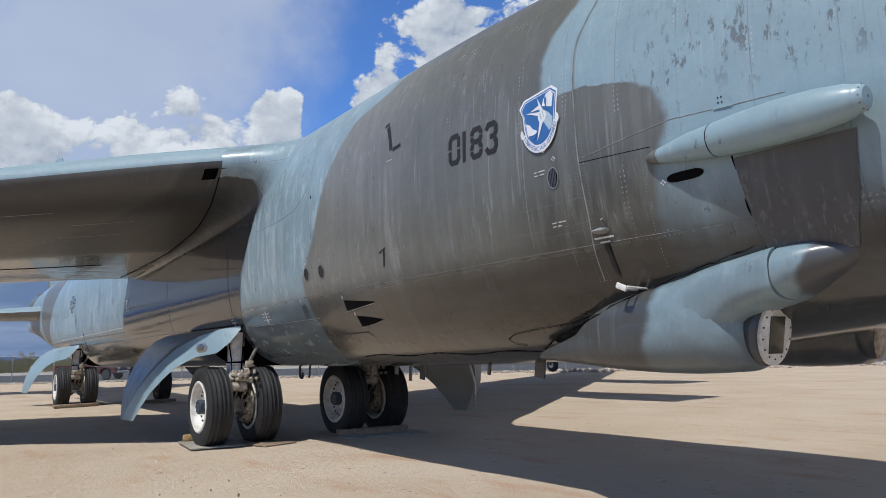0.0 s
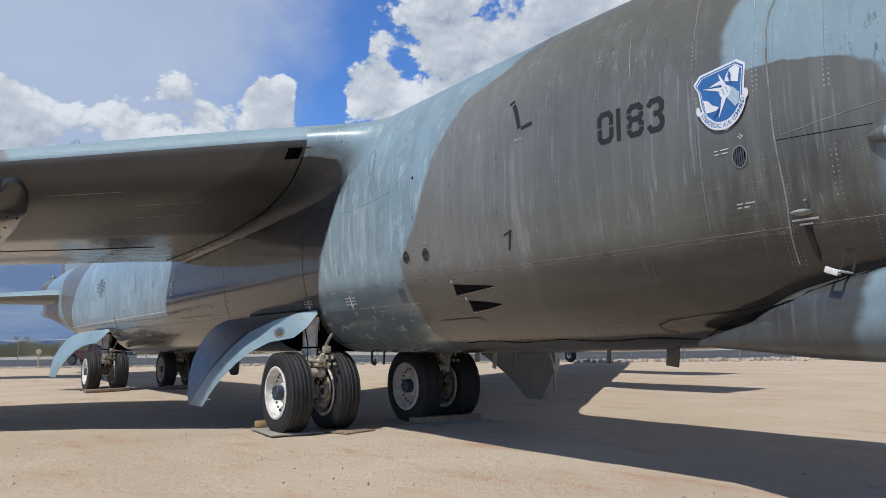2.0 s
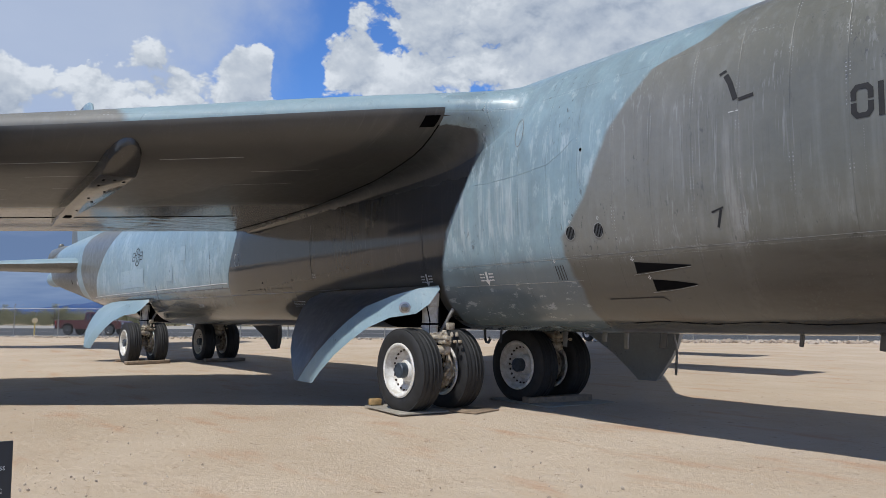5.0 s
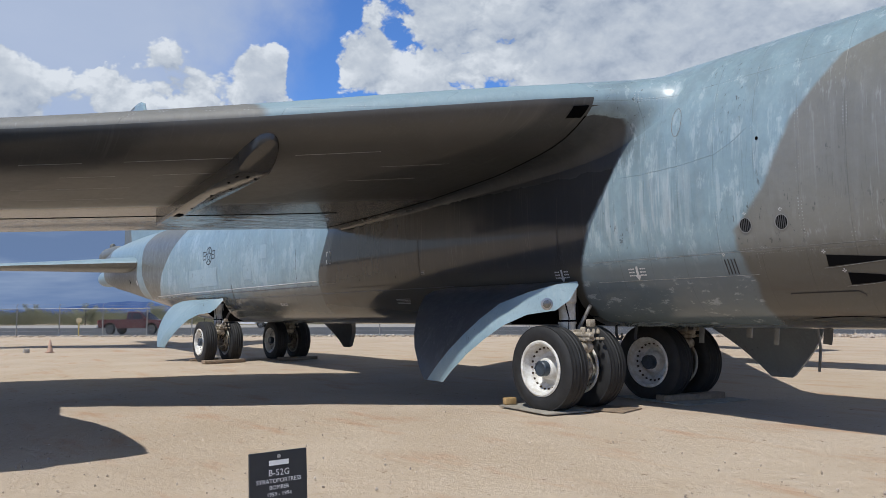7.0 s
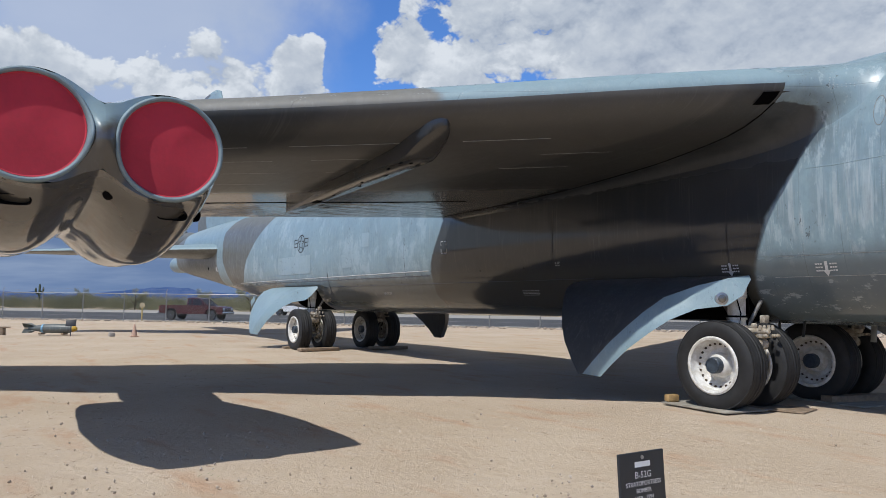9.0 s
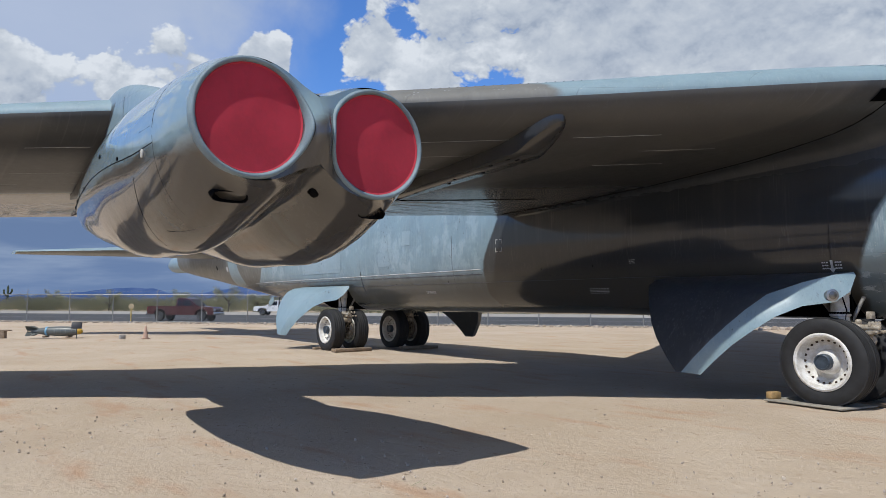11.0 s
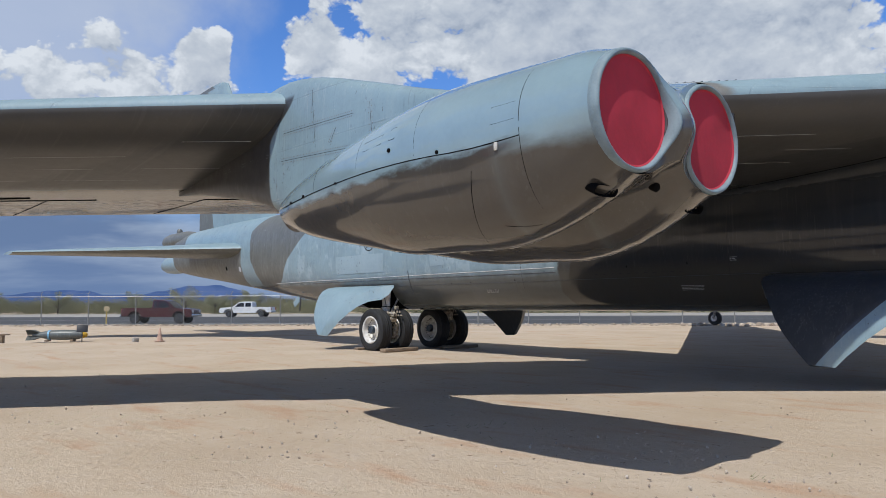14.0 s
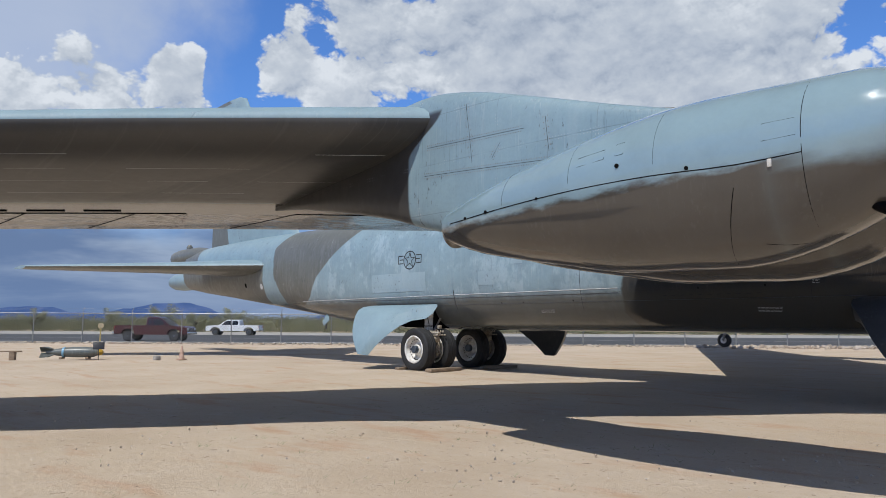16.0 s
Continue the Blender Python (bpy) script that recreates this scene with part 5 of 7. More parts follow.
def leaves(verts, faces, rnd, c, r, n, size):
    for _ in range(n):
        u = Vector((rnd.gauss(0, 1), rnd.gauss(0, 1), rnd.gauss(0, 1))).normalized() * (rnd.random() ** 0.45)
        p = Vector((c[0] + r[0] * u.x, c[1] + r[1] * u.y, max(0.03, c[2] + r[2] * u.z)))
        a = Vector((rnd.gauss(0, 1), rnd.gauss(0, 1), rnd.gauss(0, 1))).normalized() * size * rnd.uniform(0.6, 1.4)
        b = a.orthogonal().normalized() * size * 0.6
        k = len(verts)
        verts += [p - a, p + b, p + a, p - b]
        faces.append((k, k + 1, k + 2, k + 3))


def build_scrub():
    rnd = random.Random(11)
    for name, mat, n, lab in (("scrub", SCRUB, 1150, "olive green desert scrub beyond the road"), ("pale_scrub", PALEBUSH, 220, "pale cholla and brittlebush beyond the road")):
        v, f = [], []
        for _ in range(n):
            y = rnd.uniform(-85, 130) if rnd.random() < 0.85 else rnd.uniform(-200, 420)
            x = -72 - 60 * rnd.random() ** 1.6
            s = rnd.uniform(0.8, 1.9) * (1.0 + 0.006 * (-x - 72)) * (0.6 if mat is PALEBUSH else 1)
            for _k in range(rnd.randint(2, 4)):
                c = (x + rnd.gauss(0, s * 0.7), y + rnd.gauss(0, s * 0.8), s * rnd.uniform(0.5, 0.9))
                leaves(v, f, rnd, c, (s * 0.9, s * 1.0, s * 0.8), 120, 0.075 * s)
        ob = mesh_of(name, v, f, mat)
        ob.matrix_world = FAR
        tagged(ob, lab, "scrub", kind="stuff")


build_scrub()


def build_tree(x, y, h, seed):
    rnd = random.Random(seed)
    t = thing("desert_tree", "olive green desert tree with an open ragged crown", "tree", FAR @ Vector((x, y, 0)), 0, "trees beyond the road")
    bm = bmesh.new()
    v, f = [], []
    tube(bm, [(0, 0, 0), (0.05, 0.05, h * 0.2), (-0.05, 0.1, h * 0.4)], [0.14, 0.11, 0.08], 8)
    for k in range(9):
        a, e = rnd.uniform(0, 6.28), rnd.uniform(0.5, 1.2)
        d = Vector((math.cos(a) * math.cos(e), math.sin(a) * math.cos(e), math.sin(e)))
        p = Vector((0, 0.05, h * rnd.uniform(0.15, 0.4)))
        q = p + d * h * rnd.uniform(0.35, 0.62)
        tube(bm, [p, p.lerp(q, 0.5) + Vector((0, 0, 0.1)), q], [0.06, 0.04, 0.012], 6)
        for s in (0.6, 0.85, 1.05):
            leaves(v, f, rnd, p.lerp(q, s), (h * 0.15, h * 0.15, h * 0.10), 130, 0.065)
    part("trunk", bm, BARK, t)
    mesh_of("crown", v, f, SCRUB, t)


for k, (x, y, h) in enumerate(((-72, -19.4, 5.4), (-74, -15, 4.6), (-72, -42, 4.5), (-75, -30, 4.2), (-73, -8, 4.5), (-80, 10, 4.5), (-76, 40, 5.0), (-85, -62, 4.4), (-80, 70, 5.4), (-90, 110, 6.0), (-78, 25, 4.2))):
    build_tree(x, y, h, 40 + k)


def build_saguaro():
    t = thing("saguaro_cactus", "dark green saguaro cactus with two upturned arms", "cactus", FAR @ Vector((-84, -71.5, 0)), 20)
    green = plain("cactus_green", (0.055, 0.075, 0.04), 0.8, 0, 0.3, 4, 0.3, 0.03)
    b = bmesh.new()
    tube(b, [(0, 0, 0), (0, 0, 2.0), (0, 0, 4.6), (0, 0, 4.9)], [0.2, 0.22, 0.2, 0.08], 12)
    part("stem", b, green, t)
    for s, z, h in ((-1, 2.8, 4.2), (1, 3.2, 4.3)):
        b = bmesh.new()
        tube(b, [(0, 0, z), (0, s * 0.5, z + 0.1), (0, s * 0.75, z + 0.5), (0, s * 0.78, h - 0.2), (0, s * 0.78, h)], [0.15, 0.18, 0.19, 0.17, 0.06], 10)
        part("arm", b, green, t)


build_saguaro()


def build_hills():
    m, g, b = material("hazy_hills")
    g.t.nodes.remove(b)
    p = g.n("ShaderNodeTexCoord").outputs["Object"]
    z = g.xyz(p)[2]
    # distance haze is put into the blue, and the hills glow evenly
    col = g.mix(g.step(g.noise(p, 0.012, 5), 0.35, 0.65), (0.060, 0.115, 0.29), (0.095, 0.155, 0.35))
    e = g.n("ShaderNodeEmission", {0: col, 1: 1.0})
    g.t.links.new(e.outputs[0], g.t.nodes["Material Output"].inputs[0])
    bm = bmesh.new()
    rows = []
    for k in range(241):
        az = 80 + 120 * k / 240
        h = 0.75 + 0.35 * noise.noise((az * 0.22, 1.3, 0)) + 0.22 * noise.noise((az * 0.9, 4.1, 0)) + 0.08 * noise.noise((az * 3.3, 9.1, 0))
        h += 1.0 * math.exp(-(((az - 156.6) / 3.0) ** 2)) + 0.25 * math.exp(-(((az - 165) / 3) ** 2)) - 0.3 * math.exp(-(((az - 150) / 4) ** 2))
        a = radians(az)
        c = Vector((math.cos(a), math.sin(a), 0)) * 2900
        rows.append((bm.verts.new((c.x, c.y, -20)), bm.verts.new((c.x, c.y, 2900 * math.tan(radians(max(h, 0.25)))))))
    for p_, q in zip(rows, rows[1:]):
        bm.faces.new((p_[0], q[0], q[1], p_[1]))
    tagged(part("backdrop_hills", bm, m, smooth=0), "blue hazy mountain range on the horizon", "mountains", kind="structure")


build_hills()


def build_fence():
    fence = thing("fence", "chain-link fence with galvanised posts and a top rail", "fence")
    fence.matrix_world = FAR
    post = bmesh.new()
    lathe(post, [(0.04, 0.0), (0.04, 2.1), (0.05, 2.12), (0.03, 2.17)], (0, 0, 0), "z", 8)
    tube(post, [(0, 0, 2.12), (0.02, -0.05, 2.22), (0.05, 0.1, 2.45)], 0.018, 6)
    first = part("post", post, GALV, fence)
    for k in range(-18, 60):
        o = first if k == -18 else new("post", first.data)
        o.parent, o.location = fence, (0.0, k * 3.5, 0)
    for z, r in ((2.08, 0.03), (0.12, 0.01), (2.3, 0.0025), (2.42, 0.0025)):
        bm = bmesh.new()
        tube(bm, [(0.02, -63, z), (0.02, 206, z)], r, 6)
        part("rail" if r > 0.02 else "wire", bm, GALV, fence)
    v, f = [], []
    step, w = 0.19, 0.0045
    y = -63.0
    while y < 110:
        for s in (-1, 1):
            k = len(v)
            a, b = (y, 0.12), (y + s * 1.94, 2.06)
            v += [(0, a[0] - w, a[1]), (0, a[0] + w, a[1]), (0, b[0] + w, b[1]), (0, b[0] - w, b[1])]
            f.append((k, k + 1, k + 2, k + 3))
        y += step
    o = mesh_of("chain_link", v, f, GALV, fence)
    o["kind"] = "stuff"


build_fence()


def build_stones():
    """Rock edging and scattered pebbles."""
    rnd = random.Random(3)
    base = bmesh.new()
    bmesh.ops.create_icosphere(base, subdivisions=1, radius=1)
    bv = [v.co.copy() for v in base.verts]
    bf = [[v.index for v in f.verts] for f in base.faces]
    base.free()

    def scatter(name, spots, mat, label, cat):
        v, f = [], []
        for x, y, z, s in spots:
            k = len(v)
            m = Euler((rnd.uniform(0, 6), rnd.uniform(0, 6), rnd.uniform(0, 6))).to_matrix() @ Matrix.Diagonal((s * rnd.uniform(0.7, 1.3), s * rnd.uniform(0.7, 1.3), s * rnd.uniform(0.5, 0.9)))
            v += [m @ (p * rnd.uniform(0.8, 1.15)) + Vector((x, y, z)) for p in bv]
            f += [[k + i for i in q] for q in bf]
        tagged(mesh_of(name, v, f, mat), label, cat, kind="stuff")

    rock = leaf_material("rubble", (0.29, 0.23, 0.175), (0.50, 0.43, 0.36))
    scatter("rock_edging", [tuple(FAR @ Vector((2.5 + rnd.gauss(0, 0.9), rnd.uniform(45, 120), 0.04))) + (rnd.uniform(0.06, 0.2),) for _ in range(1300)] + [tuple(FAR @ Vector((0.6 + rnd.gauss(0, 0.5), rnd.uniform(-50, 60), 0.03))) + (rnd.uniform(0.04, 0.13),) for _ in range(1100)], rock, "pale rock rubble edging the dirt", "rubble")
    spots = []
    for _ in range(5200):
        t = rnd.random()
        x, y = 9 - 15 * t + rnd.gauss(0, 3.5), -5.0 - 9.5 * t + rnd.gauss(0, 2.6)
        if noise.noise((x * 0.5, y * 0.5, 2.0)) + rnd.uniform(-0.4, 0.4) > 0.05:
            spots.append((x, y, 0.0, 0.004 + 0.014 * rnd.random() ** 3))
    scatter("pebbles", spots, rock, "scattered small pebbles on the dirt", "pebbles")
    # dry weed tufts
    v, f = [], []
    for _ in range(130):
        t = rnd.random()
        x, y = -1 - 10 * t + rnd.gauss(0, 2.5), -13.5 + 4 * t + rnd.gauss(0, 2.0)
        if y > -7.5:
            continue
        for _k in range(rnd.randint(3, 9)):
            px, py = x + rnd.gauss(0, 0.06), y + rnd.gauss(0, 0.06)
            a, l = rnd.uniform(0, 6.28), rnd.uniform(0.03, 0.085)
            d = Vector((math.cos(a), math.sin(a), 0.5)) * l
            k = len(v)
            v += [Vector((px - 0.006, py, 0)), Vector((px + 0.006, py, 0)), Vector((px, py, 0)) + d]
            f.append((k, k + 1, k + 2))
    tagged(mesh_of("weeds", v, f, SCRUB), "tiny dry weed tufts on the dirt", "weeds", kind="stuff")


build_stones()


# ---- nose blisters ----
def blister(name, rows, mat, label, s=1, seg=48, power=2.0):
    """rows: x, centre y, centre z, half width, half height."""
    bm = bmesh.new()
    xs = sorted(r[0] for r in rows)
    rings = []
    q = 2 / power
    for x in np.linspace(xs[0], xs[-1], 26):
        cy, cz, ry, rz = interp(rows, float(x))
        ring = []
        for k in range(seg):
            c, sn = math.cos(2 * math.pi * (k + 0.5) / seg), math.sin(2 * math.pi * (k + 0.5) / seg)
            ring.append((x, s * (cy + max(ry, 0.01) * math.copysign(abs(c) ** q, c)), cz + max(rz, 0.01) * math.copysign(abs(sn) ** q, sn)))
        rings.append(ring)
    loft(bm, rings)
    return part(name, bm, mat, plane, label, 50)


for s in (1, -1):
    # the far side takes a darker paint, its shade included
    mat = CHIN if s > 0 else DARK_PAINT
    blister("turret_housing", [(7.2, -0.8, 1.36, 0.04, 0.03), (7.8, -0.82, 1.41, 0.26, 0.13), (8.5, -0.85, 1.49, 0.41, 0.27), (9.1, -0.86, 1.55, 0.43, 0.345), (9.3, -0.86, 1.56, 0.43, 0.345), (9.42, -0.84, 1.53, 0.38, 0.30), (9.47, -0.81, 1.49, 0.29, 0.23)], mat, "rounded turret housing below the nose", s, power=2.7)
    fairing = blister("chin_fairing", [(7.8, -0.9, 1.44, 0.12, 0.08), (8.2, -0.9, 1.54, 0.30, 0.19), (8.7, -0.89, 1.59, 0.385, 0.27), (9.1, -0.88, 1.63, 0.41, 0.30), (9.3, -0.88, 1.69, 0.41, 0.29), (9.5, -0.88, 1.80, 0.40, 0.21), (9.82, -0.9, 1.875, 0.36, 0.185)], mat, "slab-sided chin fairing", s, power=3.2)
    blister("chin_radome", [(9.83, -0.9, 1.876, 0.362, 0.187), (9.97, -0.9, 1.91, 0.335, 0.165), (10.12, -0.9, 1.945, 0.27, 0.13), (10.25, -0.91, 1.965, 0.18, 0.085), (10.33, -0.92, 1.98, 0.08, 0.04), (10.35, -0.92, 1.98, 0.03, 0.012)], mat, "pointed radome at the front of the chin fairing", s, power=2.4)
    b = bmesh.new()
    lathe(b, [(0.23, -0.1), (0.235, 0.0), (0.225, 0.06), (0.2, 0.085), (0.02, 0.09)], (0, 0, 0), "x", 36)
    placed(b, Matrix.Translation((9.47, s * -0.8, 1.49)) @ pose(0, 0, 0, 0, 10, -6 * s))
    ball = part("turret_ball", b, DARK_PAINT, plane, "dark grey sensor turret")
    b = bmesh.new()
    lathe(b, [(0.205, 0.085), (0.205, 0.11), (0.195, 0.115), (0.02, 0.115)], (0, 0, 0), "x", 40)
    placed(b, Matrix.Translation((9.47, s * -0.8, 1.50)) @ pose(0, 0, 0, 0, 10, -6 * s) @ Matrix.Diagonal((1, 0.82, 1.1, 1)))
    part("window_frame", b, WHITE if s > 0 else CREAM, ball, "white oval window frame with bolts" if s > 0 else "beige oval cover plate")
    if s > 0:
        b = bmesh.new()
        box(b, (0.118, 0, -0.01), (0.012, 0.15, 0.26), None, 0.003)
        placed(b, Matrix.Translation((9.47, -0.8, 1.50)) @ pose(0, 0, 0, 0, 10, -6))
        part("window_pane", b, plain("olive_glass", (0.06, 0.058, 0.04), 0.15, 0, 0.3, 6, 0), ball, "olive rectangular window pane")
        for k in range(14):
            a = 2 * math.pi * (k + 0.5) / 14
            b = bmesh.new()
            lathe(b, [(0.007, 0.112), (0.007, 0.119)], (0, 0.148 * math.cos(a), 0.18 * math.sin(a)), "x", 8)
            placed(b, Matrix.Translation((9.47, -0.8, 1.50)) @ pose(0, 0, 0, 0, 10, -6))
            part("bolt", b, STENCIL, ball)
    # teardrop cheek antenna
    b = bmesh.new()
    lathe(b, [(0.005, -0.78), (0.03, -0.76), (0.05, -0.70), (0.10, -0.40), (0.13, 0.0), (0.138, 0.25), (0.13, 0.5), (0.105, 0.68), (0.075, 0.76), (0.055, 0.78), (0.01, 0.785)], (0, 0, 0), "x", 36)
    placed(b, Matrix.Translation((9.83, s * -1.43, 2.765)) @ pose(0, 0, 0, 0, 0.5, -2 * s))
    pod = part("cheek_antenna", b, LIGHT_PAINT, plane, "pale teardrop antenna fairing on the nose")
    b = bmesh.new()
    lathe(b, [(0.112, -0.2), (0.1165, -0.2), (0.117, -0.194), (0.113, -0.194)], (0, 0, 0), "x", 36, caps=False)
    placed(b, Matrix.Translation((9.83, s * -1.43, 2.765)) @ pose(0, 0, 0, 0, 0.5, -2 * s))
    part("joint", b, BLACK, pod)
    m_ = Matrix.Translation((9.83, s * -1.43, 2.765)) @ pose(0, 0, 0, 0, 0.5, -2 * s)
    b = bmesh.new()
    lathe(b, [(0.086, 0.735), (0.078, 0.768), (0.058, 0.788), (0.012, 0.79), (0.012, 0.735)], (0, 0, 0), "x", 32)
    part("end_cap", placed(b, m_), LIGHT_PAINT, pod, "pale end cap with small bolts")
    b = bmesh.new()
    lathe(b, [(0.012, -0.66), (0.060, -0.66), (0.053, -0.705), (0.032, -0.768), (0.012, -0.785)], (0, 0, 0), "x", 32)
    part("end_cap", placed(b, m_), DRAB_PAINT, pod, "drab tail cap")
    for k in range(10):
        a = 2 * math.pi * k / 10
        b = bmesh.new()
        lathe(b, [(0.0045, 0.75), (0.0045, 0.774)], (0, 0.073 * math.cos(a), 0.073 * math.sin(a)), "x", 8)
        part("bolt", placed(b, m_), STENCIL, pod)


# ---- markings on the skin ----
def on_skin(x, z, off):
    return Vector((x, -skin_y(x, z) - off, z))


def skin_plate(name, polys, mat, parent, label="", off=0.004, cuts=0, smooth=0):
    """Flat pieces given as x and z outlines, laid onto the near side."""
    bm = bmesh.new()
    for poly in polys:
        vs = [bm.verts.new((x, 0, z)) for x, z in poly]
        bm.faces.new(vs)
    if cuts:
        bmesh.ops.triangulate(bm, faces=bm.faces[:])
        bmesh.ops.subdivide_edges(bm, edges=bm.edges[:], cuts=cuts, use_grid_fill=True)
    for v in bm.verts:
        v.co = on_skin(v.co.x, v.co.z, off)
    bmesh.ops.recalc_face_normals(bm, faces=bm.faces[:])
    for f in bm.faces:
        if f.normal.y > 0:
            f.normal_flip()
    return part(name, bm, mat, parent, label, smooth)


def stroke(path, w):
    """Quads along a path with mitred corners."""
    P = [Vector((a, b)) for a, b in path]
    offs = []
    for i in range(len(P)):
        d0 = (P[i] - P[i - 1]).normalized() if i else (P[1] - P[0]).normalized()
        d1 = (P[i + 1] - P[i]).normalized() if i < len(P) - 1 else d0
        n0, n1 = Vector((-d0.y, d0.x)), Vector((-d1.y, d1.x))
        m = (n0 + n1).normalized()
        offs.append(m * (w / 2) / max(0.4, m.dot(n0)))
    return [[tuple(P[i] + offs[i]), tuple(P[i + 1] + offs[i + 1]), tuple(P[i + 1] - offs[i + 1]), tuple(P[i] - offs[i])] for i in range(len(P) - 1)]


def flip(path):
    return [(0.6 - x, z) for x, z in path]


def upside(path):
    return [(x, 1 - z) for x, z in path]


ZERO = [(0.075, 0.535), (0.075, 0.8), (0.17, 0.925), (0.43, 0.925), (0.525, 0.8), (0.525, 0.535)]
CAP = [(0.085, 0.75), (0.085, 0.82), (0.17, 0.925), (0.43, 0.925), (0.515, 0.82), (0.515, 0.75)]
CUP = [(0.085, 0.70), (0.085, 0.63), (0.17, 0.535), (0.43, 0.535), (0.515, 0.63), (0.515, 0.70)]
HIP = [(0.075, 0.29), (0.075, 0.36), (0.15, 0.45)]
DIGITS = {
    "0": [ZERO, upside(ZERO)],
    "1": [[(0.3, 0.0), (0.3, 1.0)]],
    "8": [CAP, CUP, HIP, flip(HIP), upside([(x, z) for x, z in CAP])],
    "3": [[(0.075, 0.78), (0.17, 0.925), (0.43, 0.925), (0.52, 0.82), (0.52, 0.65), (0.43, 0.535), (0.25, 0.535)], [(0.45, 0.45), (0.525, 0.36), (0.525, 0.2), (0.43, 0.075), (0.17, 0.075), (0.075, 0.22)]],
}
x0 = 6.62
for ch, wide in zip("0183", (0.225, 0.13, 0.225, 0.225)):
    polys = []
    for path in DIGITS[ch]:
        off = 0.0 if ch != "1" else -0.2
        pts = [(x0 + (px + off) * 0.325, 3.262 - (x0 - 6.62) * 0.045 + pz * 0.315) for px, pz in path]
        polys += stroke(pts, 0.05)
    skin_plate("serial_digit", polys, STENCIL, plane, f"black stencilled digit {ch}")
    x0 += wide

# unit emblem
EM = (7.96, 3.37)


def em(pts, k=1.0):
    a = radians(6)
    return [(EM[0] + 0.93 * k * (x * math.cos(a) - z * math.sin(a)), EM[1] + 1.0 * k * (x * math.sin(a) + z * math.cos(a))) for x, z in pts]


def ring_of(cx, cz, rx, rz, n=18):
    return [(cx + rx * math.cos(2 * math.pi * i / n), cz + rz * math.sin(2 * math.pi * i / n)) for i in range(n)]


SHIELD = [(-0.17, 0.235), (0.17, 0.235), (0.235, 0.18), (0.2, 0.1), (0.195, -0.02), (0.165, -0.13), (0.09, -0.215), (0.0, -0.27), (-0.09, -0.215), (-0.165, -0.13), (-0.195, -0.02), (-0.2, 0.1), (-0.235, 0.18)]
emblem = skin_plate("shield_emblem", [em(SHIELD, 1.1)], EMWHITE, plane, "white-edged blue shield emblem", 0.004, 3)
skin_plate("blue_border", [em(SHIELD, 1.02)], BLUE, emblem, "", 0.0055, 3)
skin_plate("white_line", [em(SHIELD, 0.97)], EMWHITE, emblem, "", 0.0065, 3)
skin_plate("blue_field", [em(SHIELD, 0.94)], BLUE, emblem, "blue shield field", 0.0075, 3)
PALE_ARM = plain("emblem_pale_blue", (0.42, 0.55, 0.64), 0.5, 0, 0.3, 60, 0)
ART = [
    ("cloud_shape", EMWHITE, [(0.05, 0.115), (0.075, 0.165), (0.115, 0.205), (0.165, 0.215), (0.205, 0.175), (0.185, 0.11), (0.175, 0.065), (0.11, 0.09)]),
    ("cloud_shape", EMWHITE, [(-0.178, 0.03), (-0.125, 0.0), (-0.095, -0.045), (-0.03, -0.085), (-0.05, -0.10), (-0.11, -0.10), (-0.165, -0.09)]),
    ("bolt_shape", EMWHITE, [(-0.165, 0.122), (0.03, 0.069), (0.006, 0.038)]),
    ("bolt_shape", EMWHITE, [(0.0, 0.205), (0.065, 0.079), (0.02, 0.083)]),
    ("bolt_shape", EMWHITE, [(-0.11, 0.115), (0.005, 0.135), (0.055, 0.091)]),
    ("bolt_shape", EMWHITE, [(0.01, -0.007), (0.05, -0.029), (-0.05, -0.175)]),
    ("arm_shape", PALE_ARM, [(0.08, 0.07), (0.13, 0.03), (0.178, -0.03), (0.155, -0.11), (0.12, -0.13), (0.055, -0.03)]),
    ("fist_shape", EMWHITE, ring_of(0.045, 0.026, 0.055, 0.055, 14)),
    ("finger_line", PALE_ARM, [(0.015, 0.055), (0.03, 0.06), (0.045, 0.0), (0.03, -0.005)]),
    ("finger_line", PALE_ARM, [(0.05, 0.07), (0.062, 0.07), (0.075, 0.01), (0.063, 0.005)]),
    ("branch_shape", BLUE, [(0.108, 0.185), (0.118, 0.165), (0.122, 0.14), (0.112, 0.115), (0.108, 0.075), (0.098, 0.075), (0.098, 0.115), (0.088, 0.14), (0.096, 0.168)]),
    ("branch_shape", BLUE, [(-0.02, -0.075), (-0.01, -0.085), (-0.09, -0.15), (-0.1, -0.14)]),
]
for k, (nm, mt, poly) in enumerate(ART):
    skin_plate(nm, [em(poly)], mt, emblem, "", 0.0095 + 0.0006 * k)
band = []
for a0 in range(0, 18):
    a = [radians(196 + (344 - 196) * (a0 + q) / 18) for q in (0, 1)]
    band.append([(0.245 * math.cos(a[0]) * 1.0, 0.0 + 0.285 * math.sin(a[0])), (0.245 * math.cos(a[1]), 0.285 * math.sin(a[1])), (0.19 * math.cos(a[1]), 0.215 * math.sin(a[1])), (0.19 * math.cos(a[0]), 0.215 * math.sin(a[0]))])
skin_plate("motto_band", [em(q) for q in band] + [em(ring_of(-0.235, -0.055, 0.022, 0.04, 12)), em(ring_of(0.235, -0.055, 0.022, 0.04, 12))], EMWHITE, emblem, "white scroll with small lettering", 0.018)


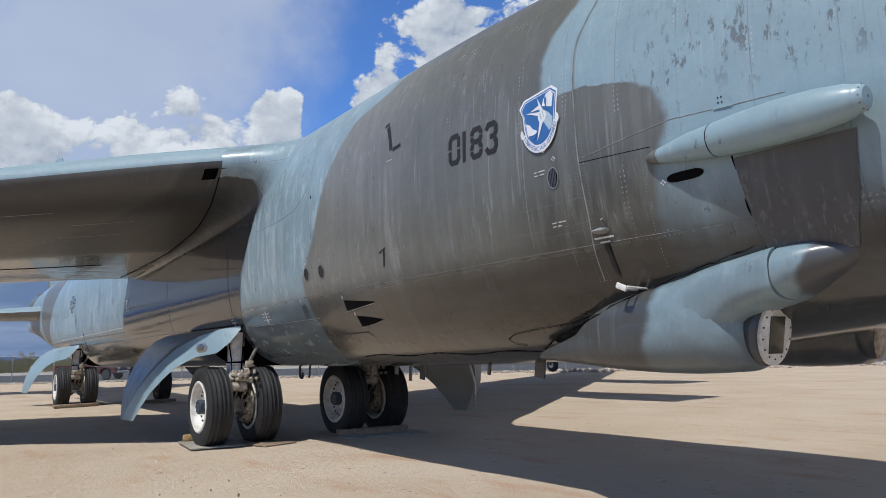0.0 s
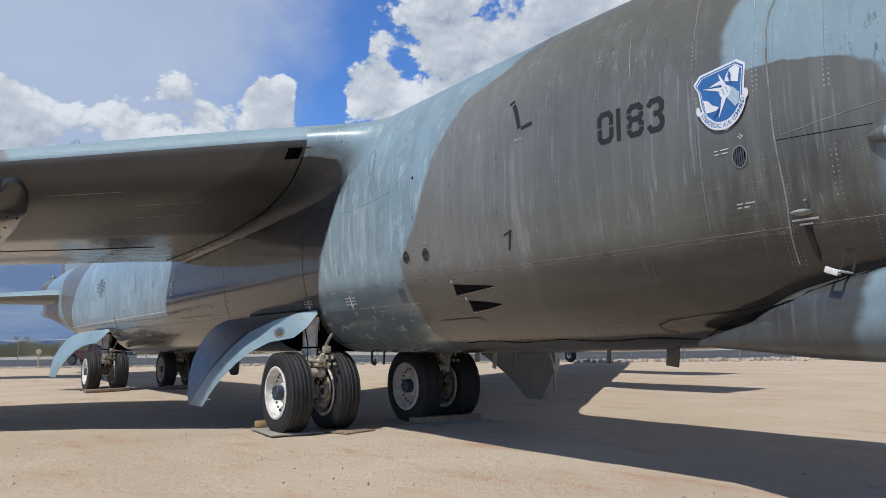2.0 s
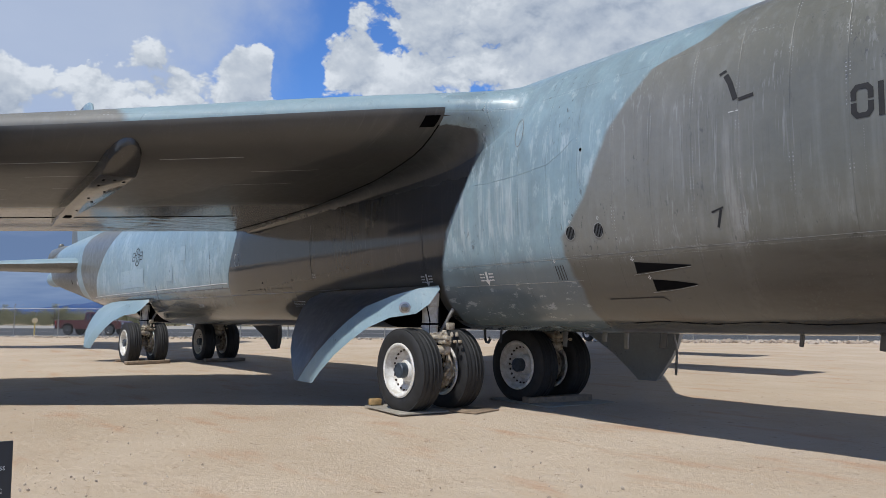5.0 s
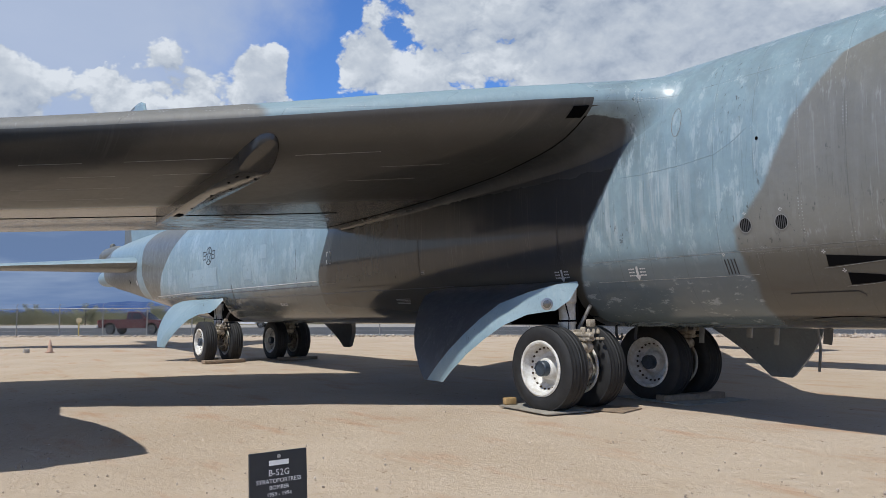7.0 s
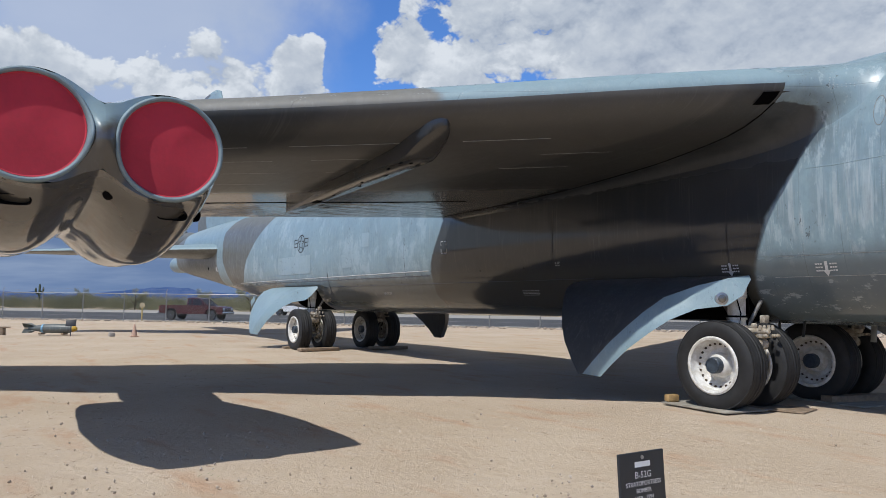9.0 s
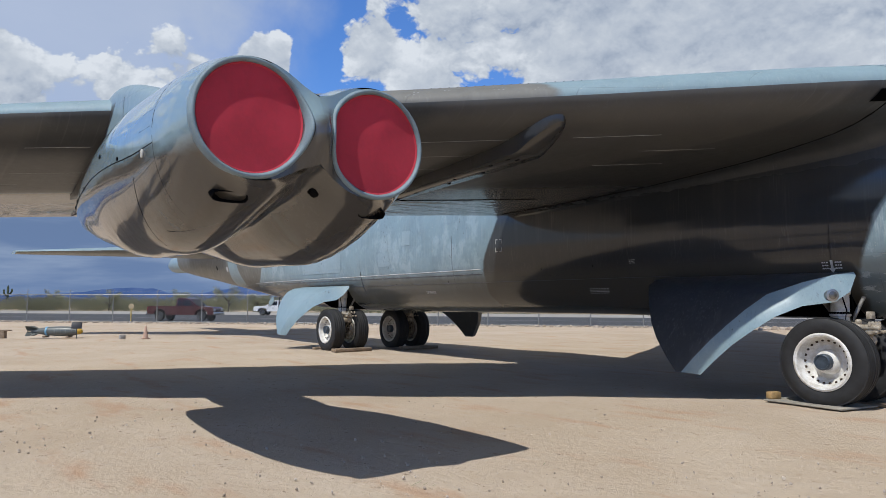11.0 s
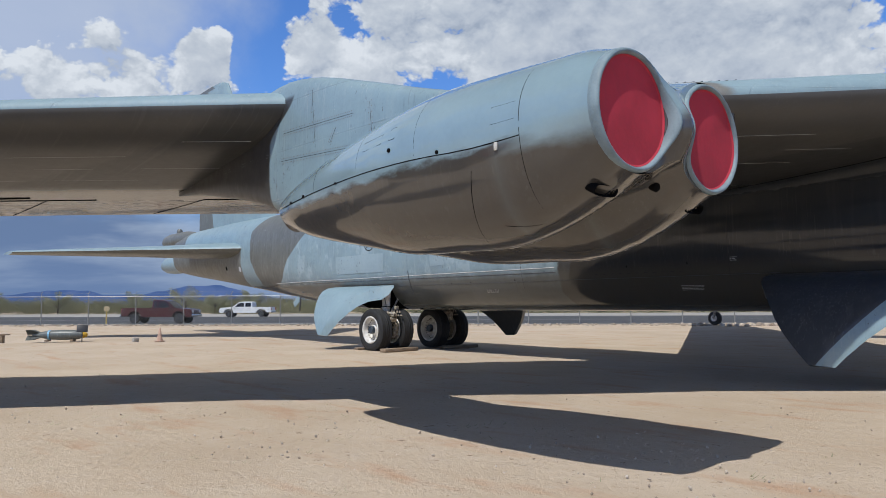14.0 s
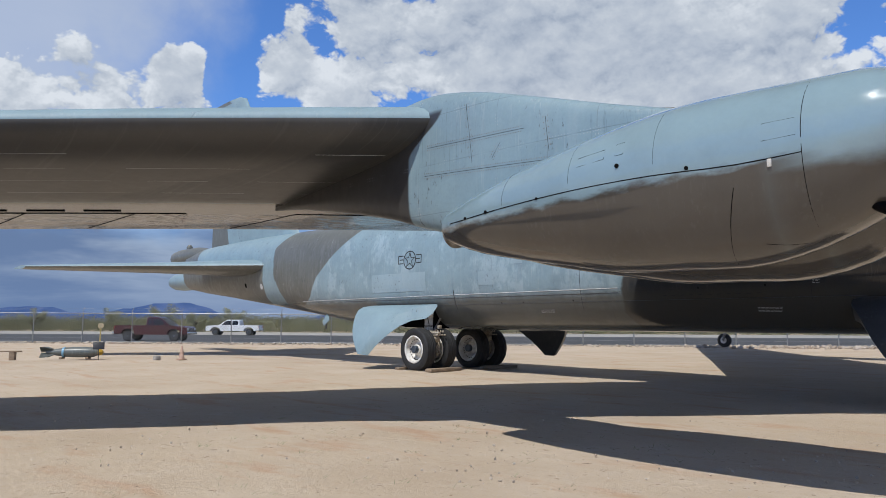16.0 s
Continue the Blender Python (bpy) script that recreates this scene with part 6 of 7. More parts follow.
def text_mesh(body, size):
    cu = bpy.data.curves.new("lettering", "FONT")
    cu.body, cu.size, cu.align_x, cu.align_y = body, size, "CENTER", "CENTER"
    cu.resolution_u = 2
    ob = new("lettering", cu)
    bpy.context.view_layer.update()
    me = bpy.data.meshes.new_from_object(ob.evaluated_get(bpy.context.evaluated_depsgraph_get()))
    bpy.data.objects.remove(ob)
    return me


word = "STRATEGIC AIR COMMAND"
bm = bmesh.new()
for i, ch in enumerate(word):
    if ch == " ":
        continue
    a = radians(204 + (336 - 204) * i / (len(word) - 1))
    me = text_mesh(ch, 0.052)
    t = bmesh.new()
    t.from_mesh(me)
    c = em([(0.217 * math.cos(a), 0.25 * math.sin(a))])[0]
    rot = a + math.pi / 2
    for v in t.verts:
        x, z = v.co.x, v.co.y
        v.co = on_skin(c[0] + x * math.cos(rot) - z * math.sin(rot), c[1] + x * math.sin(rot) + z * math.cos(rot), 0.0205)
    tm = bpy.data.meshes.new("t")
    t.to_mesh(tm)
    t.free()
    bm.from_mesh(tm)
part("motto_lettering", bm, BLUE, emblem, "small blue curved lettering", 0)

# national insignia, subdued
IN = (-16.27, 3.47)
star = []
for i in range(10):
    r = 0.25 if i % 2 == 0 else 0.10
    a = math.pi / 2 + 2 * math.pi * i / 10
    star.append((IN[0] + r * math.cos(a), IN[1] + r * math.sin(a)))
circle = ring_of(IN[0], IN[1], 0.29, 0.29, 28)
polys = stroke(star + [star[0]], 0.03) + stroke(circle + [circle[0]], 0.035)
for s in (-1, 1):
    polys += stroke([(IN[0] + s * 0.31, IN[1] + 0.15), (IN[0] + s * 0.56, IN[1] + 0.15), (IN[0] + s * 0.56, IN[1] - 0.1), (IN[0] + s * 0.31, IN[1] - 0.1)], 0.03)
    polys += stroke([(IN[0] + s * 0.31, IN[1] + 0.025), (IN[0] + s * 0.5, IN[1] + 0.025)], 0.03)
skin_plate("star_insignia", polys, STENCIL, plane, "black outlined star and bar insignia")


def rows_of_bars(x, z, w, n, rnd, pitch=0.03, h=0.01):
    out = []
    for i in range(n):
        zz, xx = z - i * pitch, x
        while xx < x + w * rnd.uniform(0.75, 1.0):
            l = rnd.uniform(0.03, 0.09)
            out.append([(xx, zz), (xx + l, zz), (xx + l, zz + h), (xx, zz + h)])
            xx += l + 0.02
    return out


rnd = random.Random(9)
for x, z in ((1.38, 2.03), (-0.1, 2.06)):
    arrow = [[(x - 0.02, z + 0.1), (x + 0.02, z + 0.1), (x + 0.02, z - 0.02), (x - 0.02, z - 0.02)], [(x - 0.055, z - 0.02), (x + 0.055, z - 0.02), (x, z - 0.1)]]
    for sx in (-0.15, 0.05):
        for i in range(3):
            for q, l in ((0.0, 0.03), (0.038, 0.022), (0.068, 0.03)):
                arrow.append([(x + sx + q, z + 0.075 - 0.045 * i), (x + sx + q + l, z + 0.075 - 0.045 * i), (x + sx + q + l, z + 0.055 - 0.045 * i), (x + sx + q, z + 0.055 - 0.045 * i)])
    skin_plate("arrow_marking", arrow, MARK, plane, "white down arrow between small bars")
for x, z, w, n in ((-5.15, 1.79, 0.55, 4), (-11.05, 1.80, 0.5, 3), (7.86, 2.92, 0.13, 2), (8.0, 2.46, 0.16, 2), (-3.95, 2.33, 0.12, 3), (5.40, 3.60, 0.12, 1)):
    skin_plate("stencil_lines", rows_of_bars(x, z, w, n, rnd), MARK, plane, "small white stencil lines")
# four-dot reference marks
for x, z in ((3.15, 2.68), (3.61, 2.68), (8.1, 3.0), (4.04, 2.15), (4.22, 1.93), (2.79, 2.2), (9.15, 2.58)):
    skin_plate("reference_mark", [ring_of(x + dx, z + dz, 0.008, 0.008, 8) for dx, dz in ((0, 0.015), (0, -0.015), (0.015, 0), (-0.015, 0))], MARK, plane)
# square of corner ticks
for sx in (-1, 1):
    for sz in (-1, 1):
        skin_plate("corner_tick", stroke([(-7.75 + sx * 0.11, 2.85 + sz * 0.04), (-7.75 + sx * 0.11, 2.85 + sz * 0.14), (-7.75 + sx * 0.03, 2.85 + sz * 0.14)], 0.02), MARK, plane)
# louvred vents
for x, z, rx, rz in ((3.15, 2.535, 0.072, 0.085), (3.61, 2.53, 0.072, 0.085), (8.08, 2.84, 0.055, 0.082)):
    vent = skin_plate("louvred_vent", [ring_of(x, z, rx, rz, 24)], BLACK, plane, "dark oval louvred vent", 0.004)
    for k in range(-2, 3):
        h = rz * math.sqrt(max(0.05, 1 - (k / 3.0) ** 2)) * 0.95
        skin_plate("slat", [[(x + k * rx / 3 - 0.006, z - h), (x + k * rx / 3 + 0.006, z - h), (x + k * rx / 3 + 0.006, z + h), (x + k * rx / 3 - 0.006, z + h)]], DARK_PAINT, vent, "", 0.010)
    ring = ring_of(x, z, rx + 0.006, rz + 0.006, 24)
    skin_plate("vent_rim", stroke(ring + [ring[0]], 0.01), GALV, vent, "", 0.007)
# flush scoops, black shapes on the skin for their shaded recess
for xa, xb, z in ((4.06, 4.80, 2.04), (4.25, 4.81, 1.83)):
    sc = skin_plate("flush_scoop", [[(xa, z + 0.075), (xa + 0.3, z + 0.045), (xb, z + 0.005), (xb, z - 0.005), (xa + 0.3, z - 0.04), (xa, z - 0.06)]], BLACK, plane, "black tapering flush scoop", 0.004)
    skin_plate("scoop_edge", stroke([(xa - 0.05, z - 0.075), (xa + 0.12, z - 0.066), (xa + 0.32, z - 0.046), (xb, z - 0.012)], 0.006), JOINT, sc, "", 0.008)
# slots and louvres
skin_plate("air_slot", [[(9.335 + 0.15 * math.copysign(abs(math.cos(a)) ** 0.5, math.cos(a)), 2.595 + 0.034 * math.sin(a)) for a in (2 * math.pi * k / 24 for k in range(24))]], BLACK, plane, "black oval air slot", 0.004)
for k in range(4):
    skin_plate("louvre", [[(2.80 + 0.045 * k, 1.95), (2.815 + 0.045 * k, 1.95), (2.795 + 0.045 * k, 2.14), (2.78 + 0.045 * k, 2.14)]], STENCIL, plane)
# cast shadow of the upper step, laid on the skin as black strokes
skin_plate("step_shape", stroke([(5.28, 4.05), (5.36, 4.08)], 0.035) + stroke([(5.355, 4.03), (5.41, 3.93), (5.48, 3.73)], 0.06) + stroke([(5.515, 3.72), (5.68, 3.74)], 0.04), STENCIL, plane, "black angled shape painted as step shadow")
skin_plate("step_shape", stroke([(5.16, 2.575), (5.30, 2.615)], 0.02) + stroke([(5.27, 2.595), (5.22, 2.41)], 0.03), STENCIL, plane, "small black angled shape at a step")
# dark nose panel; the antenna's shade is painted in with it
skin_plate("nose_panel", [[(9.71, 2.63), (10.48, 2.64), (10.43, 2.3), (10.32, 1.98), (10.0, 1.98), (9.78, 2.0)]], DARK_PAINT, plane, "dark panel below the cheek antenna", 0.008, 3)
# seams: narrow raised strips along the skin
for pts, r, mat in (
    ([(7.0 + 0.18 * (3.9 - z) / 1.7, z) for z in np.linspace(4.6, 2.3, 20)], 0.004, DRAB_PAINT),
    ([(8.42, 2.93), (8.6, 2.95), (8.89, 2.985), (9.1, 3.0), (9.26, 3.015), (9.5, 3.0), (9.69, 2.985), (10.1, 2.965)], 0.004, JOINT),
    ([(7.72, z) for z in np.linspace(2.3, 3.2, 12)], 0.002, JOINT),
    ([(8.39, 2.90), (8.75, 2.88), (9.08, 2.86)], 0.003, BLACK),
    ([(x, 2.235) for x in np.linspace(3.25, 9.2, 30)], 0.002, JOINT),
    ([(x, 1.93) for x in np.linspace(0.6, 3.2, 14)], 0.003, JOINT),
    ([(x, 2.22) for x in np.linspace(0.6, 3.2, 14)], 0.003, JOINT),
    ([(x, 2.29 + 0.003 * (x + 16)) for x in np.linspace(-23.0, -8.5, 40)], 0.014, MARK),
    ([(x, 2.20) for x in np.linspace(-20.0, -8.5, 30)], 0.012, DARK_PAINT),
    ([(x, 2.0) for x in np.linspace(-15.0, -3.0, 30)], 0.008, DARK_PAINT),
    ([(-14.29, z) for z in np.linspace(2.45, 1.75, 8)], 0.018, DARK_PAINT),
    ([(3.22, 3.75), (3.05, 3.62), (2.78, 3.49), (2.2, 3.43), (1.6, 3.41), (1.22, 3.42)], 0.005, LIGHT_PAINT),
    ([(2.76, z) for z in np.linspace(4.5, 2.3, 16)], 0.005, LIGHT_PAINT),
    ([(1.75, z) for z in np.linspace(3.4, 2.2, 10)], 0.005, LIGHT_PAINT),
    ([(9.70, 2.65), (9.735, 2.3), (9.77, 2.0)], 0.008, BLACK),
):
    b = bmesh.new()
    tube(b, [on_skin(x, z, -r * 0.4) for x, z in pts], r, 6)
    part("skin_seam", b, mat, plane)
JOINT_LINE = [(1.9, 8.37), (2.22, 8.38), (2.43, 8.40), (2.67, 8.39), (2.93, 8.37), (3.31, 8.36), (3.72, 8.35), (3.95, 8.37), (4.1, 8.44), (4.3, 8.54)]


def joint_x(z):
    return interp(JOINT_LINE, z)[0]


zs = np.linspace(4.28, 1.95, 24)
joint = skin_plate("joint_strip", [[(joint_x(u), u), (joint_x(u) + 0.014, u), (joint_x(v) + 0.014, v), (joint_x(v), v)] for u, v in zip(zs, zs[1:])], JOINT, plane, "worn pale joint strip round the nose")
for dx in (-0.016, 0.03, 0.06):
    row_ = skin_plate("rivet_row", [ring_of(joint_x(z) + dx, z, 0.004, 0.004, 6) for z in np.arange(1.95, 4.25, 0.03)], JOINT, joint)
    row_["kind"] = "stuff"
# rivet rows down the drab side
for x0, z0, z1 in ((6.955, 2.0, 4.2), (6.985, 2.0, 4.2), (5.5, 2.3, 4.2), (4.25, 2.2, 3.9), (7.52, 2.3, 3.0), (8.16, 2.0, 3.0), (9.22, 2.9, 3.5), (9.25, 2.9, 3.5), (9.0, 2.0, 2.8), (3.25, 2.0, 2.5), (7.6, 2.3, 3.1), (7.86, 2.3, 2.8), (6.72, 2.3, 3.2), (8.2, 2.3, 2.75), (8.33, 1.95, 2.7), (7.05, 1.9, 2.3), (5.95, 2.28, 2.6), (4.6, 2.28, 2.55)):
    row_ = skin_plate("rivet_row", [ring_of(x0, z, 0.0038, 0.0038, 6) for z in np.arange(z0, z1, 0.026)], JOINT, plane)
    row_["kind"] = "stuff"
for z0, xa, xb in ((2.36, 7.0, 8.35), (2.20, 5.4, 8.35), (2.18, 3.3, 5.4), (2.62, 7.55, 8.4), (2.42, 6.8, 8.4)):
    row_ = skin_plate("rivet_row", [ring_of(x, z0, 0.0038, 0.0038, 6) for x in np.arange(xa, xb, 0.026)], JOINT, plane)
    row_["kind"] = "stuff"
REPAINT = grey_paint("repainted_blue_grey", (0.30, 0.40, 0.45), 0.45, 0.25)
for x0, x1, z0, z1 in ((-18.25, -15.5, 2.46, 3.06), (-13.2, -12.6, 2.55, 2.95), (-11.9, -11.5, 3.1, 3.5)):
    skin_plate("repaint_patch", [[(x0 + (x1 - x0) * i / 6, z0 + (z1 - z0) * j / 5), (x0 + (x1 - x0) * (i + 1) / 6, z0 + (z1 - z0) * j / 5), (x0 + (x1 - x0) * (i + 1) / 6, z0 + (z1 - z0) * (j + 1) / 5), (x0 + (x1 - x0) * i / 6, z0 + (z1 - z0) * (j + 1) / 5)] for i in range(6) for j in range(5)], REPAINT, plane, "paler repainted rectangle", 0.009)
# bracket on the stringer, belly hatch, slots and joints on the dark section
plate = skin_plate("bracket_plate", [[(9.61, 2.985), (9.675, 3.08), (9.70, 3.08), (9.76, 2.975)]], LIGHT_PAINT, plane, "small riveted bracket plate", 0.008)
skin_plate("bracket_hole", [ring_of(9.67 + dx, 3.035 + dz, 0.007, 0.007, 8) for dx, dz in ((-0.012, 0.02), (0.012, 0.02), (-0.012, -0.015), (0.014, -0.015))], STENCIL, plate, "", 0.011)
skin_plate("hatch_outline", stroke([(3.38, 1.42), (3.52, 1.69), (4.3, 1.70), (4.36, 1.66), (4.36, 1.42)], 0.012), STENCIL, plane, "dark outline of a belly hatch", 0.004)
slots = skin_plate("slot_row", [[(x, 2.09), (x + 0.09, 2.09), (x + 0.09, 2.108), (x, 2.108)] for x in np.arange(-7.3, -5.0, 0.22)], STENCIL, plane, "row of small dark slots")
for xj, za, zb in ((-3.97, 3.35, 1.95), (-0.08, 3.3, 2.05), (-9.6, 3.2, 1.8)):
    skin_plate("panel_joint", stroke([(xj + 0.05 * (z - 2.6), z) for z in np.linspace(za, zb, 12)], 0.012), STENCIL, plane, "", 0.003)
for xj, zj in ((-4.9, 2.26), (-6.4, 2.25), (-11.6, 2.02), (-12.4, 2.02), (-9.9, 2.04)):
    skin_plate("drain_hole", [ring_of(xj, zj, 0.02, 0.025, 10)], BLACK, plane)
# sealant along the top of the chin fairing, and a loose cable on the belly
rr = random.Random(31)
b = bmesh.new()
SEAL = [(7.38, -0.93, 1.43), (7.62, -0.97, 1.55), (7.95, -1.06, 1.61), (8.27, -1.21, 1.67), (8.56, -1.21, 1.78), (8.87, -1.18, 1.86), (9.11, -1.15, 1.93), (9.45, -1.17, 2.0), (9.74, -1.18, 2.06)]
line = [Vector(p).lerp(Vector(q), u) for p, q in zip(SEAL, SEAL[1:]) for u in (0.0, 0.2, 0.4, 0.6, 0.8)]
tube(b, [p + Vector((0, 0, rr.uniform(-0.008, 0.008))) for p in line], [rr.uniform(0.003, 0.014) * (1.0 if p.x < 8.3 else 0.4) for p in line], 8)
part("sealant", b, BLACK, plane, "ragged black sealant along the chin fairing")
b = bmesh.new()
tube(b, [on_skin(x, z, 0.012) for x, z in ((6.95, 1.46), (6.82, 1.48), (6.80, 1.53), (6.95, 1.57), (7.3, 1.605), (7.76, 1.635), (8.0, 1.68))], 0.003, 6)
part("cable", b, BLACK, plane, "thin loose black cable")
# flaked belly skin: ragged dark lap along the underside ahead of the wheels
b = bmesh.new()
lap = [on_skin(x, 1.40 + 0.012 * math.sin(5 * x), 0.004) for x in np.linspace(3.6, 7.3, 60)]
tube(b, lap, [rr.uniform(0.002, 0.009) for _ in lap], 6)
part("belly_lap", b, BLACK, plane, "ragged dark skin lap along the belly")
ring = ring_of(2.175, 4.045, 0.075, 0.2, 28)
skin_plate("hatch_outline", stroke(ring + [ring[0]], 0.009), JOINT, plane, "pale outline of an oblong hatch")
skin_plate("skin_hole", [ring_of(3.36, 3.58, 0.02, 0.025, 12)], BLACK, plane)
# probe and small mast on the near side
b = bmesh.new()
for x in (8.63, 8.72):
    tube(b, [on_skin(x, 1.86, -0.05), on_skin(x + 0.02, 1.86, 0.1), on_skin(x + 0.03, 1.865, 0.25)], 0.010, 8)
box(b, on_skin(8.70, 1.868, 0.25), (0.10, 0.025, 0.045), pose(0, 0, 0, 0, 24, 0), 0.008)
part("air_probe", b, WHITE, plane, "small white air probe on two struts")
b = bmesh.new()
rings = []
for u in np.linspace(0, 1, 8):
    h = 0.055 * math.sin(math.pi * (0.12 + 0.8 * u)) ** 0.7
    rings.append([on_skin(8.44 + 0.14 * u, 2.33, 0) + Vector((0, -0.055 * math.cos(a), h * 0.5 * math.sin(a))) for a in (2 * math.pi * k / 12 for k in range(12))])
loft(b, rings)
tube(b, [on_skin(8.55, 2.36, 0), on_skin(8.56, 2.41, 0.04)], 0.012, 8)
part("vent_mast", b, JOINT, plane, "small white vent mast")
skin_plate("mast_plate", [[(8.42, 2.268), (8.62, 2.268), (8.62, 2.283), (8.42, 2.283)], [(8.47, 2.235), (8.57, 2.235), (8.57, 2.247), (8.47, 2.247)]], MARK, plane, "", 0.011)
skin_plate("drain_streak", [[(8.50, 2.23), (8.545, 2.23), (8.555, 2.02), (8.54, 1.95), (8.515, 2.05)]], STENCIL, plane, "black streak below the mast", 0.012)
# antennas below the belly
for x, y, w, h, mat in ((5.4, 0.0, 0.05, 0.16, DARK_PAINT), (6.3, 0.0, 0.16, 0.2, DARK_PAINT), (0.36, 0.0, 0.04, 0.24, DARK_PAINT), (-22.4, -0.25, 0.08, 0.55, DARK_PAINT), (3.2, 0.5, 0.12, 0.25, DARK_PAINT)):
    zb = interp(FUS, x)[0]
    b = bmesh.new()
    box(b, (x, y, zb - h / 2 + 0.08), (w, 0.03, h + 0.1), pose(0, 0, 0, 0, 8, 0), 0.01)
    part("blade_antenna", b, mat, plane, "small dark blade antenna")
for x, y, w, h in ((0.97, 0.9, 0.09, 0.3), (1.81, 0.9, 0.1, 0.2), (2.24, 0.9, 0.08, 0.3)):
    b = bmesh.new()
    box(b, (x, y, 1.28 - h / 2), (w, 0.02, h), pose(0, 0, 0, 0, 4, 0), 0.004)
    part("drain_tab", b, GALV, plane, "small pale tab hanging below the belly")
b = bmesh.new()
tube(b, [(2.28, 2.0, 1.5), (2.25, 2.2, 0.9), (2.19, 2.24, 0.52)], 0.022, 10)
part("door_strut", b, STEEL, plane, "polished steel door strut")
b = bmesh.new()
tube(b, [(-0.05, 0, 1.27), (-0.05, 0, 1.12), (-0.02, 0, 1.05), (0.04, 0, 1.04), (0.08, 0, 1.09), (0.06, 0, 1.13)], 0.025, 8)
part("tow_hook", b, DARK_PAINT, plane, "curved dark tow hook")
b = bmesh.new()
tube(b, [(-21.5, -0.85, 1.75), (-21.35, -1.05, 1.6)], 0.025, 8)
box(b, (-21.2, -1.1, 1.53), (0.42, 0.03, 0.22), pose(0, 0, 0, 0, -30, 0), 0.01)
part("tail_bumper_blade", b, LIGHT_PAINT, plane, "pale blade below the rear fuselage")
b = bmesh.new()
box(b, (5.6, -0.2, 5.13), (1.6, 0.3, 0.06), None, 0.02)
part("dorsal_strip", b, DARK_PAINT, plane, "dark strip along the spine")
for x, z, r in ((-27.6, 3.05, 0.1), (-26.1, 2.95, 0.12)):
    skin_plate("tail_port", [ring_of(x, z, r, r, 16)], BLACK if x < -27 else MARK, plane)

# tip gear on the far wing and its tank
for s in (1, -1):
    b = bmesh.new()
    lathe(b, [(0.12, -0.1), (0.3, -0.12), (0.38, -0.07), (0.39, 0.0), (0.38, 0.07), (0.3, 0.12), (0.12, 0.1)], (-17.6, s * -23.1, 0.62), "y", 30)
    tw = part("tip_wheel", b, RUBBER, plane, "small outrigger wheel below the wing tip")
    b = bmesh.new()
    lathe(b, [(0.17, -0.11), (0.18, -0.125), (0.02, -0.125)], (-17.6, s * -23.1, 0.62), "y", 20)
    part("rim", b, WHITE, tw)
    b = bmesh.new()
    tube(b, [(-17.6, s * -22.9, 0.62), (-17.4, s * -22.9, 1.2), (-17.3, s * -22.9, 2.9)], 0.07, 10)
    part("tip_leg", b, GREASY, tw)

# ---- things on the ground ----
def build_sign():
    sg = thing("information_sign", "dark slanted sign panel with white lettering, standing on the dirt", "sign", (3.63, -7.76, 0), 0)
    b = bmesh.new()
    tilt = Matrix.Translation((0.12, 0, 0.62)) @ pose(0, 0, 0, 0, -4, 0)
    box(b, (0, 0, -0.28), (0.02, 0.38, 0.56), None, 0.004)
    placed(b, tilt)
    part("panel", b, plain("sign_black", (0.022, 0.026, 0.032), 0.4, 0, 0.2, 3, 0), sg, "black sign panel", 0)
    b = bmesh.new()
    tube(b, [(0.1, 0, 0.0), (0.1, 0, 0.35)], 0.03, 10)
    box(b, (0.1, 0, 0.01), (0.25, 0.25, 0.02), None, 0.004)
    part("post", b, DARK_PAINT, sg)
    for body, size, y in (("", 0.05, -0.068), ("B-52G", 0.054, -0.128), ("STRATOFORTRESS", 0.036, -0.176), ("BOMBER", 0.034, -0.215), ("1959 - 1994", 0.034, -0.256), ("ON LOAN FROM THE NATIONAL", 0.018, -0.305), ("MUSEUM OF THE UNITED STATES", 0.018, -0.330), ("AIR FORCE", 0.018, -0.355)):
        t = bmesh.new()
        if body:
            t.from_mesh(text_mesh(body, size))
            for v in t.verts:
                v.co = Vector((0.0125, v.co.x, v.co.y + y))
            nm = "lettering"
        else:
            box(t, (0.0115, 0, y), (0.002, 0.13, 0.03))
            nm = "maker_bar"
        placed(t, tilt)
        part(nm, t, EMWHITE, sg, "", 0)
    b = bmesh.new()
    lathe(b, [(0.012, 0.009), (0.012, 0.014), (0.008, 0.014)], (0, 0, -0.03), "x", 12)
    placed(b, tilt)
    part("screw", b, STEEL, sg)


build_sign()


def slab(name, c, size, turn, mat, label, category, bev=0.006):
    b = bmesh.new()
    box(b, (0, 0, size[2] / 2), size, None, bev)
    for v in b.verts:
        v.co.z += 0.006 * noise.noise(v.co * 3 + Vector(c))
    o = part(name, b, mat, None, "", 30)
    o.matrix_world = pose(*c, 0, 0, turn)
    return tagged(o, label, category)


slab("plywood_board", (-0.2, -1.55, 0.0), (1.25, 0.86, 0.025), -7, PLY, "weathered plywood board under the front tyre", "board")
slab("plywood_board", (0.25, -0.85, 0.0), (1.2, 0.6, 0.02), 12, WOOD, "weathered plywood board beside the front tyre", "board")
slab("wheel_chock", (-0.80, -1.74, 0.025), (0.12, 0.2, 0.11), -14, OCHRE, "small ochre wooden chock behind the front tyre", "chock", 0.02)
slab("timber_plank", (0.55, 1.15, 0.0), (0.22, 1.3, 0.12), -14, WOOD, "weathered timber plank before the far tyres", "plank", 0.015)
slab("plywood_board", (0.3, 1.25, 0.0), (1.6, 1.5, 0.02), -6, PLY, "weathered plywood board under the far tyres", "board")
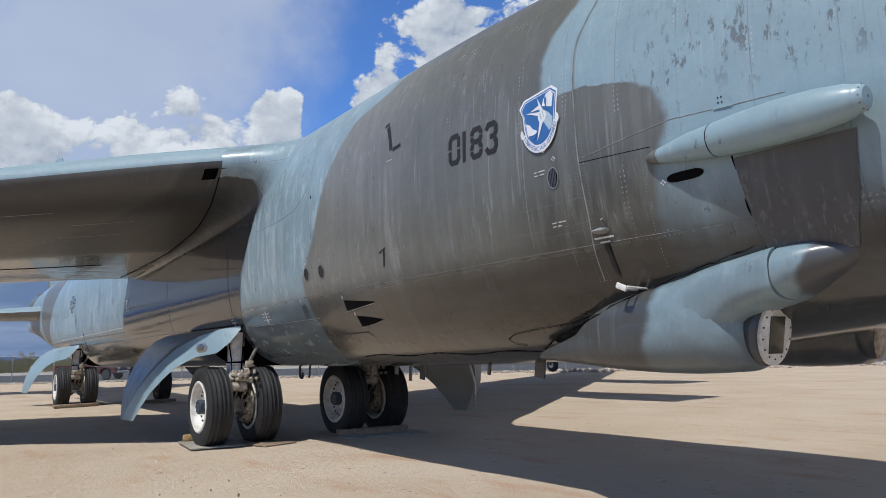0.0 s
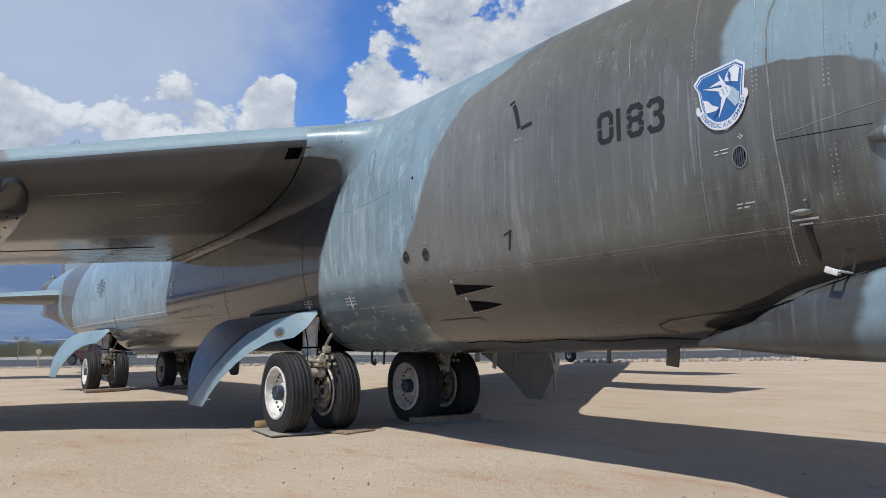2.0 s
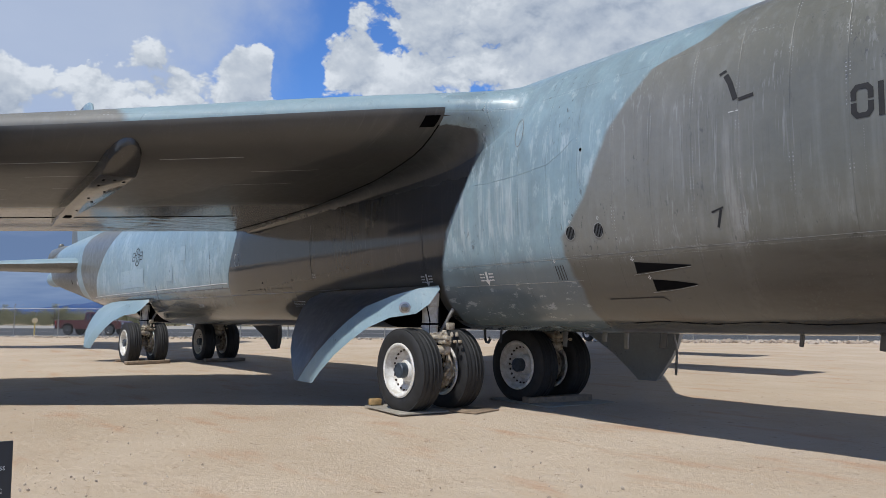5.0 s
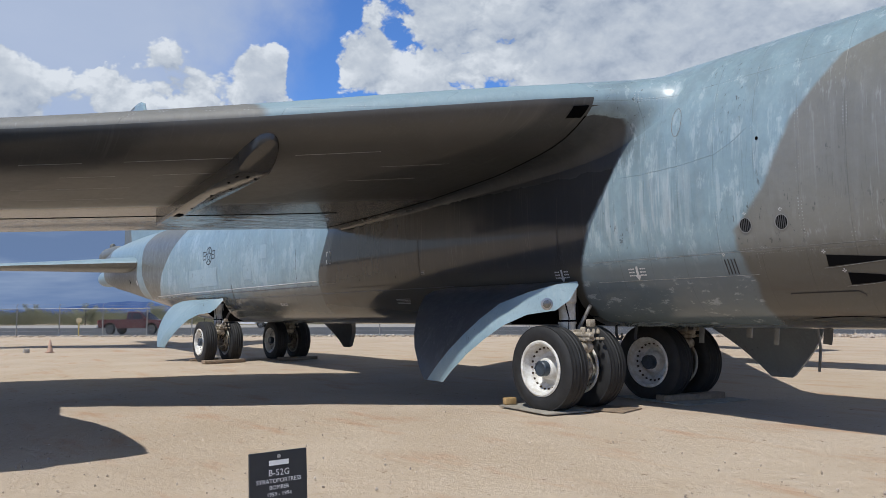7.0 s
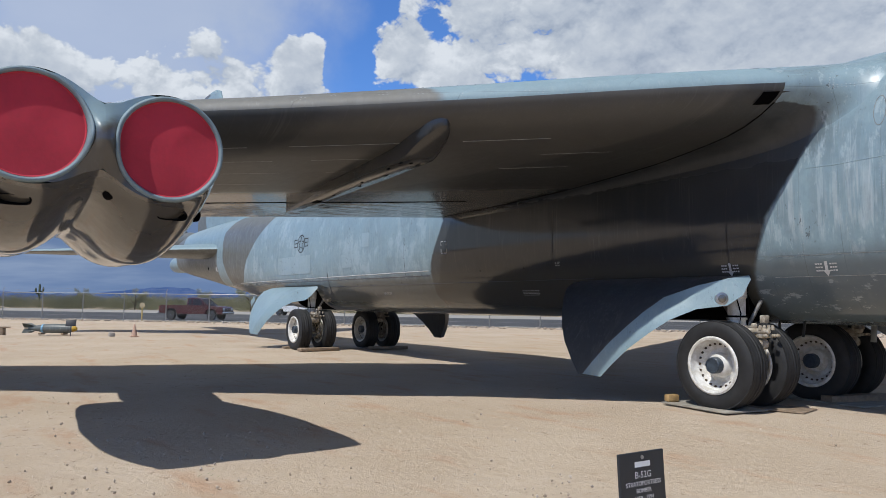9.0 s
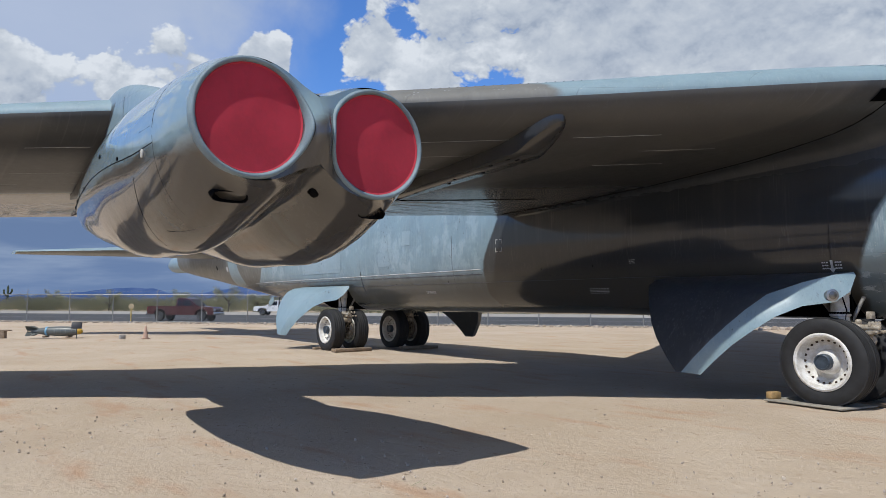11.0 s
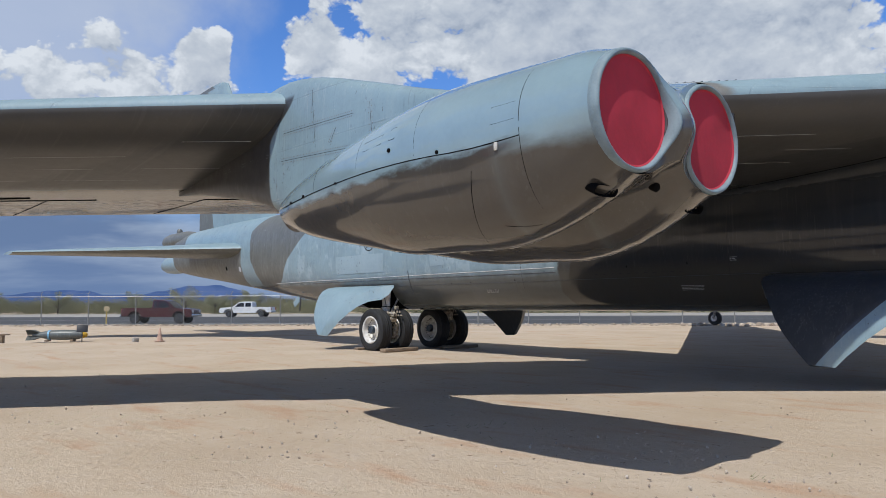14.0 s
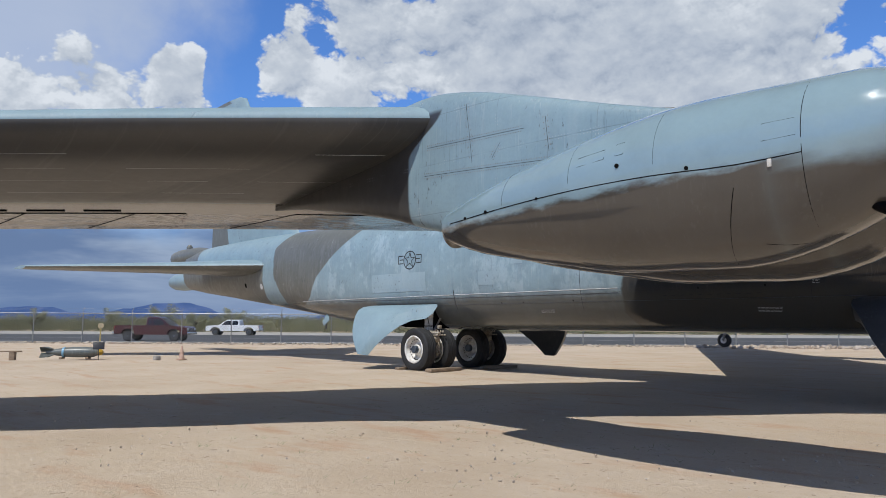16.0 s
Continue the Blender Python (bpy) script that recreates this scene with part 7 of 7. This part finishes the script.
slab("timber_plank", (-14.62, -1.3, 0.0), (0.26, 1.35, 0.10), 4, WOOD, "weathered timber plank before the rear tyres", "plank", 0.015)
slab("timber_plank", (-14.6, 1.2, 0.0), (0.26, 1.35, 0.10), -3, WOOD, "weathered timber plank before the rear tyres", "plank", 0.015)
slab("timber_plank", (-16.15, -1.4, 0.0), (0.2, 0.9, 0.07), 0, WOOD, "weathered timber plank behind the rear tyres", "plank", 0.015)


def build_bomb():
    d = thing("display_bomb", "grey-green finned bomb with a yellow nose, lying on a cradle", "bomb", (-30.55, -7.05, height(-30.55, -7.05) - 0.02), 55.3)
    grey = grey_paint("bomb_grey", (0.10, 0.115, 0.11), 0.5, 0.3, False)
    b = bmesh.new()
    lathe(b, [(0.07, -0.95), (0.13, -0.6), (0.19, -0.2), (0.21, 0.15), (0.21, 0.6), (0.19, 0.85), (0.13, 1.05)], (0, 0, 0.33), "x", 28)
    part("body", b, grey, d)
    b = bmesh.new()
    lathe(b, [(0.135, 1.04), (0.13, 1.1), (0.08, 1.2), (0.02, 1.23)], (0, 0, 0.33), "x", 24)
    part("nose", b, plain("yellow_paint", (0.55, 0.33, 0.03), 0.5), d, "yellow nose plug")
    b = bmesh.new()
    lathe(b, [(0.172, -0.32), (0.195, -0.32), (0.2, -0.24), (0.18, -0.24)], (0, 0, 0.33), "x", 28)
    part("band", b, plain("pale_blue_paint", (0.2, 0.42, 0.6), 0.5), d, "pale blue band")
    for k in range(4):
        b = bmesh.new()
        vs = [(-0.55, 0, 0.1), (-0.95, 0, 0.3), (-1.15, 0, 0.3), (-1.15, 0, 0.02), (-0.95, 0, 0.03)]
        f = b.faces.new([b.verts.new(v) for v in vs])
        bmesh.ops.solidify(b, geom=[f], thickness=0.02)
        placed(b, Matrix.Translation((0, 0, 0.33)) @ pose(0, 0, 0, 45 + 90 * k, 0, 0))
        part("fin", b, grey, d, "", 0)
    for x in (-0.35, 0.65):
        b = bmesh.new()
        box(b, (x, 0, 0.1), (0.12, 0.4, 0.08), None, 0.01)
        part("cradle", b, WOOD, d)
    q = thing("small_sign", "small dark label sign on a thin stake", "sign", (-29.5, -6.35, height(-29.5, -6.35) - 0.02), -19)
    b = bmesh.new()
    box(b, (0, 0, 0.58), (0.03, 0.42, 0.3), pose(0, 0, 0, 0, -20, 0), 0.005)
    part("panel", b, plain("label_black", (0.03, 0.03, 0.035), 0.5), q)
    b = bmesh.new()
    tube(b, [(0, 0, 0), (0, 0, 0.5)], 0.02, 8)
    part("stake", b, DARK_PAINT, q)


build_bomb()


def build_cone():
    c = thing("traffic_cone", "faded pinkish orange traffic cone with a square foot", "cone", (-26.1, -4.4, 0))
    orange = plain("faded_orange", (0.50, 0.33, 0.25), 0.8)
    b = bmesh.new()
    lathe(b, [(0.12, 0.03), (0.11, 0.06), (0.03, 0.52), (0.02, 0.53)], (0, 0, 0), "z", 20)
    part("body", b, orange, c)
    b = bmesh.new()
    box(b, (0, 0, 0.02), (0.32, 0.32, 0.04), None, 0.01)
    part("foot", b, orange, c)
    k = thing("concrete_footing", "small pale concrete footing in the dirt", "footing", (-26.5, -5.2, 0))
    b = bmesh.new()
    box(b, (0, 0, 0.08), (0.22, 0.22, 0.17), None, 0.02)
    part("block", b, SHOULDER, k)
    p = thing("marker_post", "thin yellow marker post with a round pale disc", "post", (-54.2, 1.9, 0), -19)
    yellow = plain("faded_yellow", (0.5, 0.38, 0.12), 0.6)
    b = bmesh.new()
    tube(b, [(0, 0, 0), (0, 0, 1.05)], 0.05, 10)
    part("stem", b, yellow, p)
    b = bmesh.new()
    lathe(b, [(0.2, -0.02), (0.2, 0.02), (0.15, 0.025)], (0, 0, 1.2), "x", 24)
    part("disc", b, plain("faded_cream", (0.55, 0.45, 0.28), 0.6), p)
    n = thing("low_bench", "low rust-brown timber bench on the dirt", "bench", (-32.3, -9.1, height(-32.3, -9.1) - 0.01), 60)
    b = bmesh.new()
    box(b, (0, 0, 0.36), (1.3, 0.3, 0.05), None, 0.01)
    part("seat", b, WOOD, n)
    for x in (-0.6, 0.35):
        b = bmesh.new()
        box(b, (x, 0, 0.17), (0.2, 0.28, 0.34), None, 0.01)
        part("leg", b, WOOD, n)


build_cone()


# ---- vehicles on the road ----
CAR_GLASS = plain("dark_window_glass", (0.02, 0.022, 0.025), 0.08, 0, 0.2, 3, 0)
CHROME = plain("chrome_trim", (0.6, 0.6, 0.6), 0.2, 0.9, 0.2, 6)
LAMP_RED = plain("red_lamp_glass", (0.4, 0.02, 0.02), 0.25, 0, 0.2, 4, 0)
LAMP_CLEAR = plain("clear_lamp_glass", (0.6, 0.6, 0.58), 0.15, 0.2, 0.2, 4, 0)


def outline_body(bm, side, width, tuck):
    """A closed side outline drawn across the width, narrower above the belt line."""
    rings = []
    for k, w in ((-1.0, 0.94), (-0.97, 1.0), (0.97, 1.0), (1.0, 0.94)):
        mid = sum(x for x, z in side) / len(side)
        rings.append([(mid + (x - mid) * (1.0 if w == 1.0 else 0.99), k * width / 2 * (1 - tuck * max(0.0, z - 1.05)), z) for x, z in side])
    loft(bm, rings)
    return bm


def build_pickup(at, turn, length, paint, label, double_cab):
    """A pickup truck; local x points to its front."""
    car = thing("pickup_truck", label, "truck", at, turn)
    k = length / 5.8
    w = 1.95
    body = [(2.86, 0.52), (2.9, 0.75), (2.86, 1.02), (2.72, 1.12), (1.5, 1.2), (-2.85, 1.2), (-2.9, 0.6), (-2.35, 0.55), (-2.28, 0.78), (-2.0, 0.95), (-1.6, 0.95), (-1.32, 0.78), (-1.25, 0.5), (1.3, 0.5), (1.37, 0.78), (1.65, 0.95), (2.05, 0.95), (2.33, 0.78), (2.4, 0.5)]
    b = bmesh.new()
    outline_body(b, [(x * k, z) for x, z in body], w, 0.0)
    body = part("body", b, paint, car)
    back = -0.72 if double_cab else -0.35
    b = bmesh.new()
    outline_body(b, [(x * k, z) for x, z in ((1.5, 1.18), (0.72, 1.78), (0.4, 1.85), (back + 0.15, 1.85), (back, 1.78), (back - 0.04, 1.18))], w * 0.97, 0.22)
    cab = part("cab", b, paint, car)
    for s in (-1, 1):
        mid = 0.08
        for x0, x1, slope in ((mid + 0.06, 1.22, 0.55), (back + 0.12, mid - 0.06, 0.0)):
            b = bmesh.new()
            y0, y1 = s * (w * 0.97 / 2 * (1 - 0.22 * 0.18) + 0.006), s * (w * 0.97 / 2 * (1 - 0.22 * 0.68) + 0.006)
            vs = [(x0 * k, y0, 1.23), (x1 * k, y0, 1.23), ((x1 - slope) * k, y1, 1.73), (x0 * k, y1, 1.73)]
            f = b.faces.new([b.verts.new(v) for v in vs])
            bmesh.ops.solidify(b, geom=[f], thickness=0.01)
            part("side_window", b, CAR_GLASS, cab, "dark side window", 0)
        b = bmesh.new()
        box(b, (1.15 * k, s * (w / 2 + 0.08), 1.28), (0.12, 0.2, 0.2), None, 0.03)
        part("wing_mirror", b, paint, car)
        b = bmesh.new()
        box(b, (2.83 * k, s * 0.72, 0.92), (0.16, 0.36, 0.2), None, 0.03)
        part("headlight", b, LAMP_CLEAR, car)
        b = bmesh.new()
        box(b, (-2.87 * k, s * 0.88, 0.98), (0.1, 0.14, 0.3), None, 0.02)
        part("tail_light", b, LAMP_RED, car)
        for x in (1.85, -1.8):
            b = bmesh.new()
            lathe(b, [(0.22, -0.13), (0.36, -0.13), (0.395, -0.08), (0.395, 0.08), (0.36, 0.13), (0.22, 0.13)], (x * k, s * (w / 2 - 0.14), 0.395), "y", 28)
            wheel = part("tyre", b, RUBBER, car)
            b = bmesh.new()
            lathe(b, [(0.23, s * 0.128), (0.22, s * 0.14), (0.17, s * 0.10), (0.06, s * 0.13), (0.02, s * 0.135)], (x * k, s * (w / 2 - 0.14), 0.395), "y", 20)
            part("rim", b, CHROME, wheel, "bright metal rim")
    for x, z in ((2.92, 0.62), (-2.95, 0.6)):
        b = bmesh.new()
        box(b, (x * k, 0, z), (0.14, w * 0.96, 0.2), None, 0.03)
        part("bumper", b, CHROME, car, "chrome bumper")
    b = bmesh.new()
    f = b.faces.new([b.verts.new(v) for v in ((1.44 * k, -0.82, 1.24), (1.44 * k, 0.82, 1.24), (0.8 * k, 0.74, 1.74), (0.8 * k, -0.74, 1.74))])
    bmesh.ops.solidify(b, geom=[f], thickness=0.02)
    placed(b, Matrix.Translation((0.03, 0, 0.03)))
    part("windscreen", b, CAR_GLASS, cab, "dark windscreen", 0)
    b = bmesh.new()
    box(b, ((-2.85 + back) / 2 * k, 0, 1.204), ((2.7 + back) * k * 0.98, w * 0.86, 0.02), None, 0.004)
    part("load_bed", b, STENCIL, car, "dark open load bed")
    return car


build_pickup(FAR @ Vector((-37.0, 3.0, 0.03)), -44.4 - 90, 6.4, plain("white_car_paint", (0.78, 0.78, 0.77), 0.25, 0, 0.06, 2, 0), "white double-cab pickup truck on the asphalt road", True)
build_pickup(FAR @ Vector((-6.0, 6.2, 0.03)), -44.4 + 90, 5.7, plain("maroon_car_paint", (0.062, 0.013, 0.016), 0.25, 0, 0.15, 2, 0), "maroon extended-cab pickup truck on the asphalt road", False)
